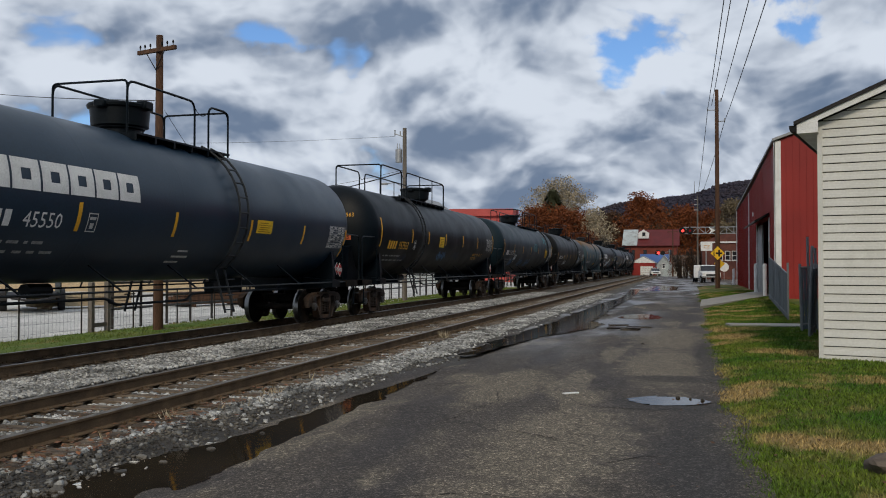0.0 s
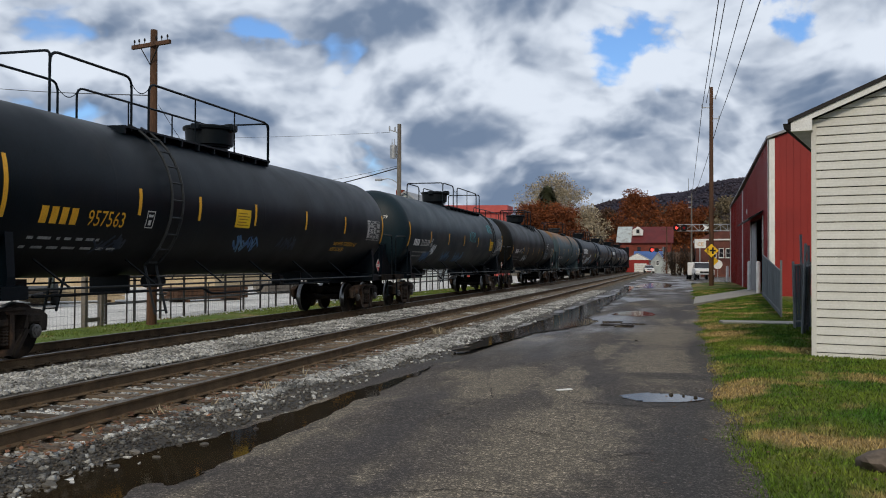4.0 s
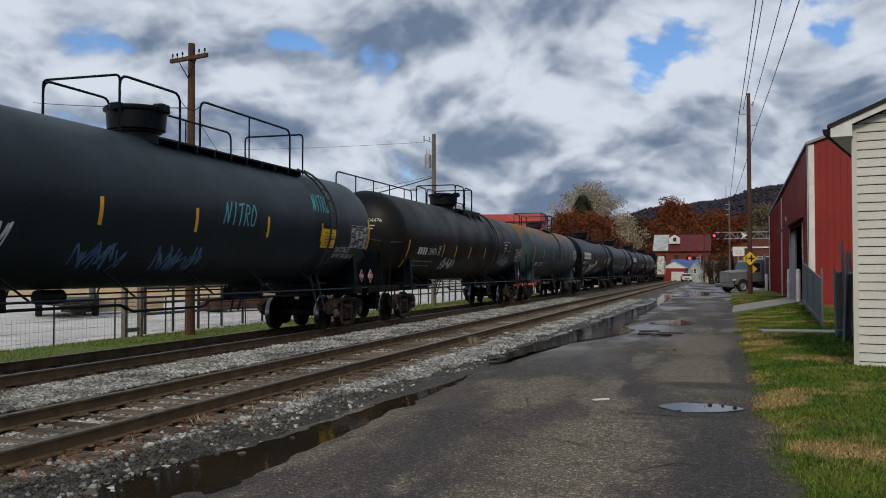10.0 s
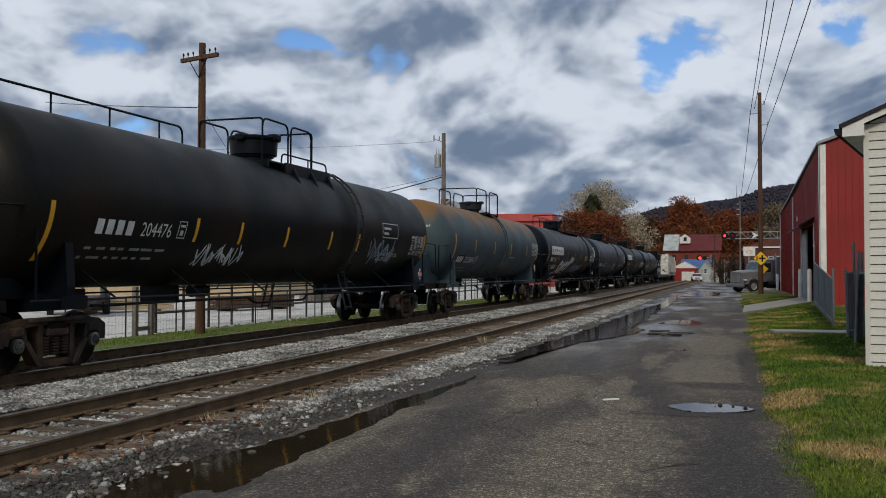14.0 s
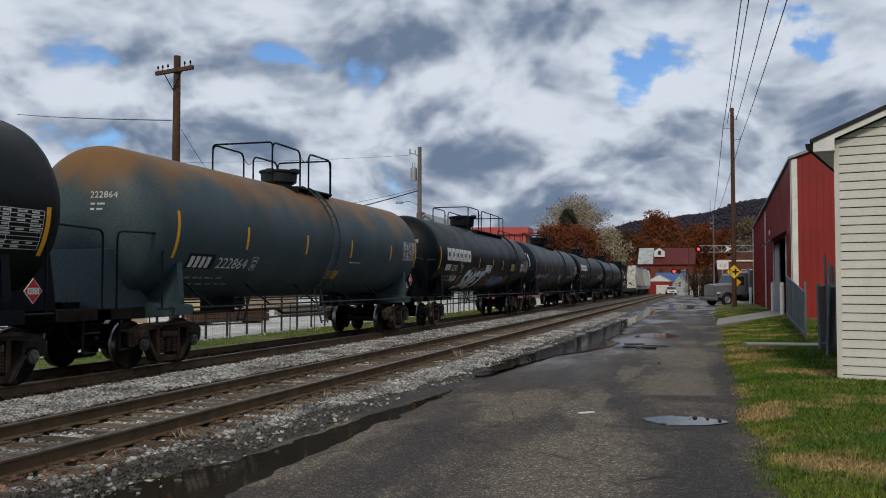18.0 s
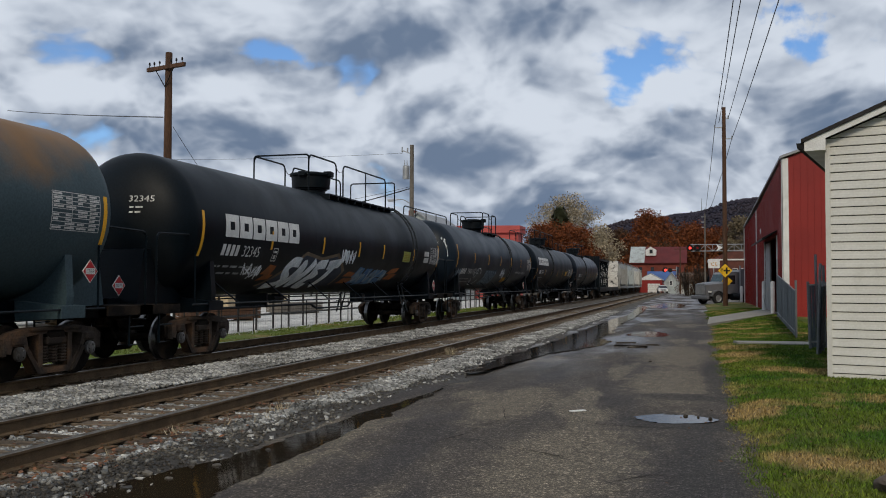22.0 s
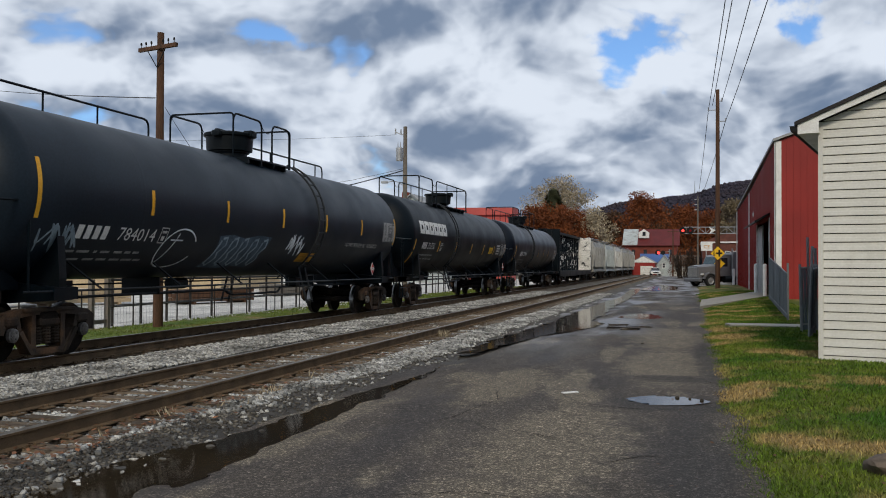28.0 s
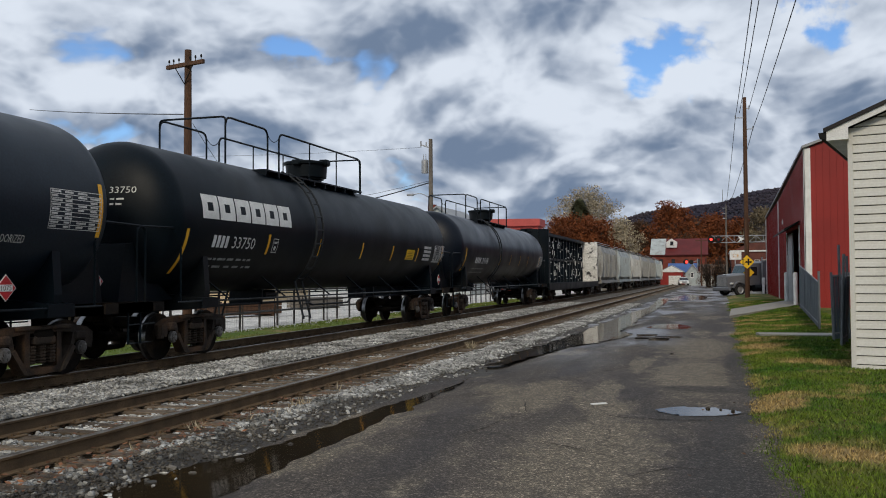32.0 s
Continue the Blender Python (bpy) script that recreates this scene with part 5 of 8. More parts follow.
def car_brown():
    c = tank_car("grimy brown-black tank car with a long top rail", 80.25, 16.4, 9.75, M["brown_paint"], (-0.9, 1.55), 3.0, ((-9.6, -1.9), (3.0, 6.0)), hoops=((-1.1, 0.2), (0.35, 1.5)))
    strip(c, -8.77, -44, -5)
    for y in (-4.78, -3.10, -1.0, 1.44, 3.27):
        strip(c, y, -25, -7)
    strip(c, 8.9, -30, 0)
    ident(c, -7.7, -6.65, -6.5, -5.6, -23, "204476", M["white_paint"])
    frame_box(c, -5.4, -23)
    stick(c, "graffiti", scrawl(1.7, 0.6, 21, 6, 0.035), -4.5, -48, M["spray_white"], "white sprayed tag")
    stick(c, "graffiti", scrawl(2.2, 0.9, 22, 5, 0.05), 4.2, -42, M["spray_pale"], "pale sprayed tag")
    data_table(c, 7.6, -26, 4)
    stick(c, "lettering_patch", bars([(0, 0, 1.3, 0.025), (0, 0.42, 1.3, 0.445), (0, 0.025, 0.025, 0.42), (1.275, 0.025, 1.3, 0.42), (0.12, 0.1, 0.5, 0.17), (0.12, 0.25, 0.7, 0.32)]), 5.0, -8, M["stencil"])
    gas_words(c, "LIQUEFIED PETROLEUM GAS", 0.13, 1.6, 5.0, -30, M["stencil"])
    gas_words(c, "NON-ODORIZED", 0.13, 1.1, 5.0, -36, M["stencil"])
    placard(c, 8.7, 1.5, 1.42, "1075")
    head_number(c, 9.75, "204476", M["stencil"])
    top = TANK_Z + TANK_R
    for y in (0.3, 1.3, 2.3):
        bm = bm_new()
        prism(bm, [(0.45, top - 0.12), (0.95, top - 0.12), (1.18, top - 0.55), (1.02, top - 0.42)], y - 0.02, y + 0.02, "Y")
        part("walkway_bracket", bm, M["black_paint"], c)
    bm = bm_new()
    box(bm, 0.90, 0.96, -0.1, 2.5, top - 0.34, top - 0.06)
    part("walkway_apron", bm, M["black_paint"], c, "dark steel apron below the walkway")


def car_rust():
    c = tank_car("blue-grey tank car with rusty brown back", 100.2, 14.1, 8.5, M["rust_paint"], (-0.7, 1.65), 0.25, dome="same", hoops=((-2.1, -0.45), (0.1, 1.6)))
    strip(c, -7.38, -27, 9)
    for y in (-4.55, -1.37, 1.70, 5.14):
        strip(c, y, -16, 3)
    strip(c, 7.75, -22, 10)
    bm = bm_new()
    skin_patch(bm, -6.8, -5.75, -35, -22, 0.005)
    part("mark_patch", bm, M["dark"], c)
    ident(c, -6.7, -5.85, -5.6, -4.3, -34, "222864", M["white_paint"])
    frame_box(c, -4.1, -35)
    sign_panel(c, 0.45, 1.25, -43, -32, M["spray_orange_sign"])
    data_table(c, 6.4, -14, 5)
    stick(c, "stencil_line", bars([(0, 0, 0.9, 0.03)]), 1.7, -22, M["stencil"])
    placard(c, 7.5, 1.78, 1.42, "1268")
    placard(c, 9.4, 1.53, 0.65, "1075")
    head_number(c, 8.5, "222864", M["stencil"])


def car_painted():
    c = tank_car("black tank car sprayed with large silver and blue graffiti", 120.1, 16.4, 9.75, M["black_paint"], (-0.7, 5.5), 5.5, hoops=((-2.1, -0.05), (0.5, 4.5)))
    strip(c, -8.88, -26, 11)
    for y in (-5.64, -2.49, 0.29, 2.52, 5.81):
        strip(c, y, -16, 1)
    strip(c, 9.0, -26, 10)
    owner_sign(c, -7.95, -8, 3.8, 0.5)
    ident(c, -7.97, -7.15, -7.02, -6.2, -24, "32345", M["white_paint"])
    frame_box(c, -5.5, -27)
    bm = bars([])
    flat_poly(bm, [(-0.3, 0.1), (0.2, -0.05), (4.4, 0.15), (4.6, 0.75), (3.7, 1.28), (2.6, 1.12), (1.5, 1.25), (0.6, 0.8)])
    stick(c, "graffiti_ground", bm, -5.0, -62, M["spray_tan"], "tan sprayed fringe of the graffiti", 0.004)
    bm = bars([])
    flat_poly(bm, [(-0.2, 0.05), (0.3, -0.02), (4.3, 0.12), (4.45, 0.7), (3.65, 1.18), (2.6, 1.03), (1.5, 1.15), (0.7, 0.72)])
    stick(c, "graffiti_ground", bm, -5.0, -62, M["spray_dark"], "dark outline of the silver graffiti", 0.006)
    stick(c, "graffiti", sprayed_word("SNET", 3.5, 0.95, 0.29, 0.5), -4.85, -60, M["spray_white"], "silver-white sprayed word SNET", 0.008)
    for y, w, a in ((-5.6, 0.6, -52), (-0.2, 1.0, -55), (3.6, 0.9, -48)):
        stick(c, "graffiti", wild_piece(w, 0.6, int(40 + y), 1), y, a, M["spray_orange"], "burnt orange sprayed patch", 0.0045)
    stick(c, "graffiti", scrawl(0.95, 0.55, 38, 5, 0.075), -1.0, -27, M["spray_white"], "white sprayed tag")
    stick(c, "graffiti", wild_piece(3.0, 0.8, 34, 4), 0.5, -57, M["spray_blue"], "blue sprayed block shapes", 0.008)
    stick(c, "graffiti", scrawl(2.7, 0.7, 35, 5, 0.09), 0.6, -55, M["spray_pale"], "pale lines on the blue graffiti", 0.010)
    stick(c, "graffiti", scrawl(0.9, 0.5, 37, 3, 0.04), -6.6, -48, M["spray_white"], "white sprayed tag")
    sign_panel(c, 4.6, 5.4, -18, -4, M["spray_green_sign"])
    data_table(c, 7.9, -18, 6)
    for a in (-12, -3):
        bm = bm_new()
        skin_patch(bm, 7.1, 7.7, a - 5, a + 2, 0.006)
        part("white_label", bm, M["stencil"], c)
    placard(c, 8.7, 1.5, 1.42, "1075")
    head_number(c, 9.75, "32345", M["stencil"])


def car_tagged():
    c = tank_car("charcoal tank car with white and pale blue tags", 141.15, 16.3, 9.75, M["charcoal_paint"], (-0.7, 1.8), 2.2, ((-9.4, -2.4), (2.3, 8.0)), hoops=((-1.4, 0.1), (0.7, 1.75)))
    strip(c, -8.9, -19, 18)
    for y in (-5.75, -2.82, 0.05, 2.87, 5.72):
        strip(c, y, -11, 7)
    strip(c, 9.0, -20, 14)
    ident(c, -7.8, -6.87, -6.62, -5.45, -31, "784014", M["white_paint"])
    frame_box(c, -5.3, -32)
    stick(c, "graffiti", strokes([[(0.65 + 0.65 * math.cos(t), 0.5 + 0.5 * math.sin(t)) for t in np.linspace(0.5, 6.0, 26)], [(0.2, 0.1), (0.5, 0.9)], [(0.25, 0.75), (0.7, 0.75)]], 0.035),
          -5.1, -57, M["spray_white"], "white sprayed ring tag")
    bm = bars([])
    flat_poly(bm, [(-0.05, 0.0), (0.9, -0.06), (1.5, 0.05), (2.2, -0.02), (2.35, 0.5), (2.6, 0.95), (1.9, 0.98), (1.2, 0.88), (0.6, 0.96), (0.05, 0.9), (0.12, 0.45)])
    stick(c, "graffiti", bm, -3.0, -57, M["spray_haze"], "dull blue sprayed filling of a tag", 0.005)
    stick(c, "graffiti", strokes([[(0.5 * i + a * 0.5 + 0.12 * b, 0.08 + b * 0.8) for a, b in ((0.05, 0.9), (0.0, 0.1), (0.35, 0.0), (0.55, 0.3), (0.3, 0.5), (0.6, 0.75), (0.45, 1.0), (0.1, 0.95))] for i in range(5)], 0.07),
          -2.95, -57, M["spray_pale"], "pale blue outlines of the tag", 0.009)
    stick(c, "graffiti", scrawl(0.9, 0.65, 43, 4, 0.05), 0.7, -40, M["spray_white"], "white sprayed tag")
    stick(c, "graffiti", scrawl(0.9, 0.7, 45, 3, 0.04), -8.6, -45, M["spray_pale"], "pale sprayed tag")
    bm = scrawl(1.1, 0.9, 44, 4, 0.07)
    for v in bm.verts:
        v.co = Vector((0.35 + v.co.x * 0.8, -9.56 + 0.08 * abs(v.co.x), TANK_Z - 0.1 + v.co.y))
    part("graffiti", bm, M["spray_white"], c, "white tag on the tank's end")
    sign_panel(c, 1.69, 2.74, -48, -36, M["spray_orange_sign"])
    data_table(c, 7.8, -16, 7)
    gas_words(c, "LIQUEFIED PETROLEUM GAS", 0.13, 1.7, 4.6, -26, M["stencil"])
    gas_words(c, "NON-ODORIZED", 0.13, 0.9, 6.5, -26, M["stencil"])
    placard(c, 7.0, 1.47, 1.42, "1075")
    placard(c, 10.0, 1.55, 0.65, "1075")
    head_number(c, 9.75, "784014", M["stencil"])


def car_black():
    c = tank_car("black tank car with white owner's blocks", 161.3, 15.2, 9.35, M["black_paint"], (-4.2, 2.05), -2.7, hoops=((-6.0, -4.0), (-3.4, 2.0)))
    strip(c, -8.5, -47, -9)
    for y in (-5.11, -2.27, 0.67, 3.25, 5.76):
        strip(c, y, -26, -8)
    strip(c, 8.6, -30, -2)
    owner_sign(c, -8.0, 0, 3.95, 0.5)
    ident(c, -7.52, -6.85, -6.72, -5.75, -22, "33750", M["white_paint"])
    frame_box(c, -4.9, -24)
    sign_panel(c, 4.6, 5.42, -24, -11, M["yellow_sign"])
    data_table(c, 7.6, -26, 8)
    stick(c, "white_label", bars([(0, i * 0.14, 0.8, i * 0.14 + 0.09) for i in range(4)]), 6.4, -24, M["stencil"])
    placard(c, 8.4, 1.5, 1.42, "1075")
    head_number(c, 9.35, "33750", M["stencil"])


def car_navy():
    c = tank_car("dark navy tank car with white lettering", 181.65, 15.6, 9.4, M["navy_paint"], (-4.2, 2.05), -2.7, hoops=((-6.0, -4.0), (-3.4, 2.0)))
    strip(c, -8.3, -39, -1)
    for y in (-2.06, 0.16, 2.4, 4.44, 7.7):
        strip(c, y, -25, -5, 0.07)
    ident(c, -6.6, -5.6, -5.5, -4.4, -24, "208", M["white_paint"])
    data_table(c, 7.4, -26, 9)


def centre_beam():
    car = thing("centerbeam_car", "black centre-beam flatcar with white-smeared lattice and bulkheads", "flatcar", "cars of the freight train")
    MOVERS.append((car, 204.9))
    h = 12.0
    for s in (-1, 1):
        add_truck(car, s * 9.1, False)
    bm = bm_new()
    box(bm, -1.4, 1.4, -h, h, 0.95, 1.15)
    for q in (-1, 1):
        box(bm, q * 1.42 - 0.05, q * 1.42 + 0.05, -h, h, 0.75, 1.18)
    box(bm, -0.4, 0.4, -h, h, 0.6, 1.0)
    part("deck", bm, M["black_paint"], car)
    for s in (-1, 1):
        bm = bm_new()
        y = s * (h - 0.2)
        box(bm, -1.42, 1.42, y - 0.06, y + 0.06, 1.15, 4.55)
        bh = part("bulkhead", bm, M["black_paint"] if s < 0 else M["chalky"], car, "" if s < 0 else "white-smeared end bulkhead")
        for q in (-1.36, -0.7, 0, 0.7, 1.36):
            bm = bm_new()
            box(bm, q - 0.06, q + 0.06, y + s * 0.06, y + s * 0.2, 1.15, 4.55)
            part("stiffener", bm, M["black_paint"] if s < 0 else M["chalky"], bh)
        bm = bm_new()
        box(bm, -0.11, 0.11, s * h, s * (h + 0.6), 0.75, 1.0)
        part("coupler", bm, M["iron"], car)
    bm = bm_new()
    box(bm, -0.35, 0.35, -h, h, 4.4, 4.6)
    box(bm, -0.12, 0.12, -h, h, 2.75, 2.9)
    part("top_chord", bm, M["black_paint"], car)
    n = 16
    for i in range(n + 1):
        y = -h + 0.4 + (2 * h - 0.8) * i / n
        bm = bm_new()
        box(bm, -0.16, 0.16, y - 0.07, y + 0.07, 1.15, 4.4)
        part("column", bm, M["black_paint"], car)
        if i < n:
            bm = bm_new()
            y2 = y + (2 * h - 0.8) / n
            for z in (1.2, 2.9):
                rod(bm, (0, y, z), (0, y2, z + 1.5), 0.06, 5)
            part("diagonal", bm, M["black_paint"], car)
    r = random.Random(5)
    bm = bm_new()
    for i in range(150):        # short white bars strewn over the lattice
        y, z = r.uniform(-h + 0.5, h - 0.5), r.uniform(1.25, 4.2)
        l = r.uniform(0.05, 0.45)
        if r.random() < 0.5:
            box(bm, 0.17, 0.20, y, y + l, z, z + 0.06)
        else:
            box(bm, 0.17, 0.20, y, y + 0.06, z, z + l)
    tagged(part("wrapping_scraps", bm, M["white_paint"], car, "small white patches on the lattice"), kind="stuff")


def hopper(centre, length, mat, label):
    car = thing("hopper_car", label, "hopper car", "cars of the freight train")
    MOVERS.append((car, centre))
    h = length / 2
    for s in (-1, 1):
        add_truck(car, s * (h - 2.1), False)
    bm = bm_new()
    b = h - 1.5
    sec = [(-1.45, 1.55), (-1.58, 2.6), (-1.55, 3.6), (-1.25, 4.25), (-0.5, 4.5), (0.5, 4.5), (1.25, 4.25), (1.55, 3.6), (1.58, 2.6), (1.45, 1.55)]
    prism(bm, sec, -b, b, "Y")
    part("body", bm, mat, car, "", True)
    bm = bm_new()
    for k in (-1, 1):
        c = k * b / 2
        w = b / 2 - 0.15
        lo = [bm.verts.new(p) for p in ((-1.42, c - w, 1.56), (1.42, c - w, 1.56), (1.42, c + w, 1.56), (-1.42, c + w, 1.56))]
        hi = [bm.verts.new(p) for p in ((-0.4, c - 0.4, 0.5), (0.4, c - 0.4, 0.5), (0.4, c + 0.4, 0.5), (-0.4, c + 0.4, 0.5))]
        bm.faces.new(hi)
        for i in range(4):
            bm.faces.new((lo[i], lo[(i + 1) % 4], hi[(i + 1) % 4], hi[i]))
    part("hopper_bay", bm, mat, car)
    for s in (-1, 1):
        bm = bm_new()
        prism(bm, [(s * b, 1.5), (s * b, 4.0), (s * (b + 0.1), 4.0), (s * (h - 0.5), 1.2), (s * (h - 0.5), 1.05), (s * (b - 0.2), 1.05)], -0.9, 0.9, "X")
        part("end_slope", bm, mat, car)
        bm = bm_new()
        for q in (-1, 1):
            box(bm, q * 1.42 - 0.06, q * 1.42 + 0.06, s * (h - 0.55), s * (h - 0.45), 1.0, 4.3)
            for z in np.arange(1.3, 4.2, 0.4):
                box(bm, q * 1.1, q * 1.42, s * (h - 0.52), s * (h - 0.49), z, z + 0.03)
            box(bm, q * 1.38 - 0.04, q * 1.38 + 0.04, s * b, s * (h - 0.5), 4.15, 4.25)
        box(bm, -1.45, 1.45, s * (h - 1.6), s * (h - 0.4), 0.95, 1.1)
        part("end_ladder", bm, mat, car)
        bm = bm_new()
        box(bm, -0.11, 0.11, s * (h - 0.45), s * h, 0.75, 1.0)
        part("coupler", bm, M["iron"], car)
    bm = bm_new()
    for q in (-1, 1):
        box(bm, q * 1.5 - 0.05, q * 1.5 + 0.05, -h + 0.5, h - 0.5, 0.98, 1.25)
        k = -b + 0.5
        while k < b:
            box(bm, q * 1.60 - 0.03, q * 1.60 + 0.03, k, k + 0.07, 1.5, 3.7)
            k += 1.1
    part("side_sill", bm, mat, car)
    bm = bm_new()
    for k in np.linspace(-b + 1, b - 1, 4):
        box(bm, -0.35, 0.35, k - 0.5, k + 0.5, 4.5, 4.62)
    for q in (-1, 1):
        pipe(bm, [(q * 0.8, -b, 4.72), (q * 0.8, b, 4.72)], 0.03)
        box(bm, q * 0.8 - 0.2, q * 0.8 + 0.2, -b, b, 4.48, 4.54)
    part("roof_walk", bm, M["galv"], car)


def rust_top(name, c, rust):
    """Paint with rust that spreads down from the tank's back."""
    mt = material(name, c, tuple(v * 0.8 for v in c), 0.6, 0.5, spec=0.25, grain=25, grain_amt=0.2, bump=0.02, rough2=0.62)
    nt = mt.node_tree
    b = nt.nodes["Principled BSDF"]
    src = b.inputs["Base Color"].links[0].from_socket
    co, sep, nz = nt.nodes.new("ShaderNodeTexCoord"), nt.nodes.new("ShaderNodeSeparateXYZ"), nt.nodes.new("ShaderNodeTexNoise")
    nz.inputs["Scale"].default_value, nz.inputs["Detail"].default_value = 0.7, 6
    nt.links.new(co.outputs["Object"], sep.inputs[0]), nt.links.new(co.outputs["Object"], nz.inputs["Vector"])
    ad = nt.nodes.new("ShaderNodeMath")
    ad.operation = "MULTIPLY_ADD"
    nt.links.new(nz.outputs["Fac"], ad.inputs[0])
    ad.inputs[1].default_value = 2.6
    nt.links.new(sep.outputs[2], ad.inputs[2])
    mr = nt.nodes.new("ShaderNodeMapRange")
    mr.interpolation_type = "SMOOTHSTEP"
    mr.inputs["From Min"].default_value, mr.inputs["From Max"].default_value = 4.50, 5.55
    nt.links.new(ad.outputs[0], mr.inputs["Value"])
    mx = nt.nodes.new("ShaderNodeMix")
    mx.data_type = "RGBA"
    nt.links.new(mr.outputs[0], mx.inputs["Factor"]), nt.links.new(src, mx.inputs["A"])
    mx.inputs["B"].default_value = (*rust, 1)
    nt.links.new(mx.outputs["Result"], b.inputs["Base Color"])
    return mt


M["rust_paint"] = rust_top("rust_paint", (0.046, 0.076, 0.089), (0.190, 0.098, 0.034))
M["charcoal_paint"] = material("charcoal_paint", (0.0095, 0.0175, 0.0280), (0.0068, 0.0125, 0.0200), 0.5, 0.38, spec=0.20, grain=25, grain_amt=0.2, bump=0.03, rough2=0.48)
M["spray_tan"] = material("spray_tan", (0.20, 0.15, 0.10), (0.12, 0.09, 0.06), 3, 0.7, grain=20, bump=0)
M["spray_haze"] = material("spray_haze", (0.085, 0.125, 0.165), (0.05, 0.075, 0.10), 2.5, 0.7, grain=20, grain_amt=0.4, bump=0)
M["spray_orange_sign"] = material("spray_orange_sign", (0.60, 0.30, 0.03), (0.45, 0.22, 0.03), 3, 0.6, bump=0)
M["spray_green_sign"] = material("spray_green_sign", (0.40, 0.42, 0.10), (0.30, 0.32, 0.08), 3, 0.6, bump=0)
M["chalky"] = material("chalky", (0.70, 0.69, 0.66), (0.55, 0.54, 0.50), 2, 0.8, grain=8, grain_amt=0.3, third=(0.05, 0.05, 0.05), third_scale=1.8, third_cut=(0.55, 0.62))
M["hop_white"] = material("hop_white", (0.55, 0.55, 0.52), (0.45, 0.45, 0.43), 0.6, 0.65, grain=15, third=(0.3, 0.28, 0.25), third_scale=0.8)
M["hop_pale"] = material("hop_pale", (0.42, 0.46, 0.46), (0.36, 0.40, 0.40), 0.6, 0.65, grain=15, third=(0.26, 0.26, 0.25), third_scale=0.8)
M["hop_grey"] = material("hop_grey", (0.33, 0.33, 0.31), (0.27, 0.27, 0.26), 0.6, 0.65, grain=15, third=(0.2, 0.19, 0.17), third_scale=0.8)
car_slate(), car_yellow(), car_grey(), car_brown(), car_rust(), car_painted(), car_tagged(), car_black(), car_navy(), centre_beam()
HOPPERS = (("hop_grey", "grey covered hopper car, dusty"), ("hop_pale", "pale blue-grey covered hopper car"), ("hop_white", "white covered hopper car"), ("hop_grey", "grey covered hopper car, dusty"),
           ("hop_grey", "grey covered hopper car, dusty"), ("hop_pale", "pale blue-grey covered hopper car"), ("hop_white", "white covered hopper car"))
for i, (mt, lb) in enumerate(HOPPERS):
    hopper(218.2 + 15.0 * (i + 0.5), 15.0, M[mt], lb)

# ---- poles and wires ----
def wire(p, q, d, r, label):
    bm = bm_new()
    pipe(bm, sag(p, q, d), r, 4)
    return solid("overhead_wire", bm, M["wire"], label, "wire", "overhead wires")


def pole_left():
    t = thing("utility_pole", "brown wooden pole with a pinned crossarm and braces", "utility pole", "utility poles", (-15.1, 23.7, -0.2))
    bm = bm_new()
    rod(bm, (0, 0, 0), (0, 0, 8.8), 0.15, 12, 0.10)
    part("shaft", bm, M["pole_wood"], t, smooth=True)
    turn = pose(0, 0, 0, 0, 0, -15.5)
    bm = bm_new()
    box(bm, -0.79, 0.79, -0.16, -0.06, 8.28, 8.40, turn, 0.01)
    part("crossarm", bm, M["pole_wood"], t)
    for s in (-1, 1):
        bm = bm_new()
        rod(bm, turn @ Vector((s * 0.38, -0.16, 8.28)), turn @ Vector((0, -0.14, 7.75)), 0.016)
        part("brace", bm, M["dark"], t)
    for i, dx in enumerate((-0.70, -0.50, -0.27, 0.22, 0.44, 0.68)):
        bm = bm_new()
        lathe(bm, [(8.40, 0.010), (8.47, 0.012), (8.48, 0.028), (8.52, 0.030), (8.56, 0.018), (8.57, 0)], "Z", 8, turn @ Vector((dx, -0.11, 0)))
        part("insulator", bm, M["dark"], t)
    wire((-15.2, 23.6, 6.65), (-40, 45.5, 12.1), 0.06, 0.016, "slack cable from the brown pole")
    wire((-15.0, 23.8, 6.4), (-14.6, 26.0, 4.4), 0.05, 0.010, "guy line of the brown pole")


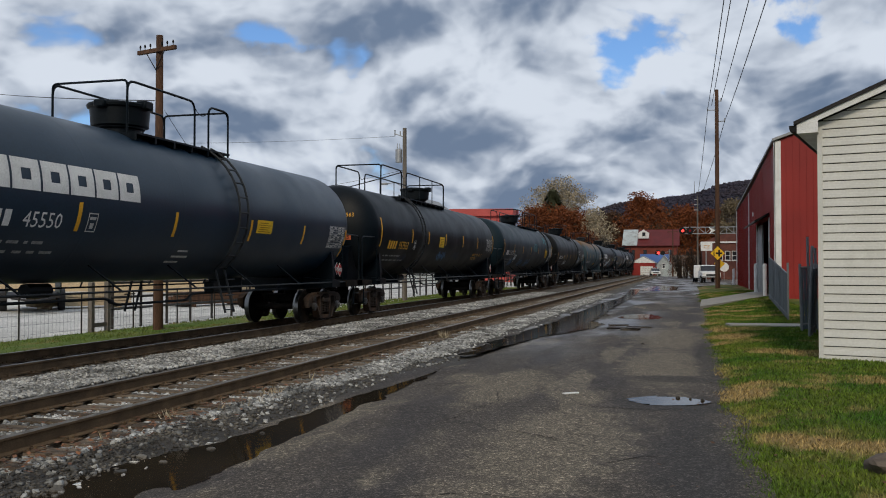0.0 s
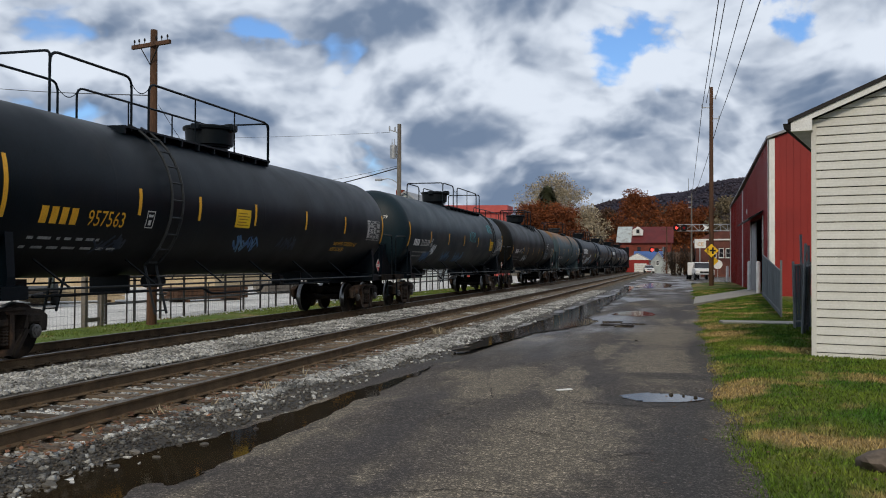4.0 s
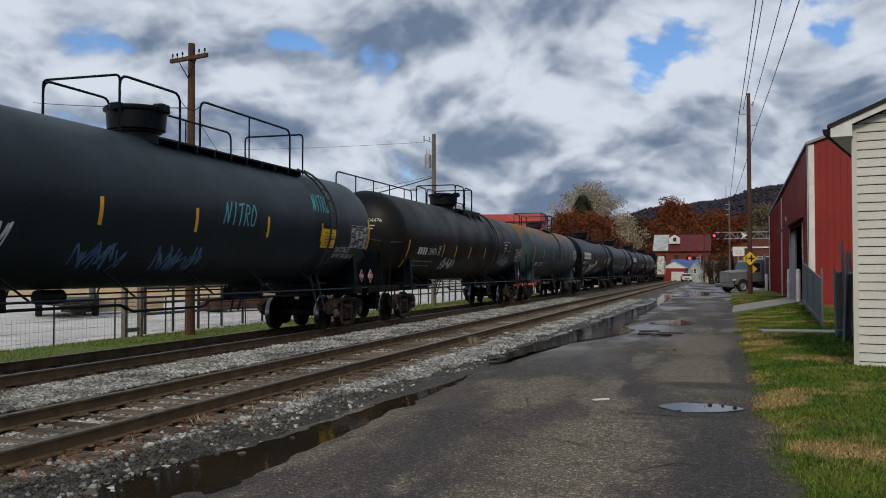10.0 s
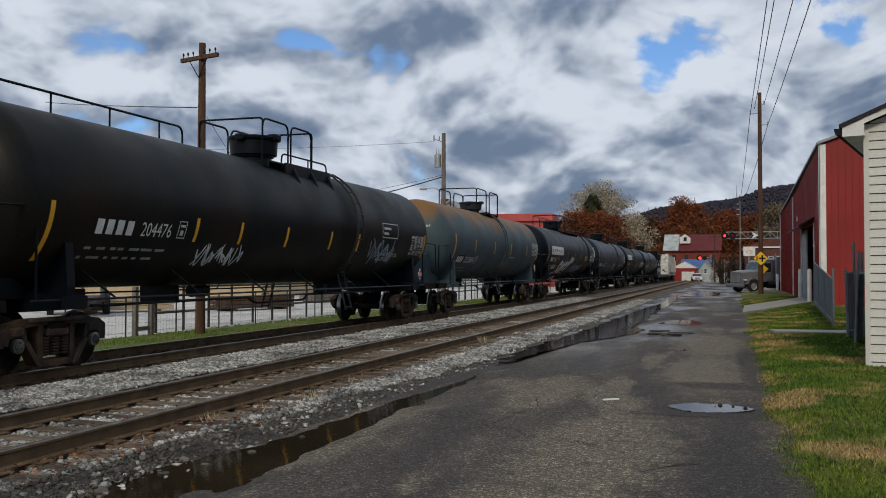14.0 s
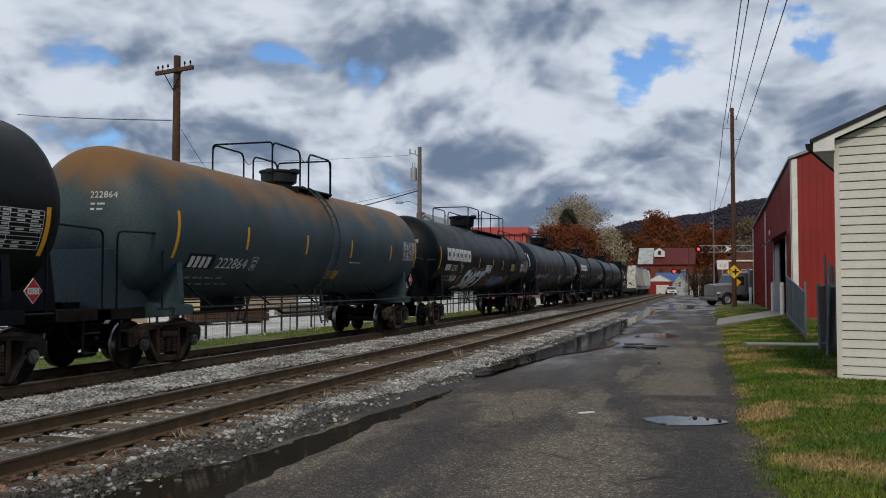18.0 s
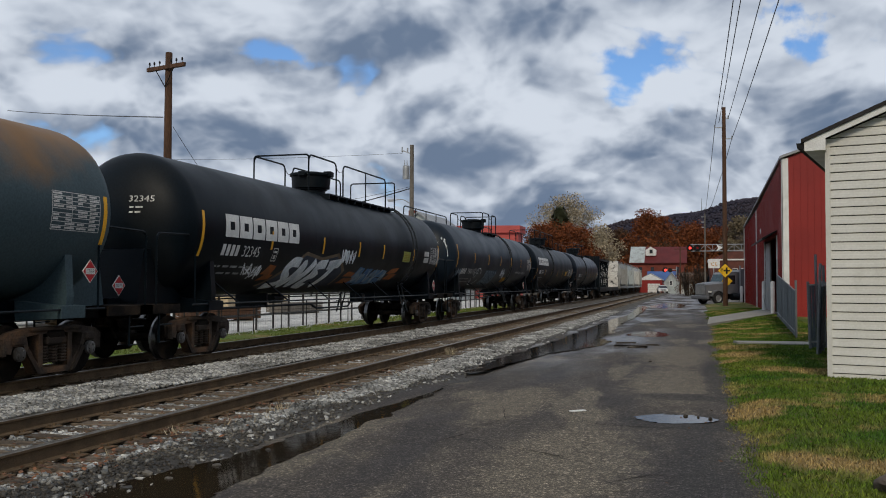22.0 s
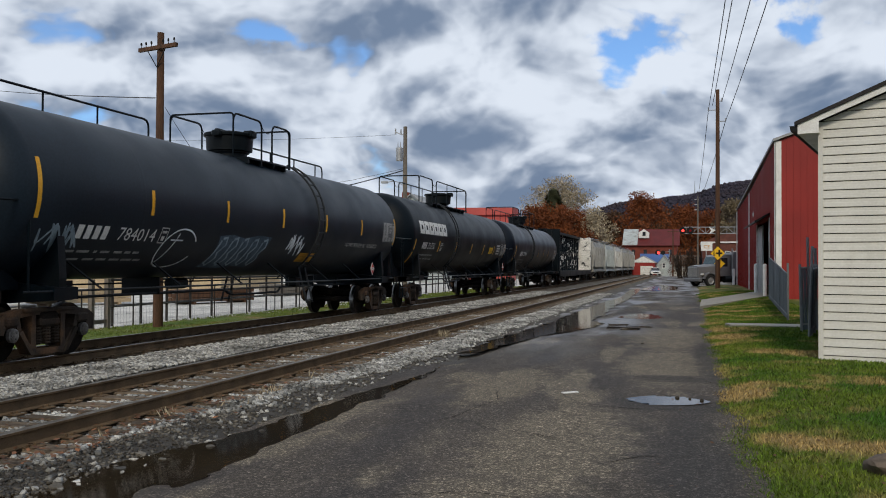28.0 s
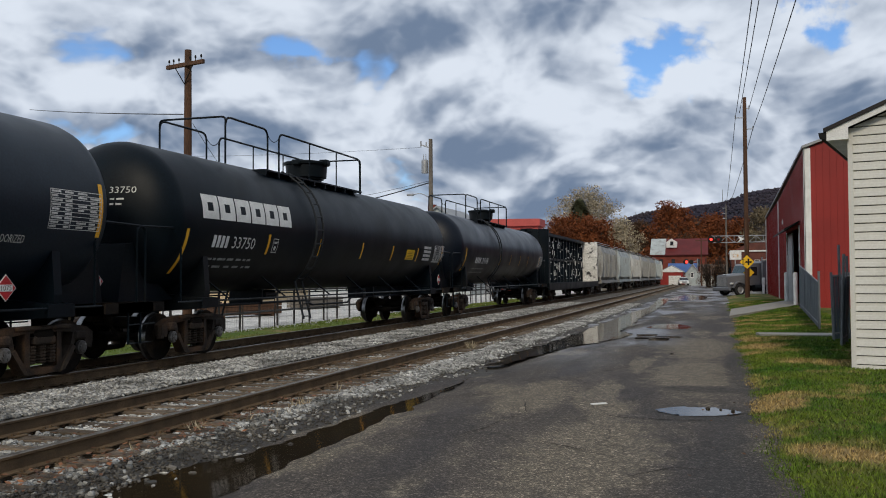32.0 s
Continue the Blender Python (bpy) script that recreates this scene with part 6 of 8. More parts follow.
def pole_mid():
    t = thing("utility_pole", "grey wooden pole carrying a transformer and street light", "utility pole", "utility poles", (-15.1, 47.8, -0.2))
    bm = bm_new()
    rod(bm, (0, 0, 0), (0, 0, 9.6), 0.15, 12, 0.11)
    part("shaft", bm, M["pole_grey"], t, smooth=True)
    bm = bm_new()
    lathe(bm, [(7.7, 0), (7.7, 0.19), (8.4, 0.19), (8.45, 0.14), (8.47, 0)], "Z", 14, (-0.30, -0.12, 0))
    for dx in (-0.38, -0.24):
        rod(bm, (dx, -0.12, 8.45), (dx, -0.12, 8.75), 0.03, 6, 0.015)
    part("transformer", bm, M["galv"], t, "grey drum transformer", True)
    bm = bm_new()
    rod(bm, (0, 0, 9.1), (-0.55, -0.05, 9.3), 0.03)
    rod(bm, (-0.55, -0.05, 9.2), (-0.55, -0.05, 9.5), 0.04)
    rod(bm, (-0.25, 0, 9.2), (-0.25, 0, 9.45), 0.04)
    part("bracket", bm, M["galv"], t)
    bm = bm_new()
    pipe(bm, rounded([(0, 0, 6.3), (-0.5, -0.2, 6.6), (-0.9, -0.4, 6.5)], 0.2), 0.025)
    box(bm, -1.25, -0.85, -0.5, -0.33, 6.44, 6.56, None, 0.03)
    part("street_light", bm, M["galv"], t, "small grey lamp arm")
    wire((-15.1, 47.8, 7.0), (-34, 50, 5.2), 0.7, 0.03, "thick cable between grey pole and lot")
    wire((-15.1, 47.8, 7.1), (-34, 50, 6.2), 0.7, 0.010, "thin cable between grey pole and lot")
    wire((-15.6, 47.7, 8.95), (-34.6, 49.5, 9.5), 0.15, 0.008, "thin wire from the grey pole to the lot")


def pole_right():
    t = thing("utility_pole", "tall dark wooden pole at the lawn's edge", "utility pole", "utility poles", (2.08, 69.5, 0.0))
    bm = bm_new()
    rod(bm, (0, 0, 0), (0, 0, 14.75), 0.18, 12, 0.13)
    part("shaft", bm, M["pole_wood"], t, smooth=True)
    for z, dx in ((13.25, -0.65), (12.4, 0.55), (13.9, 0.3)):
        bm = bm_new()
        rod(bm, (0, 0, z), (dx, 0, z + 0.02), 0.035)
        rod(bm, (dx, 0, z - 0.05), (dx, 0, z + 0.22), 0.05)
        part("bracket", bm, M["galv"], t)
    for a, b in (((1.43, 69.5, 13.25), (1.5, -25, 13.6)), ((1.72, 69.5, 13.6), (1.9, -25, 13.9)), ((2.38, 69.5, 13.9), (3.0, -25, 14.0)), ((2.63, 69.5, 12.4), (3.35, -25, 13.0))):
        wire(a, b, 0.9, 0.020, "black power line along the lane")
    for a, b in (((1.43, 69.5, 13.25), (1.25, 128, 11.0)), ((2.63, 69.5, 12.4), (1.35, 128, 10.3))):
        wire(a, b, 0.4, 0.022, "black power line running to the crossing")


pole_left(), pole_mid(), pole_right()


# ---- the long red warehouse ----
def warehouse():
    x, y0, y1, y2, g = 4.0, 45.7, 64.2, 80.0, 0.05
    d0, d1, dz = 49.0, 57.3, 4.25
    t = thing("warehouse", "long red ribbed-metal warehouse with white corner trim", "warehouse")

    def top(y):
        return 7.72 + (6.78 - 7.72) * (y - y0) / (y1 - y0) if y < y1 else 6.78 + (6.48 - 6.78) * (y - y1) / (y2 - y1)
    bm = bm_new()
    for a, b in ((y0, d0), (d0, d1), (d1, y1), (y1, y2)):
        lo = dz if a == d0 else g
        prism(bm, [(a, lo), (b, lo), (b, top(b)), (a, top(a))], x, x + 0.2, "X")
    wall = part("side_wall", bm, M["red_metal"], t)
    k = y0 + 0.25
    while k < y2 - 0.1:
        bm = bm_new()
        lo = dz if d0 - 0.1 < k < d1 else g
        prism(bm, [(k, lo), (k + 0.02, lo), (k + 0.06, lo), (k + 0.06, top(k) - 0.03), (k, top(k) - 0.03)], x - 0.025, x, "X")
        part("rib", bm, M["red_metal"], wall)
        k += 0.6
    bm = bm_new()
    prism(bm, [(x + 0.2, g), (x + 14, g), (x + 14, 7.6), (x + 7, 10.2), (x + 0.2, 7.75)], y0, y0 + 0.2, "Y")
    wall = part("front_wall", bm, M["red_metal"], t)
    k = x + 0.5
    while k < x + 13.8:
        zt = 7.75 + (k - x) * 0.35 if k < x + 7 else 10.2 - (k - x - 7) * 0.37
        bm = bm_new()
        box(bm, k, k + 0.05, y0 - 0.025, y0, g, zt - 0.03)
        part("rib", bm, M["red_metal"], wall)
        k += 0.3
    for xa, xb, za, zb, zc, zd in ((x - 0.12, x + 7, 7.70, 6.46, 8.2, 10.2), (x + 7, x + 14.2, 10.2, 8.2, 6.3, 7.5)):
        bm = bm_new()
        v = [(xa, y0 - 0.2, za), (xa, y2, zb), (xb, y2, zc), (xb, y0 - 0.2, zd)]
        lo, hi = [bm.verts.new(p) for p in v], [bm.verts.new((p[0], p[1], p[2] + 0.12)) for p in v]
        bm.faces.new(lo), bm.faces.new(hi)
        for i in range(4):
            bm.faces.new((lo[i], lo[(i + 1) % 4], hi[(i + 1) % 4], hi[i]))
        part("roof", bm, M["grey_roof"], t, "grey sheet-metal roof")
    bm = bm_new()
    box(bm, x - 0.035, x + 0.26, y0 - 0.05, y0 - 0.002, g, 7.72)
    part("corner_trim", bm, M["white_paint"], t, "white corner trim")
    bm = bm_new()
    box(bm, x - 0.05, x - 0.002, y0 - 0.05, y0 + 0.14, g, 7.70)
    part("corner_trim", bm, M["white_paint"], t, "white corner trim")
    for y in (y1, y2 - 0.1):
        bm = bm_new()
        box(bm, x - 0.10, x - 0.028, y - 0.06, y + 0.06, g, top(y) - 0.1, None, 0.01)
        part("downpipe", bm, M["white_paint"], t, "white downpipe")
    for y in (d0 - 0.2, d1):
        bm = bm_new()
        box(bm, x - 0.05, x + 0.18, y, y + 0.2, g, dz)
        part("door_frame", bm, M["white_paint"], t, "white door post")
    bm = bm_new()
    prism(bm, [(x - 0.75, dz - 0.25), (x - 0.03, dz + 0.15), (x - 0.03, dz + 0.24), (x - 0.75, dz - 0.16)], d0 - 0.5, d1 + 0.6, "Y")
    part("door_hood", bm, M["brown_paint"], t, "dark sheet hood over the doorway")
    bm = bm_new()
    box(bm, x + 0.02, x + 0.10, d1 - 3.2, d1, g, dz - 0.15)
    part("sliding_door", bm, M["galv"], t, "grey sliding door pushed half open")
    bm = bm_new()
    box(bm, x + 13.8, x + 14, y0 + 0.2, y2, g, 7.3)
    part("back_wall", bm, M["red_metal"], t)
    bm = bm_new()
    box(bm, x + 0.2, x + 13.8, y2 - 0.2, y2, g, 6.3)
    part("back_wall", bm, M["red_metal"], t)
    bm = bm_new()
    prism(bm, [(60.0, 5.05), (60.5, 5.25), (61.2, 5.15), (61.0, 4.9), (60.6, 5.0), (60.2, 4.85)], x - 0.04, x - 0.028, "X")
    part("wall_mark", bm, M["stencil"], t, "faded white mark on the wall")


warehouse()


# ---- the shed with pale lap siding ----
M["brown_roof_dark"] = material("brown_roof_dark", (0.035, 0.033, 0.032), (0.022, 0.02, 0.02), 2, 0.9, grain=30)


def lap_shed():
    x, y, zc = 0.0, 0.0, 4.30
    t = thing("siding_building", "building clad in cream vinyl lap siding, white gable rake", "building", "", (2.33, 17.8, 0), -14)
    # black core seen through the board gaps: painted shadow lines under the laps
    bm = bm_new()
    box(bm, x + 0.05, x + 9.0, y + 0.05, y + 6.0, -0.10, zc)
    prism(bm, [(x + 0.05, zc), (x + 9.0, zc), (x + 9.0, zc + 0.08), (x + 4.5, zc + 1.86), (x + 0.05, zc + 0.08)], y + 0.05, y + 6.0, "Y")
    part("core", bm, M["dark"], t)
    z, lap = -0.02, 0.158
    def slope_x(zz):
        return x + max(0.0, (zz - zc - 0.095) * 2.5)

    while z < zc + 1.7:
        bm = bm_new()
        prism(bm, [(y + 0.03, z + 0.016), (y - 0.024, z + 0.016), (y - 0.026, z + 0.024), (y - 0.016, z + 0.09), (y - 0.012, z + 0.10), (y - 0.004, z + lap), (y + 0.03, z + lap)], 0, 1, "X")
        for v in bm.verts:
            s0 = slope_x(v.co.z)
            v.co.x = s0 + v.co.x * (2 * x + 9.0 - 2 * s0)
        part("siding_board", bm, M["siding"], t)
        if z < zc:
            bm = bm_new()
            prism(bm, [(x + 0.03, z + 0.016), (x - 0.024, z + 0.016), (x - 0.026, z + 0.024), (x - 0.004, z + lap), (x + 0.03, z + lap)], y, y + 6, "Y")
            part("siding_board", bm, M["siding"], t)
        z += lap
    bm = bm_new()
    box(bm, x - 0.035, x + 0.05, y - 0.035, y + 0.05, -0.02, zc + 0.095)
    part("corner_post", bm, M["siding"], t)
    for s in (0, 1):
        bm = bm_new()
        sx = (lambda q: x + q) if not s else (lambda q: x + 9 - q)
        prism(bm, [(sx(-0.36), zc - 0.12), (sx(0.0), zc - 0.12), (sx(0.0), zc + 0.095), (sx(4.5), zc + 1.895), (sx(4.5), zc + 2.05), (sx(-0.36), zc + 0.05)], y - 0.22, y - 0.19, "Y")
        part("rake_board", bm, M["white_paint"], t, "white rake board")
        bm = bm_new()
        prism(bm, [(sx(-0.41), zc + 0.03), (sx(4.5), zc + 2.05), (sx(4.5), zc + 2.12), (sx(-0.41), zc + 0.10)], y - 0.26, y + 6.3, "Y")
        part("roof", bm, M["brown_roof_dark"], t, "dark shingle roof edge")
        bm = bm_new()
        prism(bm, [(sx(-0.36), zc - 0.12), (sx(0.0), zc - 0.12), (sx(0.0), zc - 0.09), (sx(-0.36), zc - 0.09)], y - 0.2, y + 6.2, "Y")
        part("soffit", bm, M["white_paint"], t)
        bm = bm_new()
        prism(bm, [(sx(-0.36), zc - 0.10), (sx(-0.48), zc - 0.07), (sx(-0.50), zc + 0.03), (sx(-0.36), zc + 0.03)], y - 0.22, y + 6.2, "Y")
        part("gutter", bm, M["dark"], t, "dark gutter")
    bm = bm_new()
    box(bm, x - 0.1, x + 9, y - 0.35, y + 0.1, -0.25, -0.02)
    part("foundation", bm, M["concrete"], t, "worn concrete sill")


lap_shed()

# ---- trees ----
def leaf_cloud(n, centres, spread, size, squash=1.0):
    """Leaves of a crown: small tilted four-cornered leaves strewn round the ends of the limbs."""
    c = np.asarray(centres)[rng.integers(0, len(centres), n)]
    d = rng.normal(0, 1, (n, 3))
    d /= np.linalg.norm(d, axis=1)[:, None]
    p = c + d * (spread * rng.uniform(0.2, 1.0, n) ** 0.5)[:, None] * np.array([1, 1, squash])
    a = rng.normal(0, 1, (n, 3))
    a /= np.linalg.norm(a, axis=1)[:, None]
    b = np.cross(a, rng.normal(0, 1, (n, 3)))
    b /= np.linalg.norm(b, axis=1)[:, None]
    s = (size * rng.uniform(0.5, 1.2, n))[:, None]
    v = np.stack([p - a * s, p + b * s * 0.7, p + a * s, p - b * s * 0.7], 1).reshape(-1, 3)
    return v, np.arange(4 * n).reshape(-1, 4)


def tree(name, x, y, h, r, leaf, bark, label, leaves=2600, size=0.32, spread=1.5, low=0.25, seed=1, z0=-0.3, limbs=34):
    """A tapered trunk, forking limbs, and leaves round the limb ends."""
    q = random.Random(seed)
    t = thing(name, label, "tree", "autumn trees", (x, y, z0))
    bm = bm_new()
    rod(bm, (0, 0, 0), (0, 0, h * 0.45), h * 0.022, 8, h * 0.013)
    ends = []
    for i in range(limbs):
        a, k = q.uniform(0, 6.28), q.uniform(low, 0.98)
        f = math.sin(math.pi * min(1, (k - low) / (1 - low) * 0.85 + 0.15)) ** 0.6
        e = Vector((math.cos(a) * r * f * q.uniform(0.35, 1.0), math.sin(a) * r * f * q.uniform(0.35, 1.0), h * k))
        b = Vector((0, 0, h * min(0.45, k * 0.6)))
        m = b.lerp(e, 0.5) + Vector((0, 0, h * 0.04))
        rod(bm, b, m, h * 0.008, 5, h * 0.005), rod(bm, m, e, h * 0.005, 4, h * 0.0015)
        ends += [tuple(e), tuple(m.lerp(e, 0.5))]
        for _ in range(2):
            e2 = m.lerp(e, 0.6) + Vector((q.uniform(-1, 1), q.uniform(-1, 1), q.uniform(0, 1))) * r * 0.22
            rod(bm, m.lerp(e, 0.6), e2, h * 0.003, 3, h * 0.001)
            ends.append(tuple(e2))
    part("trunk", bm, bark, t)
    v, f = leaf_cloud(leaves, ends, spread, size, 0.8)
    raw("crown", v, f, leaf, t)
    return t


def conifer(x, y, h, r, label):
    t = thing("conifer", label, "tree", "autumn trees", (x, y, -0.3))
    bm = bm_new()
    rod(bm, (0, 0, 0), (0, 0, h), h * 0.018, 7, 0.03)
    part("trunk", bm, M["bark"], t)
    n = 7500
    k = rng.uniform(0.12, 1.0, n)
    a = rng.uniform(0, 6.28, n)
    rr = r * (1.02 - k) ** 0.72 * rng.uniform(0.5, 1.0, n) * (0.75 + 0.25 * np.sin(a * 5 + k * 40))
    p = np.stack([np.cos(a) * rr, np.sin(a) * rr, k * h - rr * 0.25], -1)
    out = np.stack([np.cos(a), np.sin(a), np.full(n, -0.35)], -1) * 0.8
    side = np.stack([-np.sin(a), np.cos(a), np.zeros(n)], -1) * 0.26
    v = np.stack([p - side, p + out, p + side, p - out * 0.4], 1).reshape(-1, 3)
    raw("crown", v, np.arange(4 * n).reshape(-1, 4), M["needle"], t)


M["bark"] = material("bark", (0.14, 0.11, 0.085), (0.09, 0.07, 0.055), 2, 0.9, grain=20, bump=0.4)
M["bark_pale"] = material("bark_pale", (0.40, 0.37, 0.32), (0.26, 0.23, 0.20), 2, 0.9, grain=20, bump=0.4)
M["leaf_rust"] = material("leaf_rust", (0.20, 0.058, 0.016), (0.115, 0.034, 0.012), 0.3, 0.8, grain=3, bump=0, vary=0.3)
M["leaf_brown"] = material("leaf_brown", (0.105, 0.055, 0.028), (0.07, 0.04, 0.024), 0.3, 0.8, grain=3, bump=0, vary=0.45)
M["leaf_straw"] = material("leaf_straw", (0.44, 0.38, 0.27), (0.25, 0.205, 0.135), 0.3, 0.8, grain=3, bump=0, vary=0.5)
M["needle"] = material("needle", (0.075, 0.078, 0.036), (0.045, 0.050, 0.024), 0.4, 0.85, grain=5, bump=0, vary=0.4)
# distance haze is mixed into both hill colours as a blue-purple tint
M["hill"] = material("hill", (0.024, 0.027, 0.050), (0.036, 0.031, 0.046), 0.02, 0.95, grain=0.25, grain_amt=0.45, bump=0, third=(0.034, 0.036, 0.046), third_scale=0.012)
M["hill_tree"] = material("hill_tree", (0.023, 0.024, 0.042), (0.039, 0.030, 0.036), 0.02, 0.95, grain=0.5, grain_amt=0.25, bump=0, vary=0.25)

tree("sycamore", -26.5, 196, 21.0, 9.5, M["leaf_straw"], M["bark_pale"], "tall pale sycamore with thin straw-yellow leaves", 20000, 0.19, 1.9, 0.22, 3, limbs=90)
conifer(-26.9, 187, 18.0, 8.0, "dark green conifer among autumn trees")
tree("maple", -29.0, 180, 14.2, 6.2, M["leaf_rust"], M["bark"], "rust-orange maple in full autumn colour", 16000, 0.21, 1.7, 0.12, 4, limbs=60)
tree("maple", -23.2, 181, 13.6, 6.0, M["leaf_rust"], M["bark"], "rust-orange maple in full autumn colour", 16000, 0.21, 1.7, 0.12, 5, limbs=60)
tree("birch", -18.3, 184, 13.8, 5.2, M["leaf_straw"], M["bark_pale"], "slim tree with sparse straw-yellow leaves", 4200, 0.19, 1.2, 0.2, 6)
for i, (x, y, h, r, mt, lb) in enumerate((
        (-14.5, 300, 25.5, 9.5, "leaf_rust", "large rust-red oak behind the houses"), (-1.0, 300, 21.5, 8.0, "leaf_rust", "broad rust-red oak behind the houses"),
        (-24.0, 310, 20.0, 8.0, "leaf_brown", "brown half-bare tree on the slope"), (-34.0, 315, 18.5, 8.0, "leaf_brown", "brown half-bare tree on the slope"),
        (7.5, 310, 20.0, 6.5, "leaf_rust", "rust-red oak behind the houses"), (15.0, 305, 24.0, 8.0, "leaf_straw_dull", "dull straw-brown bare tree on the slope"),
        (24.0, 315, 25.0, 9.0, "leaf_straw_dull", "dull straw-brown bare tree on the slope"), (-7.5, 330, 22.0, 8.0, "leaf_brown", "brown half-bare tree on the slope"),
        (-44.0, 320, 17.5, 8.0, "leaf_brown", "brown half-bare tree on the slope"), (-56, 325, 17.0, 8.0, "leaf_brown", "brown half-bare tree on the slope"))):
    if mt not in M:
        M[mt] = material(mt, (0.17, 0.14, 0.085), (0.12, 0.09, 0.055), 0.3, 0.85, grain=3, bump=0, vary=0.45)
    tree("oak", x, y, h, r, M[mt], M["bark"], lb, 15000, 0.36, 2.6, 0.05, 20 + i, limbs=60)


# ---- the wooded hills ----
def ridge(x, y):
    """Height of the hills: one long ridge that climbs to the right, rougher near the top."""
    if y < 330:
        return -6.0
    k = min(1.0, (y - 330) / 560.0)
    k = k * k * (3 - 2 * k)
    top = 58 + 25 * min(1.0, max(0.0, (x + 80) / 140)) + 6 * noise.noise((x * 0.012, 0.3, 5.0)) + 4 * noise.noise((x * 0.035, 0.7, 2.0))
    if x < -72:
        top *= max(0.10, 1 - (-72 - x) / 45)
    if x > 300:
        top *= max(0.3, 1 - (x - 300) / 700)
    back = 1.0 if y < 950 else max(0.0, 1 - (y - 950) / 900)
    return -6 + k * top * back + 3 * k * noise.noise((x * 0.02, y * 0.02, 1.0))


sheet("hills", steps((-900, 60), (-160, 12), (330, 60), (1500, 1)), steps((330, 20), (900, 30), (1800, 1)), ridge, M["hill"], "long wooded hill under a grey sky, haze painted into its colour", "hill", "structure")


def hill_woods():
    """Far woods on the slope: very many small rough crowns."""
    n = 30000
    x, y = rng.uniform(-170, 240, n), rng.uniform(345, 960, n)
    z = np.array([ridge(a, b) for a, b in zip(x, y)])
    s = rng.uniform(0.9, 2.2, n)
    c = np.array([(0, 0, 1.1), (1, 0, 0.2), (0.3, 0.95, 0.3), (-0.8, 0.6, 0.1), (-0.8, -0.6, 0.35), (0.3, -0.95, 0.1), (0, 0, -0.6)])
    v = c[None] * rng.uniform(0.6, 1.25, (n, 7, 1)) * s[:, None, None] * 0.8
    a = rng.uniform(0, 6.28, n)[:, None]
    v = np.stack([v[..., 0] * np.cos(a) - v[..., 1] * np.sin(a), v[..., 0] * np.sin(a) + v[..., 1] * np.cos(a), v[..., 2]], -1)
    v += np.stack([x, y, z + s * 0.6], -1)[:, None]
    q = np.array([(0, 1, 2), (0, 2, 3), (0, 3, 4), (0, 4, 5), (0, 5, 1), (6, 2, 1), (6, 3, 2), (6, 4, 3), (6, 5, 4), (6, 1, 5)])
    f = (np.arange(n)[:, None, None] * 7 + q[None]).reshape(-1, 3)
    tagged(raw("hill_woods", v.reshape(-1, 3), f, M["hill_tree"]), "leafless woods on the hill, haze painted in as dull purple", "woods", "", "stuff")


hill_woods()
# the same woods, unseen beside the road and behind, added to darken tank reflections
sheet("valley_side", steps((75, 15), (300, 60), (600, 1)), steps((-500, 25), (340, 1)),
      lambda x, y: -4 + 46 * min(1.0, (x - 75) / 110) + 5 * noise.noise((x * 0.03, y * 0.03, 4.0)), M["hill"], "unseen wooded slope along the street, added to darken reflections", "hill")
for x, y in ((-76, 905), (6, 900)):
    bm = bm_new()
    rod(bm, (x, y, ridge(x, y)), (x, y, ridge(x, y) + 17), 0.5, 4, 0.2)
    solid("radio_mast", bm, M["galv"], "thin radio mast on the ridge", "mast", "masts on the ridge")


# ---- buildings across the crossing ----
def window(parent, x, y, z, w, h, axis="Y", frame_mat=None):
    """A window set into a wall that faces the lane: frame, sill, pane. axis: the wall's normal."""
    d = 0.05
    wn = new("window")
    bm = bm_new()

    def bx(a0, a1, z0, z1, o0, o1):
        if axis == "Y":
            box(bm, x + a0, x + a1, y + o0, y + o1, z0, z1)
        else:
            box(bm, x + o0, x + o1, y + a0, y + a1, z0, z1)
    for a0, a1, z0, z1 in ((0, w, z, z + 0.08), (0, w, z + h - 0.08, z + h), (0, 0.08, z, z + h), (w - 0.08, w, z, z + h), (0, w, z + h / 2 - 0.03, z + h / 2 + 0.03)):
        bx(a0, a1, z0, z1, -d, 0.0)
    bpy.data.objects.remove(wn)
    wn = part("window", bm, frame_mat or M["white_paint"], parent)
    bm = bm_new()
    bx(0.08, w - 0.08, z + 0.08, z + h - 0.08, -0.012, -0.006)
    part("pane", bm, M["glass"], wn)
    bm = bm_new()
    bx(-0.06, w + 0.06, z - 0.07, z, -0.10, 0.0)
    part("sill", bm, frame_mat or M["white_paint"], wn)


def gable_roof(parent, x0, x1, y0, y1, ze, zr, mat, along_x=True, over=0.4, label=""):
    """Two roof slopes, a part each."""
    for s in (0, 1):
        bm = bm_new()
        if along_x:
            ym = (y0 + y1) / 2
            e = y0 - over if s == 0 else y1 + over
            k = (zr - ze) / (ym - y0)
            prism(bm, [(e, ze - over * k), (ym, zr), (ym, zr + 0.18), (e, ze - over * k + 0.18)], x0 - over, x1 + over, "X")
        else:
            xm = (x0 + x1) / 2
            e = x0 - over if s == 0 else x1 + over
            k = (zr - ze) / (xm - x0)
            prism(bm, [(e, ze - over * k), (xm, zr), (xm, zr + 0.18), (e, ze - over * k + 0.18)], y0 - over, y1 + over, "Y")
        part("roof_slope", bm, mat, parent, label)


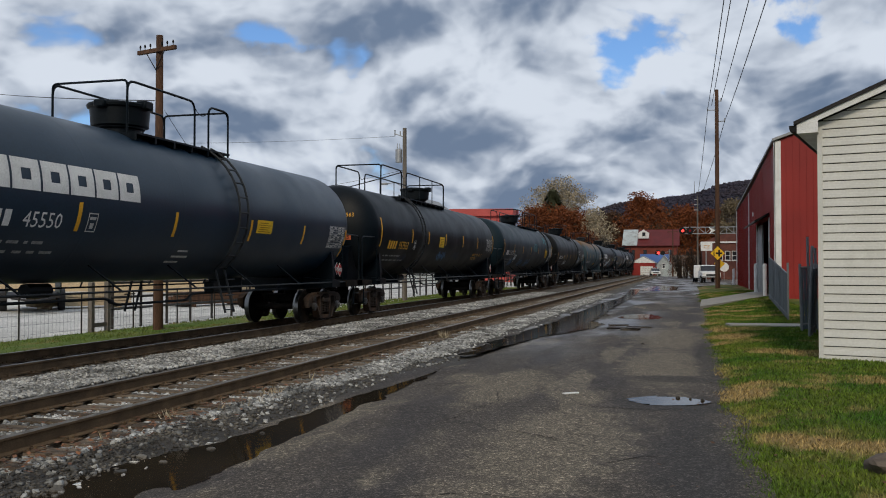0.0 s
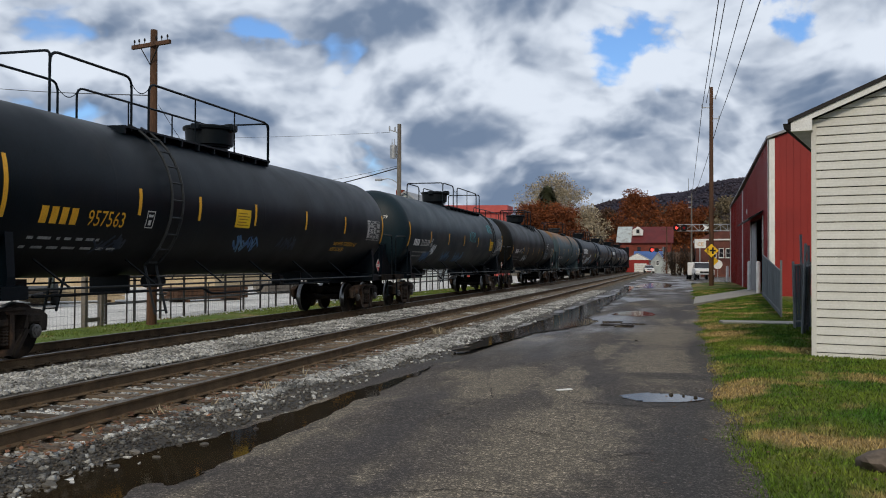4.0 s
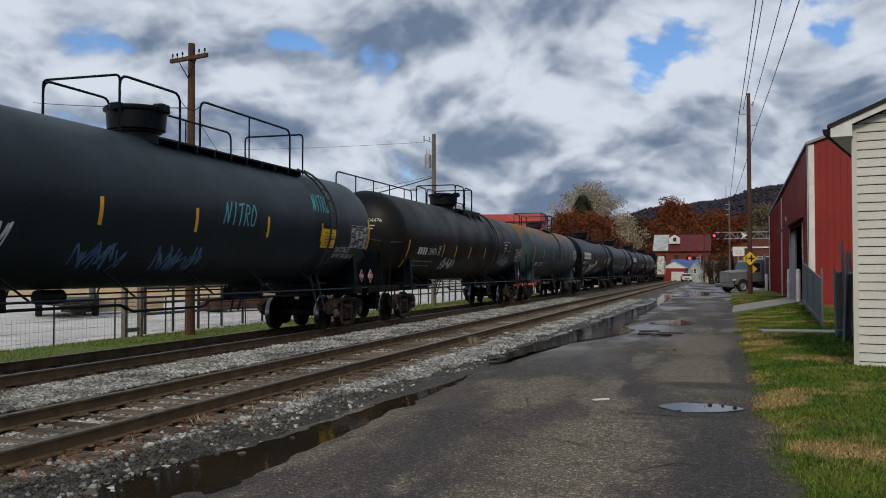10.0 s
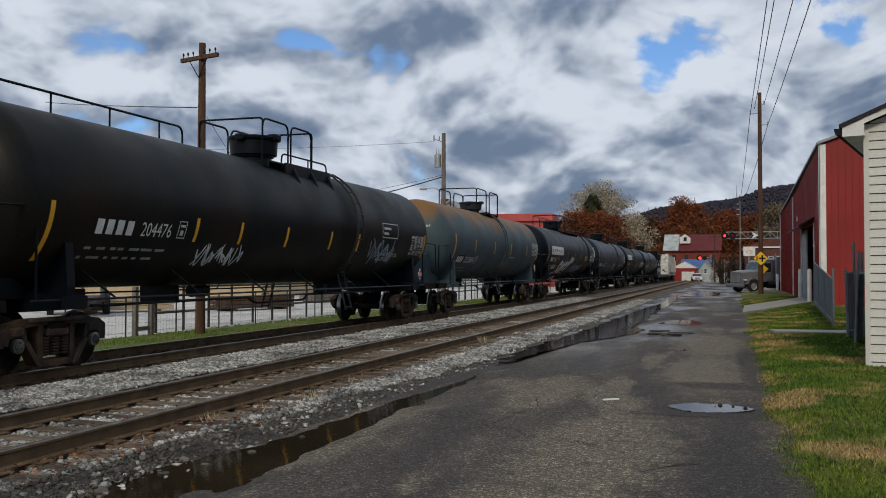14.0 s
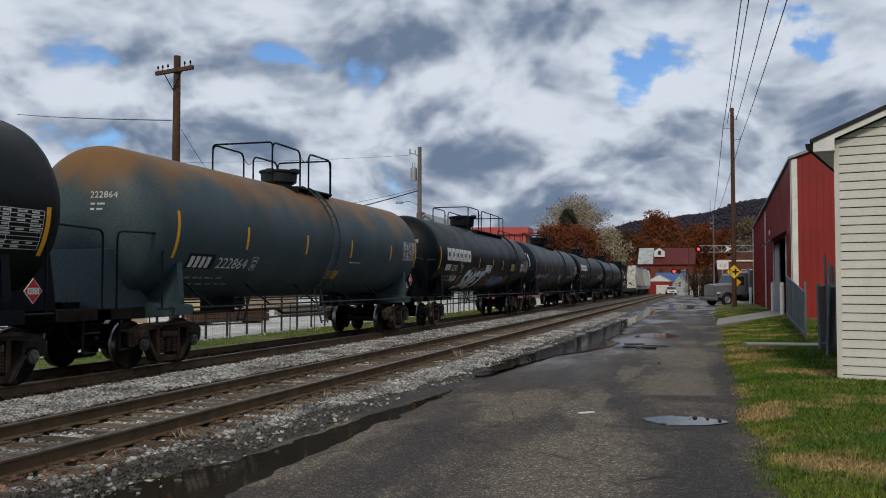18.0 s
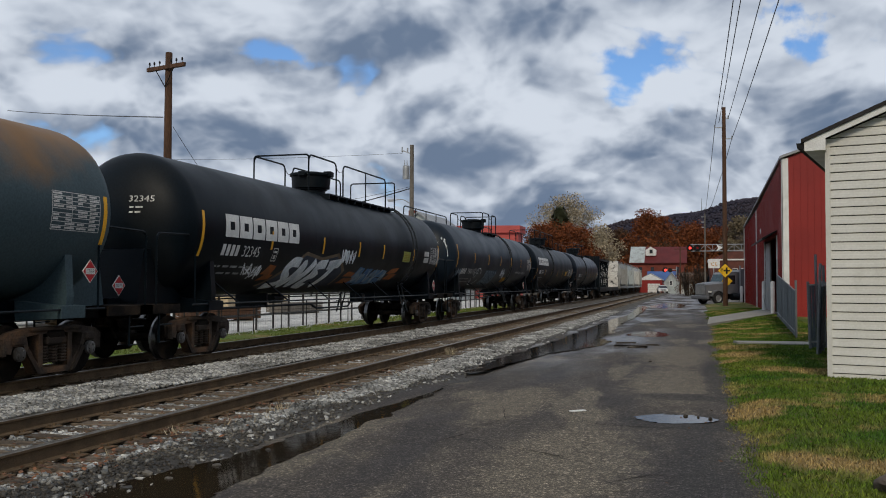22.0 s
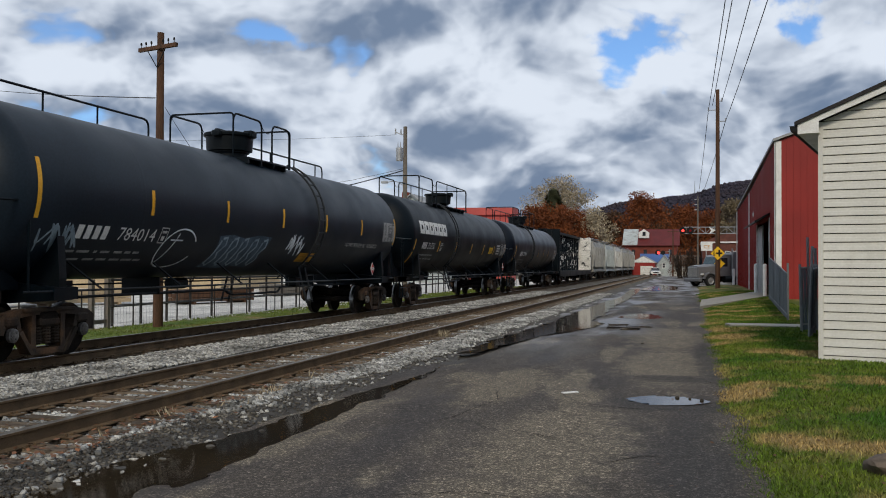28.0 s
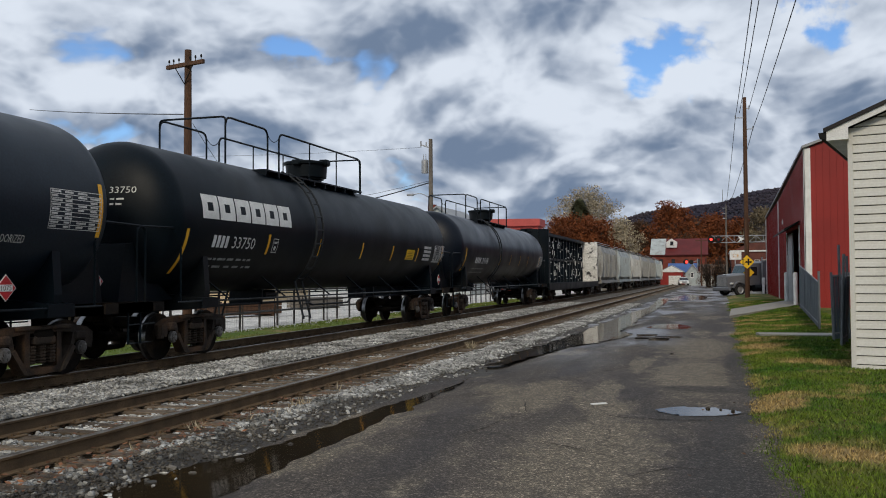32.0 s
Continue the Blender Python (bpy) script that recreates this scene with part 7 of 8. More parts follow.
def brick_house():
    t = thing("brick_building", "large old red-brick building with a half grey, half red roof", "house")
    x0, x1, y0, y1 = -14.3, -2.4, 215, 226
    bm = bm_new()
    box(bm, x0, x1, y0, y1, -0.4, 6.75)
    prism(bm, [(y0, 6.75), (y1, 6.75), ((y0 + y1) / 2, 10.3)], x0, x1, "X")
    part("wall", bm, M["brick"], t)
    gable_roof(t, x0, x1, y0, y1, 6.75, 10.3, M["red_roof"], True, 0.5, "dark red shingle roof")
    bm = bm_new()
    k = (10.3 - 6.75) / 5.5
    prism(bm, [(y0 - 0.55, 6.75 - 0.55 * k + 0.2), (y0 + 5.5, 10.5), (y0 + 5.5, 10.54), (y0 - 0.55, 6.75 - 0.55 * k + 0.25)], x0 - 0.52, x0 + 2.9, "X")
    part("metal_roof_sheet", bm, M["hop_pale"], t, "pale grey metal roof sheet")
    d = part("dormer", (lambda b: (prism(b, [(-11.2, 8.3), (-8.8, 8.3), (-8.8, 9.6), (-10.0, 10.4), (-11.2, 9.6)], y0 + 1.4, y0 + 5.0, "Y"), b)[1])(bm_new()), M["white_paint"], t, "white-painted dormer")
    window(d, -10.3, y0 + 1.39, 8.9, 0.7, 0.8, frame_mat=M["dark"])
    for x in (-12.7, -10.0, -7.1, -4.4):
        window(t, x, y0 - 0.001, 3.9, 0.75, 1.7, frame_mat=M["dark"])


def garage():
    t = thing("garage", "red garage with white gable and roller door", "garage")
    bm = bm_new()
    box(bm, -11.2, -6.6, 190, 198, -0.4, 2.5)
    part("wall", bm, M["red_metal"], t)
    bm = bm_new()
    prism(bm, [(-11.35, 2.5), (-6.45, 2.5), (-8.9, 3.75)], 189.9, 190.1, "Y")
    part("gable", bm, M["white_paint"], t, "white gable panel")
    gable_roof(t, -11.2, -6.6, 190.2, 198, 2.5, 3.75, M["grey_roof"], False, 0.2)
    bm = bm_new()
    for i in range(5):
        box(bm, -9.45, -7.0, 189.92, 189.99, -0.3 + i * 0.42, 0.1 + i * 0.42)
    part("roller_door", bm, M["white_paint"], t, "white roller door")
    t = thing("blue_roof_house", "low red house with a bright blue metal roof", "house")
    bm = bm_new()
    box(bm, -9.5, -4.6, 200, 208, -0.4, 2.6)
    part("wall", bm, M["red_metal"], t)
    gable_roof(t, -9.8, -4.3, 200, 208, 2.6, 4.3, M["blue_roof"], True, 0.4, "bright blue metal roof")
    bm = bm_new()
    box(bm, -6.3, -5.3, 199.9, 200, 0, 2.1)
    part("door", bm, M["dark"], t)


def grey_house():
    t = thing("grey_house", "small pale grey house with a steep gable", "house")
    bm = bm_new()
    prism(bm, [(-6.0, -0.4), (-3.2, -0.4), (-3.2, 2.0), (-4.6, 3.9), (-6.0, 2.0)], 185, 192, "Y")
    part("wall", bm, M["hop_pale"], t)
    gable_roof(t, -6.0, -3.2, 185, 192, 2.0, 3.9, M["grey_roof"], False, 0.25)
    window(t, -5.0, 184.999, 1.4, 0.6, 1.0)
    t2 = thing("brown_house", "small brown-roofed house behind the bushes", "house")
    bm = bm_new()
    box(bm, -3.0, 2.0, 190, 198, -0.4, 2.0)
    part("wall", bm, M["hop_white"], t2)
    gable_roof(t2, -3.0, 2.0, 190, 198, 2.0, 3.9, M["brown_roof"], True, 0.4, "brown shingle roof")
    for x in (-2.2, -0.6):
        window(t2, x, 189.999, 0.6, 0.7, 0.9)


def brick_store():
    t = thing("brick_store", "dark brick store with a flat roof beside the crossing", "store")
    bm = bm_new()
    box(bm, 1.9, 16, 131, 145, -0.4, 5.0)
    prism(bm, [(1.9, 5.0), (6.5, 5.0), (6.5, 6.4), (4.0, 6.1)], 131, 131.3, "Y")
    part("wall", bm, M["brick_dark"], t)
    bm = bm_new()
    box(bm, 1.7, 16.2, 130.8, 145.2, 5.0, 5.2)
    part("roof_edge", bm, M["white_paint"], t)
    for x in (3.9, 4.9, 5.8):
        window(t, x, 130.999, 2.6, 0.7, 1.3)
    s = thing("shop_sign", "white shop sign with orange letters on a post", "sign")
    bm = bm_new()
    box(bm, 1.55, 2.95, 120, 120.18, 3.75, 4.75)
    part("panel", bm, M["white_paint"], s)
    bm = letters("CE", 0.42, 0.75)
    for v in bm.verts:
        v.co = Vector((1.9 + v.co.x, 119.98, 4.05 + v.co.y))
    part("letters", bm, M["spray_orange_sign"], s, "orange letters CE")
    bm = bm_new()
    rod(bm, (2.2, 120.1, -0.1), (2.2, 120.1, 3.75), 0.08)
    part("post", bm, M["galv"], s)
    p = thing("phone_pole", "thin grey pole with climbing pegs and wires", "utility pole", "utility poles", (1.25, 128, -0.2))
    bm = bm_new()
    rod(bm, (0, 0, 0), (0, 0, 11.5), 0.13, 8, 0.09)
    part("shaft", bm, M["pole_grey"], p)
    for z in (11.0, 10.3, 9.6):
        bm = bm_new()
        box(bm, -0.45, 0.1, -0.05, 0.05, z, z + 0.09)
        part("bracket", bm, M["galv"], p)
    wire((1.25, 128, 11.2), (5.5, 150, 7.0), 0.2, 0.03, "stay wire of the thin pole")
    p = thing("phone_pole", "thin brown pole beyond the crossing", "utility pole", "utility poles", (-2.6, 165, -0.2))
    bm = bm_new()
    rod(bm, (0, 0, 0), (0, 0, 8.5), 0.13, 8, 0.09)
    part("shaft", bm, M["pole_wood"], p)
    bm = bm_new()
    box(bm, -1.0, 1.0, -0.05, 0.05, 8.0, 8.12)
    part("crossarm", bm, M["pole_wood"], p)


M["brown_roof"] = material("brown_roof", (0.12, 0.085, 0.065), (0.09, 0.065, 0.05), 1, 0.8, grain=10)
M["brick_dark"] = material("brick_dark", (0.14, 0.055, 0.042), (0.10, 0.042, 0.034), 1.5, 0.9, grain=12, grain_amt=0.25)
brick_house(), garage(), grey_house(), brick_store()


def left_buildings():
    t = thing("red_hall", "long red metal hall with a flat-pitched roof", "warehouse")
    bm = bm_new()
    box(bm, -30, -21.0, 110, 113, -0.4, 8.0)
    part("wall", bm, M["salmon_metal"], t)
    bm = bm_new()
    prism(bm, [(-30.3, 8.0), (-20.7, 8.0), (-20.7, 8.85), (-30.3, 8.95)], 109.6, 113.4, "Y")
    part("parapet", bm, M["salmon_metal"], t, "salmon-red sheet parapet")
    bm = bm_new()
    box(bm, -52, -30.2, 112, 118, -0.4, 8.6)
    part("annex", bm, M["hop_pale"], t, "pale grey annex")
    t = thing("gabled_house", "pale house with grey gable roof and brick chimney", "house")
    bm = bm_new()
    box(bm, -33, -25.5, 95, 106, -0.4, 6.8)
    prism(bm, [(-33, 6.8), (-25.5, 6.8), (-29.2, 9.4)], 95, 106, "Y")
    part("wall", bm, M["hop_pale"], t)
    gable_roof(t, -33, -25.5, 95, 106, 6.8, 9.4, M["grey_roof"], False, 0.4, "grey shingle roof")
    bm = bm_new()
    box(bm, -31.0, -30.2, 97, 97.8, 7.5, 9.9)
    part("chimney", bm, M["brick"], t, "red brick chimney")
    for x in (-32, -29.6, -27.4):
        window(t, x, 94.999, 3.4, 0.9, 1.4)
    t = thing("tan_shed", "long low tan shed behind the parking lot", "shed")
    bm = bm_new()
    box(bm, -58, -33, 60, 70, -0.3, 3.4)
    part("wall", bm, M["tan"], t)
    bm = bm_new()
    prism(bm, [(59.6, 3.4), (70.4, 3.4), (70.4, 3.6), (65, 4.6), (59.6, 3.6)], -58.4, -32.6, "X")
    part("roof", bm, M["grey_roof"], t)
    bm = bm_new()
    box(bm, -70, -44, 30, 31, -0.3, 2.8)
    solid("long_wall", bm, M["tan"], "long tan wall at the lot's far side", "wall", "", "structure")


M["tan"] = material("tan", (0.48, 0.38, 0.24), (0.40, 0.31, 0.20), 0.8, 0.8, grain=10)
M["salmon_metal"] = material("salmon_metal", (0.48, 0.09, 0.08), (0.42, 0.08, 0.07), 0.8, 0.6, grain=10, grain_amt=0.1)
left_buildings()


# ---- level crossing: cantilever with flashing lamps ----
def cantilever():
    t = thing("crossing_signal", "grey cantilever truss with red flashing crossing lamps", "railway signal")
    y = 125
    bm = bm_new()
    for z in (6.1, 6.95):
        for dy in (-0.3, 0.3):
            rod(bm, (-0.6, y + dy, z), (8.4, y + dy, z), 0.05)
    k = -0.5
    i = 0
    while k < 8.2:
        for dy in (-0.3, 0.3):
            rod(bm, (k, y + dy, 6.1), (k, y + dy, 6.95), 0.03, 5)
            a, b = (6.1, 6.95) if i % 2 else (6.95, 6.1)
            rod(bm, (k, y + dy, a), (k + 0.9, y + dy, b), 0.03, 5)
        k += 0.9
        i += 1
    part("truss", bm, M["galv"], t)
    bm = bm_new()
    rod(bm, (8.2, y, -0.2), (8.2, y, 7.2), 0.17, 12)
    part("mast", bm, M["galv"], t)
    for x in (-0.7, 0.25):
        bm = bm_new()
        lathe(bm, [(-0.16, 0.0), (-0.16, 0.44), (-0.10, 0.46), (-0.08, 0.44), (-0.08, 0.0)], "Y", 20, (x, y - 0.35, 6.5))
        d = part("lamp_board", bm, M["dark"], t, "black round lamp backing board")
        bm = bm_new()
        lathe(bm, [(-0.22, 0.0), (-0.22, 0.15), (-0.16, 0.17)], "Y", 14, (x, y - 0.35, 6.5))
        part("lamp_lens", bm, M["red_lamp"] if x < 0 else M["red_lens"], d, "red lamp lens")
        bm = bm_new()
        pipe(bm, [(x + 0.26 * math.cos(a), y - 0.7, 6.5 + 0.26 * math.sin(a)) for a in np.linspace(0.1, 3.04, 8)], 0.03, 4)
        part("lamp_hood", bm, M["dark"], d)
    bm = bm_new()
    prism(bm, [(2.6, 6.05), (3.5, 6.5), (2.6, 6.98), (2.9, 6.5)], y - 0.36, y - 0.33, "Y")
    part("white_plate", bm, M["white_paint"], t, "white plate on the truss")
    t = thing("crossing_signal", "short crossing post with a red flashing lamp", "railway signal", "", (-5.3, 168, -0.1))
    bm = bm_new()
    rod(bm, (2.0, 0, 0), (2.0, 0, 4.9), 0.08)
    rod(bm, (-0.1, 0, 4.2), (2.0, 0, 4.5), 0.05)
    part("post", bm, M["galv"], t)
    for x in (-0.1, 0.9):
        bm = bm_new()
        lathe(bm, [(-0.2, 0.0), (-0.2, 0.4), (-0.1, 0.4), (-0.1, 0)], "Y", 16, (x, 0, 4.3))
        d = part("lamp_board", bm, M["dark"], t)
        if x > 0:
            continue
        bm = bm_new()
        lathe(bm, [(-0.25, 0.0), (-0.25, 0.22), (-0.2, 0.24)], "Y", 14, (x + 0.2, 0, 4.3))
        part("lamp_lens", bm, M["red_lamp"], d, "red lamp lens")


M["red_lamp"] = material("red_lamp", (0.6, 0.02, 0.02), None, 2, 0.4, bump=0, emit=(1.0, 0.04, 0.03, 4.0))
M["red_lens"] = material("red_lens", (0.25, 0.01, 0.01), None, 2, 0.2, bump=0)
cantilever()


# ---- bare bushes by the crossing ----
def bush(x, y, w, h, seed):
    q = random.Random(seed)
    t = thing("bush", "leafless brown bush beside the crossing", "bush", "bare bushes", (x, y, -0.2))
    for n in range(44):
        bm = bm_new()
        a = q.uniform(0, 6.28)
        b = Vector((math.cos(a), math.sin(a), 0)) * q.uniform(0, w * 0.25)
        e = Vector((math.cos(a) * w * q.uniform(0.2, 0.6), math.sin(a) * w * q.uniform(0.2, 0.6), h * q.uniform(0.6, 1.0)))
        pipe(bm, [b, b.lerp(e, 0.5) + Vector((0, 0, h * 0.08)), e], 0.03, 4)
        for k in range(5):
            s = b.lerp(e, q.uniform(0.35, 0.9))
            rod(bm, s, s + Vector((q.uniform(-1, 1), q.uniform(-1, 1), q.uniform(0.2, 1.2))) * h * 0.2, 0.015, 3, 0.006)
        part("stem", bm, M["twig"], t)
    v, f = leaf_cloud(1500, [(q.uniform(-w / 2, w / 2), q.uniform(-w / 2, w / 2), h * q.uniform(0.15, 0.75)) for _ in range(30)], 0.6, 0.09)
    raw("dead_leaves", v, f, M["leaf_brown"], t)


M["twig"] = material("twig", (0.045, 0.034, 0.026), (0.028, 0.022, 0.018), 2, 0.9, grain=20)
bush(-0.9, 140, 3.4, 4.6, 1), bush(0.9, 139, 2.6, 4.8, 2)


# ---- vehicles ----
def wheel_mesh(r, w):
    bm = bm_new()
    lathe(bm, [(-w / 2, r * 0.6), (-w / 2, r * 0.93), (-w * 0.35, r), (w * 0.35, r), (w / 2, r * 0.93), (w / 2, r * 0.6)], "Y", 22)
    tyre = mesh_of("tyre", bm, M["rubber"], True)
    bm = bm_new()
    lathe(bm, [(-w * 0.42, 0.0), (-w * 0.42, r * 0.16), (-w * 0.30, r * 0.2), (-w * 0.25, r * 0.5), (-w * 0.42, r * 0.61), (w * 0.42, r * 0.61), (w * 0.25, r * 0.5), (w * 0.3, 0)], "Y", 20)
    for i in range(8):
        a = i * math.pi / 4
        rod(bm, (r * 0.33 * math.cos(a), -w * 0.34, r * 0.33 * math.sin(a)), (r * 0.33 * math.cos(a), -w * 0.28, r * 0.33 * math.sin(a)), r * 0.06, 6)
    return tyre, mesh_of("rim", bm, M["galv"], True)


M["rubber"] = material("rubber", (0.025, 0.025, 0.025), (0.018, 0.018, 0.018), 4, 0.85, grain=40)
M["car_white"] = material("car_white", (0.72, 0.72, 0.72), (0.66, 0.66, 0.66), 1, 0.3, grain=10, grain_amt=0.05, bump=0, spec=0.6)
M["truck_grey"] = material("truck_grey", (0.145, 0.15, 0.16), (0.12, 0.125, 0.135), 1, 0.35, grain=10, grain_amt=0.06, bump=0, spec=0.6)
M["lamp_glass"] = material("lamp_glass", (0.75, 0.75, 0.72), None, 2, 0.15, bump=0)


def put_wheel(parent, meshes, x, y, z, flip=False):
    w = new("wheel", meshes[0])
    w.parent = parent
    w.matrix_basis = pose(x, y, z, 0, 0, 180 if flip else 0)
    r = new("rim", meshes[1])
    r.parent = w
    return w


def saloon(label, x, y, rz, kind="car", mat=None):
    """A small vehicle: front towards -y in its own space."""
    mat = mat or M["car_white"]
    t = thing("car" if kind == "car" else "pickup_truck", label, "car" if kind == "car" else "pickup truck", "parked vehicles", (x, y, 0), rz)
    w, l = (0.88, 4.5) if kind == "car" else (0.98, 5.6)
    zs = 0 if kind == "car" else 0.25
    bm = bm_new()
    if kind == "car":
        side = [(0, 0.35), (0.05, 0.7), (1.2, 0.92), (4.2, 0.95), (4.5, 0.8), (4.5, 0.35)]
    else:
        side = [(0, 0.6), (0.03, 1.15), (1.5, 1.28), (5.55, 1.22), (5.6, 0.65)]
    prism(bm, side, -w, w, "X")
    bmesh.ops.bevel(bm, geom=[e for e in bm.edges], offset=0.07, segments=2, affect="EDGES")
    part("body", bm, mat, t, "", True)
    bm = bm_new()
    cab = [(1.15, 0.92), (1.9, 1.42), (3.3, 1.44), (4.1, 0.95)] if kind == "car" else [(1.45, 1.27), (2.0, 1.85), (3.7, 1.87), (3.85, 1.25)]
    lo = [bm.verts.new((s * (w - 0.06), a, b)) for s in (-1, 1) for a, b in (cab[0], cab[3])]
    hi = [bm.verts.new((s * (w - 0.22), a, b)) for s in (-1, 1) for a, b in (cab[1], cab[2])]
    bm.faces.new((lo[0], lo[2], hi[2], hi[0])), bm.faces.new((lo[1], hi[1], hi[3], lo[3]))
    bm.faces.new((lo[0], hi[0], hi[1], lo[1])), bm.faces.new((lo[2], lo[3], hi[3], hi[2]))
    part("window_band", bm, M["glass"], t, "dark glass")
    bm = bm_new()
    prism(bm, [(cab[1][0] - 0.05, cab[1][1] - 0.01), (cab[2][0] + 0.05, cab[2][1] - 0.01), (cab[2][0], cab[2][1] + 0.05), (cab[1][0] + 0.1, cab[1][1] + 0.05)], -w + 0.2, w - 0.2, "X")
    part("roof", bm, mat, t)
    bm = bm_new()
    box(bm, -w * 0.55, w * 0.55, -0.02, 0.05, 0.5 + zs, 0.68 + zs)
    part("grille", bm, M["dark"], t)
    for s in (-1, 1):
        bm = bm_new()
        box(bm, s * w * 0.82 - 0.12, s * w * 0.82 + 0.12, -0.03, 0.08, 0.62 + zs, 0.76 + zs, None, 0.02)
        part("headlight", bm, M["lamp_glass"], t)
    bm = bm_new()
    box(bm, -w, w, -0.08, 0.1, 0.32 + zs, 0.48 + zs, None, 0.03)
    part("bumper", bm, M["galv"] if kind != "car" else mat, t)
    ms = WHEEL_SMALL if kind == "car" else WHEEL_MID
    r = 0.32 if kind == "car" else 0.40
    for s in (-1, 1):
        for yy in (0.85, l - 0.95):
            o = put_wheel(t, ms, 0, 0, 0)
            o.matrix_basis = pose(s * (w - 0.08), yy, r, 0, 0, 90 if s > 0 else -90)
    return t


WHEEL_SMALL, WHEEL_MID, WHEEL_BIG = wheel_mesh(0.32, 0.22), wheel_mesh(0.40, 0.27), wheel_mesh(0.52, 0.30)
saloon("white saloon car parked by the red garage", -5.9, 176, 6)
saloon("white saloon car parked beyond the crossing", -4.6, 196, 2)
saloon("white pickup truck waiting at the crossing", 2.4, 101.5, 8, "pickup")
bx_t = thing("box_trailer", "plain white box trailer beside the pickup", "trailer", "parked vehicles", (1.2, 104, 0))
bmx = bm_new()
box(bmx, -0.6, 0.55, 0, 4, 0.5, 1.9, None, 0.04)
part("box", bmx, M["car_white"], bx_t)
for sx in (-0.62, 0.57):
    o = put_wheel(bx_t, WHEEL_SMALL, 0, 0, 0)
    o.matrix_basis = pose(sx, 2.2, 0.32, 0, 0, 90 if sx > 0 else -90)


def semi_truck():
    """Bonneted lorry; its front bumper at the origin, the bonnet pointing to -x."""
    t = thing("semi_truck", "grey bonneted lorry tractor with a tall sleeper cab", "truck")
    g = M["truck_grey"]
    bm = bm_new()
    box(bm, 0.3, 7.4, -0.45, 0.45, 0.55, 0.85)
    part("chassis", bm, M["black_paint"], t)
    bm = bm_new()
    sec0, sec1 = [(-0.75, 0.75), (0.75, 0.75), (0.74, 1.66), (0.55, 1.78), (-0.55, 1.78), (-0.74, 1.66)], [(-0.95, 0.8), (0.95, 0.8), (0.92, 1.80), (0.65, 1.97), (-0.65, 1.97), (-0.92, 1.80)]
    a = [bm.verts.new((0.12, p, q)) for p, q in sec0]
    b = [bm.verts.new((1.95, p, q)) for p, q in sec1]
    for i in range(6):
        bm.faces.new((a[i], a[(i + 1) % 6], b[(i + 1) % 6], b[i]))
    bm.faces.new(a), bm.faces.new(b)
    part("hood", bm, g, t, "", True)
    bm = bm_new()
    for i in range(9):
        y = -0.55 + i * 0.1375
        box(bm, 0.06, 0.13, y - 0.02, y + 0.02, 0.85, 1.64)
    box(bm, 0.07, 0.14, -0.62, 0.62, 1.62, 1.70)
    part("grille", bm, M["galv"], t, "chromed grille bars")
    bm = bm_new()
    box(bm, -0.05, 0.22, -1.15, 1.15, 0.42, 0.74, None, 0.06)
    part("bumper", bm, g, t)
    for s in (-1, 1):
        bm = bm_new()
        arc = [(1.15 + 0.72 * math.cos(q), 0.52 + 0.72 * math.sin(q)) for q in np.linspace(2.9, 0.1, 12)]
        inner = [(1.15 + 0.62 * math.cos(q), 0.52 + 0.62 * math.sin(q)) for q in np.linspace(0.1, 2.9, 12)]
        y0, y1 = (s * 0.72, s * 1.16)
        prism(bm, [(p, q) for p, q in arc + inner], min(y0, y1), max(y0, y1), "Y")
        part("fender", bm, g, t, "", True)
        bm = bm_new()
        box(bm, 0.30, 0.52, s * 0.92 - 0.14, s * 0.92 + 0.14, 0.98, 1.14, None, 0.03)
        part("headlight", bm, M["lamp_glass"], t)
        bm = bm_new()
        pipe(bm, [(2.15, s * 1.1, 1.7), (2.05, s * 1.4, 1.75), (2.05, s * 1.4, 2.45), (2.2, s * 1.1, 2.5)], 0.02)
        box(bm, 2.03, 2.09, s * 1.4 - 0.10, s * 1.4 + 0.10, 1.85, 2.4)
        part("mirror", bm, M["black_paint"], t)
        bm = bm_new()
        rod(bm, (2.6, s * 1.02, 0.65), (3.9, s * 1.02, 0.65), 0.30, 16)
        part("fuel_tank", bm, M["black_paint"], t, "", True)
        bm = bm_new()
        rod(bm, (3.45, s * 1.12, 1.0), (3.45, s * 1.12, 3.35), 0.07, 10)
        part("exhaust_stack", bm, M["galv"], t)
    bm = bm_new()
    prism(bm, [(1.9, 0.9), (1.9, 1.85), (2.25, 2.62), (2.5, 2.78), (3.35, 2.80), (3.35, 0.9)], -1.02, 1.02, "Y")
    part("cab", bm, g, t)
    for s in (-1, 1):
        bm = bm_new()
        prism(bm, [(2.05, 1.85), (2.35, 2.5), (3.0, 2.5), (3.0, 1.75), (2.05, 1.75)], s * 1.025 - 0.005, s * 1.025 + 0.005, "Y")
        part("side_window", bm, M["glass"], t)
    bm = bm_new()
    vs = [bm.verts.new(p) for p in ((1.88, -0.92, 1.92), (1.88, 0.92, 1.92), (2.20, 0.88, 2.58), (2.20, -0.88, 2.58))]
    ws = [bm.verts.new((v.co.x - 0.012, v.co.y, v.co.z + 0.005)) for v in vs]
    bm.faces.new(vs), bm.faces.new(ws)
    for i in range(4):
        bm.faces.new((vs[i], vs[(i + 1) % 4], ws[(i + 1) % 4], ws[i]))
    part("windscreen", bm, M["glass_blue"], t, "blue-tinted windscreen")
    bm = bm_new()
    prism(bm, [(3.38, 0.9), (3.38, 2.82), (3.7, 3.0), (4.9, 3.0), (4.9, 0.9)], -1.12, 1.12, "Y")
    part("sleeper", bm, g, t)
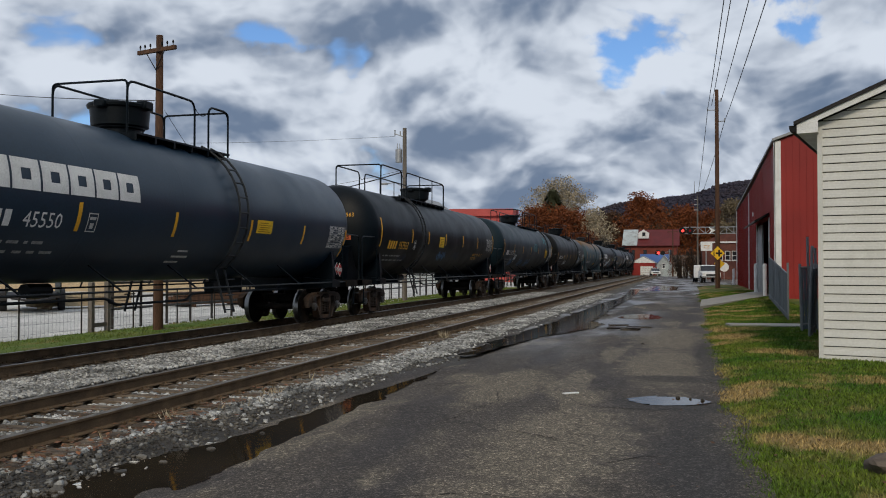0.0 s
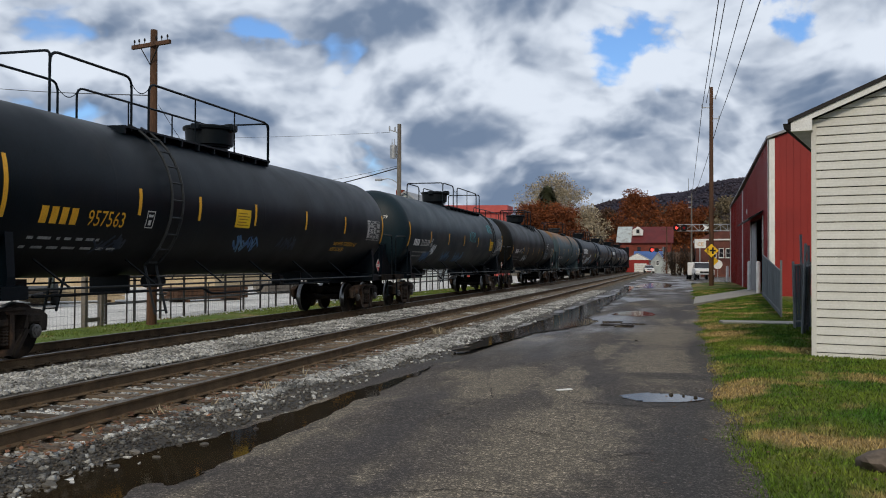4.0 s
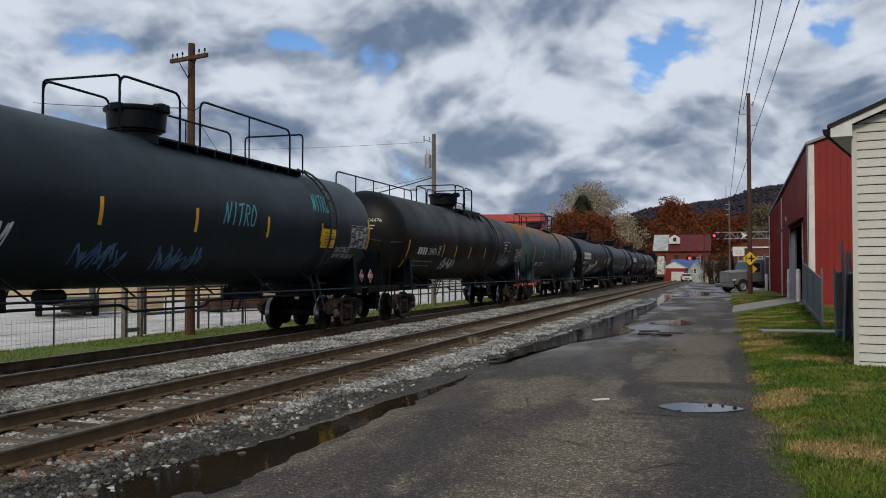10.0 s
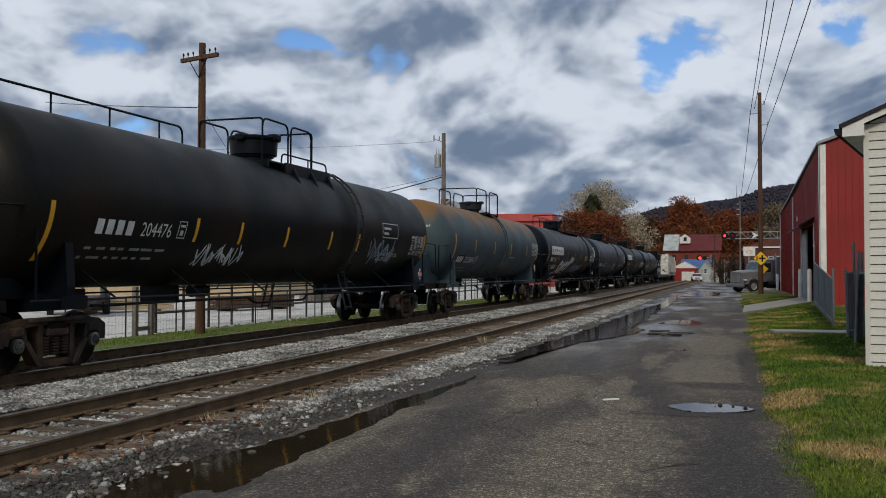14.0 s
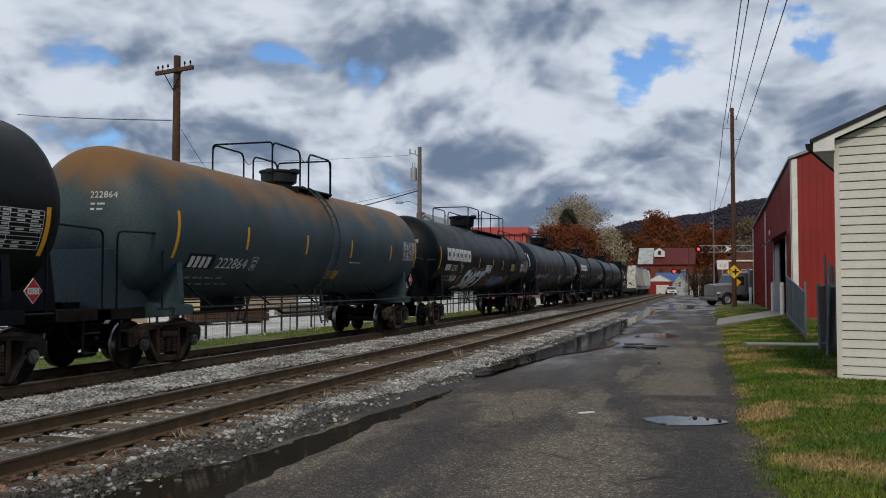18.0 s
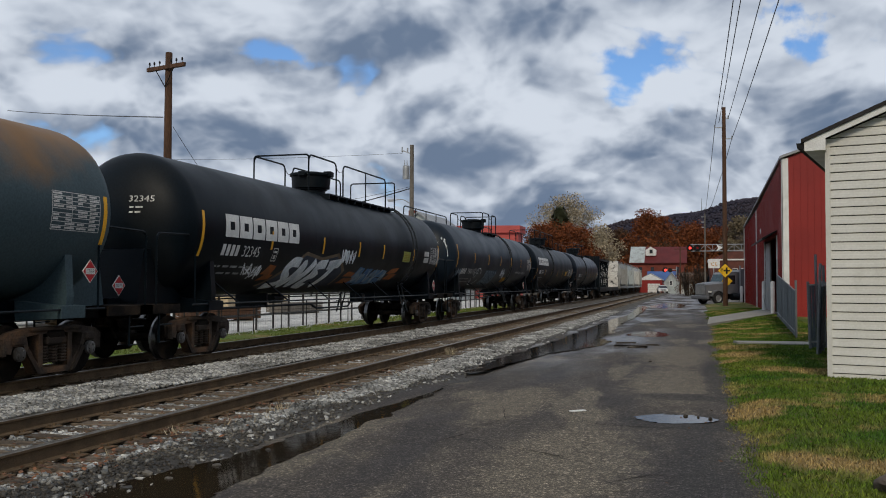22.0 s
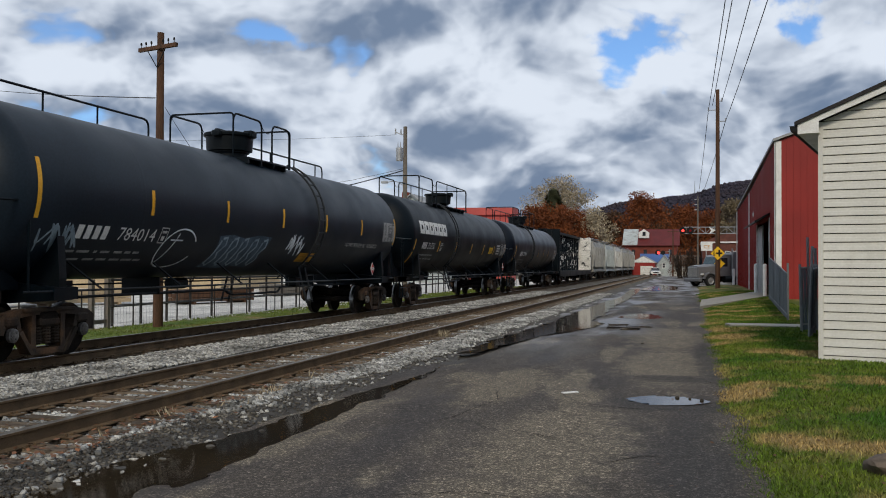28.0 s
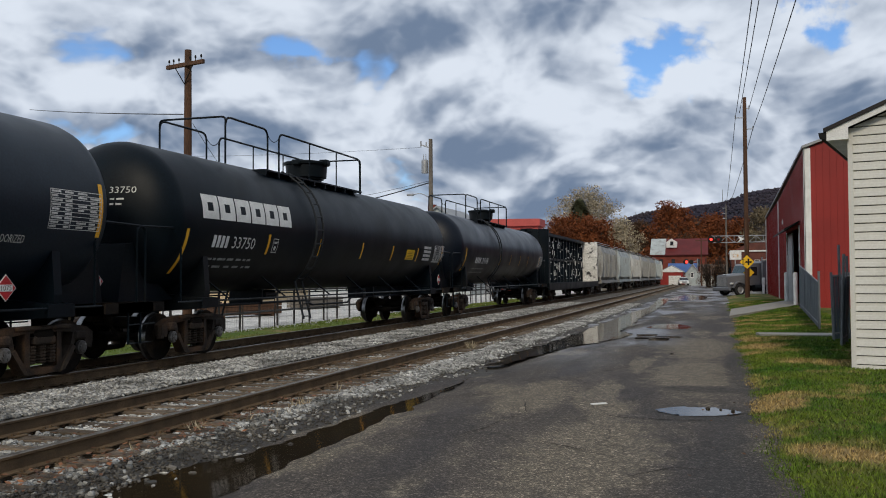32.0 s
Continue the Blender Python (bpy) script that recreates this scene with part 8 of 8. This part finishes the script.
    for x, r in ((1.15, 0), (5.7, 1), (7.0, 1)):
        for s in (-1, 1):
            w = put_wheel(t, WHEEL_BIG, x, s * 1.0, 0.52, s > 0)
            TRUCK_WHEELS.append((w, x, s * 1.0, s > 0))
    bm = bm_new()
    box(bm, 5.2, 7.3, -0.5, 0.5, 0.85, 1.0)
    lathe(bm, [(1.0, 0.0), (1.0, 0.5), (1.08, 0.5), (1.08, 0)], "Z", 16, (6.3, 0, 0))
    part("fifth_wheel", bm, M["black_paint"], t)
    return t


TRUCK_WHEELS = []
M["glass_blue"] = material("glass_blue", (0.05, 0.09, 0.11), (0.04, 0.07, 0.09), 1, 0.08, grain=5, bump=0)
LORRY = semi_truck()

# ---- signs on the tall pole ----
def pole_signs():
    t = thing("warning_sign", "yellow diamond road sign with a black cross on the pole", "road sign", "signs on the pole", (2.08, 69.25, 0))
    s = 0.50
    z = 2.72
    bm = bm_new()
    prism(bm, [(-s, z), (0, z - s), (s, z), (0, z + s)], 0.0, 0.02, "Y")
    part("plate", bm, M["yellow_sign"], t)
    bm = bm_new()
    box(bm, 0.04, 0.16, -0.008, -0.002, z - 0.24, z + 0.24)
    box(bm, -0.12, 0.32, -0.0085, -0.0025, z - 0.06, z + 0.06)
    part("symbol", bm, M["dark"], t, "black junction symbol")
    bm = bm_new()
    for k in range(5):
        box(bm, -0.34, -0.18, -0.008, -0.002, z - 0.19 + k * 0.085, z - 0.15 + k * 0.085)
    part("symbol", bm, M["dark"], t, "black track symbol")
    t = thing("warning_sign", "smaller yellow diamond sign below the first", "road sign", "signs on the pole", (2.22, 69.72, 0))
    z, s = 1.96, 0.38
    bm = bm_new()
    prism(bm, [(-s, z), (0, z - s), (s, z), (0, z + s)], 0.02, 0.04, "Y")
    part("plate", bm, M["yellow_sign"], t)
    t = thing("round_sign", "white round sign back on a thin post", "road sign", "", (3.35, 92, 0))
    bm = bm_new()
    lathe(bm, [(0.0, 0.0), (0.0, 0.45), (0.03, 0.45), (0.03, 0)], "Y", 20, (0, 0, 1.7))
    part("disc", bm, M["white_paint"], t)
    bm = bm_new()
    rod(bm, (0, 0.05, -0.05), (0, 0.05, 2.1), 0.03)
    part("post", bm, M["galv"], t)


pole_signs()


# ---- at the warehouse door: bollards, ramp, path ----
def bollard(x, y, h):
    bm = bm_new()
    lathe(bm, [(lawn_z(x, y) - 0.05, 0.0), (lawn_z(x, y) - 0.05, 0.11), (h, 0.11), (h + 0.06, 0.08), (h + 0.08, 0)], "Z", 16, (x, y, 0))
    solid("bollard", bm, M["white_paint"], "white painted steel bollard beside the doorway", "bollard", "bollards by the doorway", smooth=True)


bollard(3.72, 54.6, 1.85), bollard(3.72, 48.3, 1.82), bollard(3.75, 81.5, 1.5)


def slab(name, quad, z_of, thick, label):
    bm = bm_new()
    hi = [bm.verts.new((a, b, z_of(a, b))) for a, b in quad]
    lo = [bm.verts.new((a, b, z_of(a, b) - thick)) for a, b in quad]
    n = len(quad)
    for i in range(n):
        bm.faces.new((hi[i], hi[(i + 1) % n], lo[(i + 1) % n], lo[i]))
    bm.faces.new(hi), bm.faces.new(lo)
    return solid(name, bm, M["concrete"], label, "path", "", "structure")


slab("ramp", [(0.45, 38.8), (0.62, 46.5), (3.98, 57.0), (3.98, 48.8)], lambda x, y: 0.085 + 0.055 * x, 0.25, "grey concrete ramp from lane to doorway")
slab("walkway", [(1.15, 27.2), (1.05, 28.0), (3.2, 28.2), (3.2, 26.9)], lambda x, y: 0.095, 0.12, "pale concrete strip across the lawn")
slab("curb", [(2.35, 17.0), (2.30, 17.25), (4.8, 16.55), (4.7, 16.3)], lambda x, y: 0.05, 0.15, "short worn kerb below the siding")


# ---- the chain-link fence with slats ----
M["slat"] = material("slat", (0.13, 0.15, 0.165), (0.09, 0.105, 0.115), 1, 0.7, grain=20, grain_amt=0.2, vary=0.25)
M["slat_dark"] = material("slat_dark", (0.055, 0.075, 0.095), (0.04, 0.055, 0.07), 1, 0.6, grain=20, grain_amt=0.2, vary=0.25)


def slat_fence(p, q, h0, h1, lean, mat, label, posts=()):
    """A panel of upright slats woven into wire, with rails and posts."""
    t = thing("fence_panel", label, "fence", "slatted chain-link fence")
    p, q = Vector((*p, 0)), Vector((*q, 0))
    d = (q - p)
    l = d.length
    u = d / l
    nrm = Vector((-u.y, u.x, 0))
    n = int(l / 0.13)
    for i in range(n):
        k = (i + 0.5) / n
        b = p + d * k
        z0 = lawn_z(b.x, b.y) + 0.04
        z1 = h0 + (h1 - h0) * k
        bm = bm_new()
        c = [b - u * 0.055, b + u * 0.055]
        vs = []
        for zz, off in ((z0, 0.0), (z1, lean)):
            for w in c:
                for s in (-0.006, 0.006):
                    vs.append(bm.verts.new((w.x + nrm.x * (s + off), w.y + nrm.y * (s + off), zz)))
        for f in ((0, 1, 3, 2), (4, 6, 7, 5), (0, 4, 5, 1), (2, 3, 7, 6), (0, 2, 6, 4), (1, 5, 7, 3)):
            bm.faces.new([vs[j] for j in f])
        part("slat", bm, mat, t)
    for zk in (1.0, 0.08):
        bm = bm_new()
        a0, a1 = lawn_z(p.x, p.y) + 0.06, lawn_z(q.x, q.y) + 0.06
        rod(bm, p + nrm * lean * zk + Vector((0, 0, a0 + (h0 - a0) * zk)), q + nrm * lean * zk + Vector((0, 0, a1 + (h1 - a1) * zk)), 0.025)
        part("rail", bm, M["galv_dull"], t)
    for k, extra in posts:
        b = p + d * k
        bm = bm_new()
        top = h0 + (h1 - h0) * k + extra
        rod(bm, b + Vector((0, 0, lawn_z(b.x, b.y) - 0.1)), b + nrm * lean + Vector((0, 0, top)), 0.035, 8)
        part("post", bm, M["galv_dull"], t)
    return t


M["galv_dull"] = material("galv_dull", (0.20, 0.215, 0.225), (0.14, 0.15, 0.16), 2, 0.6, 0.3, grain=30, grain_amt=0.2, bump=0.05)
slat_fence((2.98, 30.0), (3.62, 44.5), 1.52, 2.18, 0.0, M["slat"], "grey slatted gate leaf standing open along the lawn", ((0, 0.35), (0.33, 0.02), (0.66, 0.02), (1, 0.7)))
slat_fence((2.86, 25.4), (3.30, 25.9), 1.72, 1.75, 0.05, M["slat_dark"], "dark slatted gate leaf folded against the building", ((0, 0.1), (0.5, 0.8), (1, 0.5)))
slat_fence((2.80, 23.4), (3.10, 24.9), 1.70, 1.72, -0.08, M["slat_dark"], "dark slatted gate leaf folded against the building", ((0, 0.55), (0.4, 0.12), (1, 0.1)))
slat_fence((2.92, 22.0), (3.35, 24.8), 1.66, 1.70, 0.06, M["slat"], "grey slatted fence panel behind the gate", ((0, 0.1), (1, 0.1)))


# ---- left of the tracks: wire fence, posts, trailer ----
def lot_fence():
    t = thing("wire_fence", "low wire fence with thin steel posts along the lot", "fence")
    y = 12.0
    zt = 0.98
    while y < 90:
        bm = bm_new()
        rod(bm, (-16.3, y, -0.25), (-16.3, y, zt + 0.05), 0.022, 6)
        part("post", bm, M["dark_steel"], t)
        y += 2.45
    for z in (0.0, 0.25, 0.5):
        bm = bm_new()
        rod(bm, (-16.3, 12, z), (-16.3, 90, z), 0.004, 4)
        part("strand", bm, M["galv_dull"], t)
    bm = bm_new()
    y = 12.2
    while y < 48:
        rod(bm, (-16.3, y, -0.2), (-16.3, y, 0.6), 0.003, 3)
        y += 0.15
    tagged(part("wire_mesh", bm, M["galv_dull"], t), kind="stuff")
    t = thing("pipe_fence", "black pipe rail fence round the lot", "fence")
    for z in (0.45, 0.80, 1.25):
        bm = bm_new()
        rod(bm, (-17.0, 24, z), (-17.0, 90, z), 0.04, 8)
        part("rail", bm, M["dark_steel"], t)
    y = 24.2
    while y < 90:
        bm = bm_new()
        rod(bm, (-17.0, y, -0.25), (-17.0, y, 1.3), 0.045, 8)
        part("post", bm, M["dark_steel"], t)
        y += 1.5
    for x, y, w, h in ((-16.5, 22.5, 0.07, 1.3), (-16.5, 23.25, 0.07, 1.3)):
        bm = bm_new()
        box(bm, x - w, x + w, y - w, y + w, -0.3, h, None, 0.01)
        solid("wooden_post", bm, M["pole_grey"] if w < 0.09 else M["pole_wood"], "weathered square wooden post by the lot", "post", "posts by the lot")
    bm = bm_new()
    box(bm, -16.53, -16.47, 22.57, 23.18, 0.0, 0.12)
    solid("wooden_board", bm, M["pole_grey"], "grey board between two posts", "board")


M["dark_steel"] = material("dark_steel", (0.02, 0.02, 0.02), (0.03, 0.024, 0.02), 2, 0.6, grain=30)
lot_fence()


M["dark_green"] = material("dark_green", (0.012, 0.028, 0.022), (0.008, 0.018, 0.015), 2, 0.5, grain=20)


def flat_trailer(x, y, rz, label):
    t = thing("utility_trailer", label, "trailer", "trailers on the lot", (x, y, -0.15), rz)
    bm = bm_new()
    box(bm, -1.0, 1.0, -3.2, 3.2, 0.62, 0.74)
    part("bed", bm, M["dark_steel"], t)
    for s in (-1, 1):
        for z in (0.95, 1.3):
            bm = bm_new()
            rod(bm, (s * 1.02, -3.2, z), (s * 1.02, 3.2, z), 0.03)
            part("rail", bm, M["dark_steel"], t)
        for i in range(7):
            bm = bm_new()
            rod(bm, (s * 1.02, -3.1 + i * 1.03, 0.66), (s * 1.02, -3.1 + i * 1.03, 1.32), 0.03)
            part("stake", bm, M["dark_steel"], t)
        for yy in (-0.45, 0.45):
            o = put_wheel(t, WHEEL_MID, 0, 0, 0)
            o.matrix_basis = pose(s * 1.15, yy, 0.38, 0, 0, 90 if s > 0 else -90)
        bm = bm_new()
        arc = [(0.95 * math.cos(q), 0.40 + 0.55 * math.sin(q)) for q in np.linspace(0.1, 3.04, 10)]
        inner = [(0.91 * math.cos(q), 0.40 + 0.51 * math.sin(q)) for q in np.linspace(3.04, 0.1, 10)]
        prism(bm, arc + inner, s * 1.15 - 0.14, s * 1.15 + 0.14, "X")
        part("fender", bm, M["dark_steel"], t)
        bm = bm_new()
        box(bm, s * 1.0 - 0.008, s * 1.0 + 0.008, -3.15, 3.15, 0.76, 1.28)
        part("side_panel", bm, M["dark_green"], t, "dark green sheet side")
    bm = bm_new()
    pipe(bm, [(-0.8, -3.2, 0.62), (0, -4.7, 0.55)], 0.05), pipe(bm, [(0.8, -3.2, 0.62), (0, -4.7, 0.55)], 0.05)
    part("drawbar", bm, M["dark_steel"], t)


flat_trailer(-27.6, 33.6, 40, "black steel-railed utility trailer with twin axles")
flat_trailer(-33.5, 29.0, 35, "black steel-railed utility trailer with twin axles")


def lumber(x, y, rz, mat, label):
    t = thing("lumber_stack", label, "lumber stack", "stacks on the lot", (x, y, -0.16), rz)
    for k in range(3):
        for i in range(4):
            bm = bm_new()
            box(bm, -2.2, 2.2, -0.6 + i * 0.3, -0.32 + i * 0.3, 0.12 + k * 0.2, 0.30 + k * 0.2, None, 0.01)
            part("plank", bm, mat, t)
    for xx in (-1.6, 1.6):
        bm = bm_new()
        box(bm, xx - 0.06, xx + 0.06, -0.7, 0.7, 0, 0.12)
        part("bearer", bm, mat, t)


lumber(-22.5, 40.0, 70, M["pole_wood"], "stack of dark brown planks on the gravel")
lumber(-27.0, 36.0, 60, M["tan"], "stack of pale planks on the gravel")
lumber(-24.0, 52.0, 80, M["pole_grey"], "stack of grey planks on the gravel")


# ---- small things on the ground ----
def litter(name, n, spots, size, mat, label, kind="stuff", cat="leaves"):
    v = []
    for _ in range(n):
        x, y, z, r = spots[rng.integers(0, len(spots))]
        p = np.array([x + rng.normal(0, r), y + rng.normal(0, r * 1.6), z + rng.uniform(0, 0.03)])
        a = rng.uniform(0, 6.28)
        u, w = np.array([math.cos(a), math.sin(a), rng.uniform(-0.4, 0.4)]), np.array([-math.sin(a), math.cos(a), rng.uniform(-0.4, 0.4)])
        s = size * rng.uniform(0.5, 1.2)
        v += [p - u * s, p + w * s * 0.6, p + u * s, p - w * s * 0.6]
    tagged(raw(name, np.array(v), np.arange(4 * n).reshape(-1, 4), mat), label, cat, "", kind)


litter("fallen_leaves", 750, [(-5.75, y, 0.0, 0.22) for y in (6.6, 7.2, 7.6, 8.3, 9.0, 9.4, 10.6, 12.0, 14.0, 17.0)] + [(-6.9, y, 0.0, 0.4) for y in (9, 11, 13, 15, 18)], 0.034,
       M["leaf_orange"], "orange fallen leaves caught between the ties")
litter("fallen_leaves", 500, [(rng.uniform(0.4, 3.0), y, 0.05, 0.6) for y in (8, 10, 12, 14, 17, 20, 25)], 0.022, M["leaf_brown"], "small brown fallen leaves on the lawn")
blades("dry_weeds", 260, -5.9, -5.3, 7.0, 30, 0.12, lambda x, y: -0.03, M["leaf_straw"], "dry straw weeds at the tie ends", lambda x, y: noise.noise((x, y * 0.8, 9)) > 0.15)


def tuft(x, y, n, h, mat, label):
    blades("weed_tuft", n, x - 0.12, x + 0.12, y - 0.12, y + 0.12, h, lambda a, b: -0.02, mat, label, pw=1.0)


tuft(-5.95, 9.5, 22, 0.10, M["leaf_straw"], "dry reddish weed tuft beside the rail")
tuft(-5.6, 11.6, 30, 0.12, M["leaf_straw"], "dry reddish weed tuft beside the rail")
tuft(-5.9, 22.0, 50, 0.18, M["leaf_straw"], "dry reddish weed tuft beside the rail")
for i, (x, y, s) in enumerate(((-4.75, 6.9, 0.05), (-4.62, 7.35, 0.035), (-4.5, 8.0, 0.04), (-4.85, 6.2, 0.06), (-4.4, 8.9, 0.03), (-4.72, 7.9, 0.03), (-4.95, 7.5, 0.05))):
    bm = bm_new()
    bmesh.ops.create_icosphere(bm, subdivisions=1, radius=s)
    for v in bm.verts:
        v.co = Vector((v.co.x * 1.3 * random.uniform(0.8, 1.2) + x, v.co.y * random.uniform(0.8, 1.2) + y, v.co.z * 0.6 * random.uniform(0.8, 1.2) - 0.03))
    solid("stone", bm, M["stone_mud_shade"], "loose grey stone standing in the puddle", "stone", "stones in the puddle")
for i, (x, y, s) in enumerate(((-0.14, 12.56, 0.028), (0.02, 12.5, 0.016), (0.17, 12.40, 0.022), (-1.0, 21.0, 0.03))):
    bm = bm_new()
    bmesh.ops.create_icosphere(bm, subdivisions=1, radius=s)
    for v in bm.verts:
        v.co = Vector((v.co.x * 1.4 * random.uniform(0.8, 1.2) + x, v.co.y * random.uniform(0.8, 1.2) + y, v.co.z * random.uniform(0.7, 1.1) + 0.0))
    solid("clod", bm, M["mud"], "small dark clod at the rim of the pothole", "stone", "clods by the pothole")
bm = bm_new()
box(bm, -0.12, 0.12, -0.035, 0.035, 0.002, 0.018, pose(-1.57, 12.55, 0.0, 0, 0, 40), 0.004)
solid("white_scrap", bm, M["white_paint"], "white scrap lying on the asphalt", "litter")
for x, y, l, rz in ((-1.75, 26.0, 0.9, 10), (-1.35, 26.5, 0.7, -8), (-2.0, 27.3, 0.6, 20), (-1.55, 25.4, 0.5, 0)):
    bm = bm_new()
    box(bm, -l / 2, l / 2, -0.08, 0.08, -0.02, 0.05, pose(x, y, 0, 0, 0, rz), 0.02)
    for v in bm.verts:
        v.co += Vector((random.uniform(-0.05, 0.05), random.uniform(-0.04, 0.04), random.uniform(-0.015, 0.015)))
    solid("asphalt_chunk", bm, M["asphalt"], "broken asphalt slab at a pothole's rim", "rubble", "broken asphalt pieces")
bm = bm_new()
bmesh.ops.create_icosphere(bm, subdivisions=3, radius=0.22)
for v in bm.verts:
    k = 1 + 0.3 * noise.noise(v.co * 6)
    v.co = Vector((v.co.x * k * 1.3 + 1.72, v.co.y * k + 8.3, max(-0.1, v.co.z * k * 0.6) + 0.08))
solid("stump", bm, M["bark"], "low dark weathered stump in the lawn", "stump", smooth=True)


def motions():
    for car, s0 in MOVERS:
        rows = []
        for t in range(33):
            x, y, a = along(FAR_X, s0 - SPEED * t)
            rows.append((t, pose(x, y, RAIL_Z, 0, 0, a)))
        walk(car, rows)
    # the wheels roll: towards the road's viewer, so the turn is backwards about x
    step = 4 / 30
    n = int(32 / step) + 1
    turn = math.degrees(SPEED * step / 0.457)
    for w, dy in WHEELS:
        walk(w, [(i * step, pose(0, dy, 0.457, turn * i)) for i in range(n + 1)])
    # the lorry rolls out of the side street and stops short of the rails
    yaw = 37.0
    ux, uy = math.cos(radians(yaw)), math.sin(radians(yaw))
    stops = [(0, 20.0), (1.5, 15.0), (3.5, 8.2), (4.5, 5.2), (5.5, 2.75), (6, 1.74), (6.5, 1.10), (7, 0.60), (7.5, 0.28), (8, 0.06), (9, -0.14), (10, -0.18), (32, -0.18)]
    walk(LORRY, [(t, pose(0.30 + (x + 0.18), 82.3 + (x + 0.18) * uy / ux, 0, 0, 0, yaw)) for t, x in stops])
    for w, x, y, flip in TRUCK_WHEELS:
        rows, k = [], 0.0
        for i in range(0, 101):
            t = i / 10
            d = np.interp(t, [q[0] for q in stops], [q[1] for q in stops]) / ux
            a = -math.degrees(d / 0.52)
            rows.append((t, pose(x, y, 0.52, 0, a if not flip else a, 0) @ (pose(0, 0, 0, 0, 0, 180) if flip else pose(0, 0, 0))))
        rows.append((32, rows[-1][1]))
        walk(w, rows)


motions()
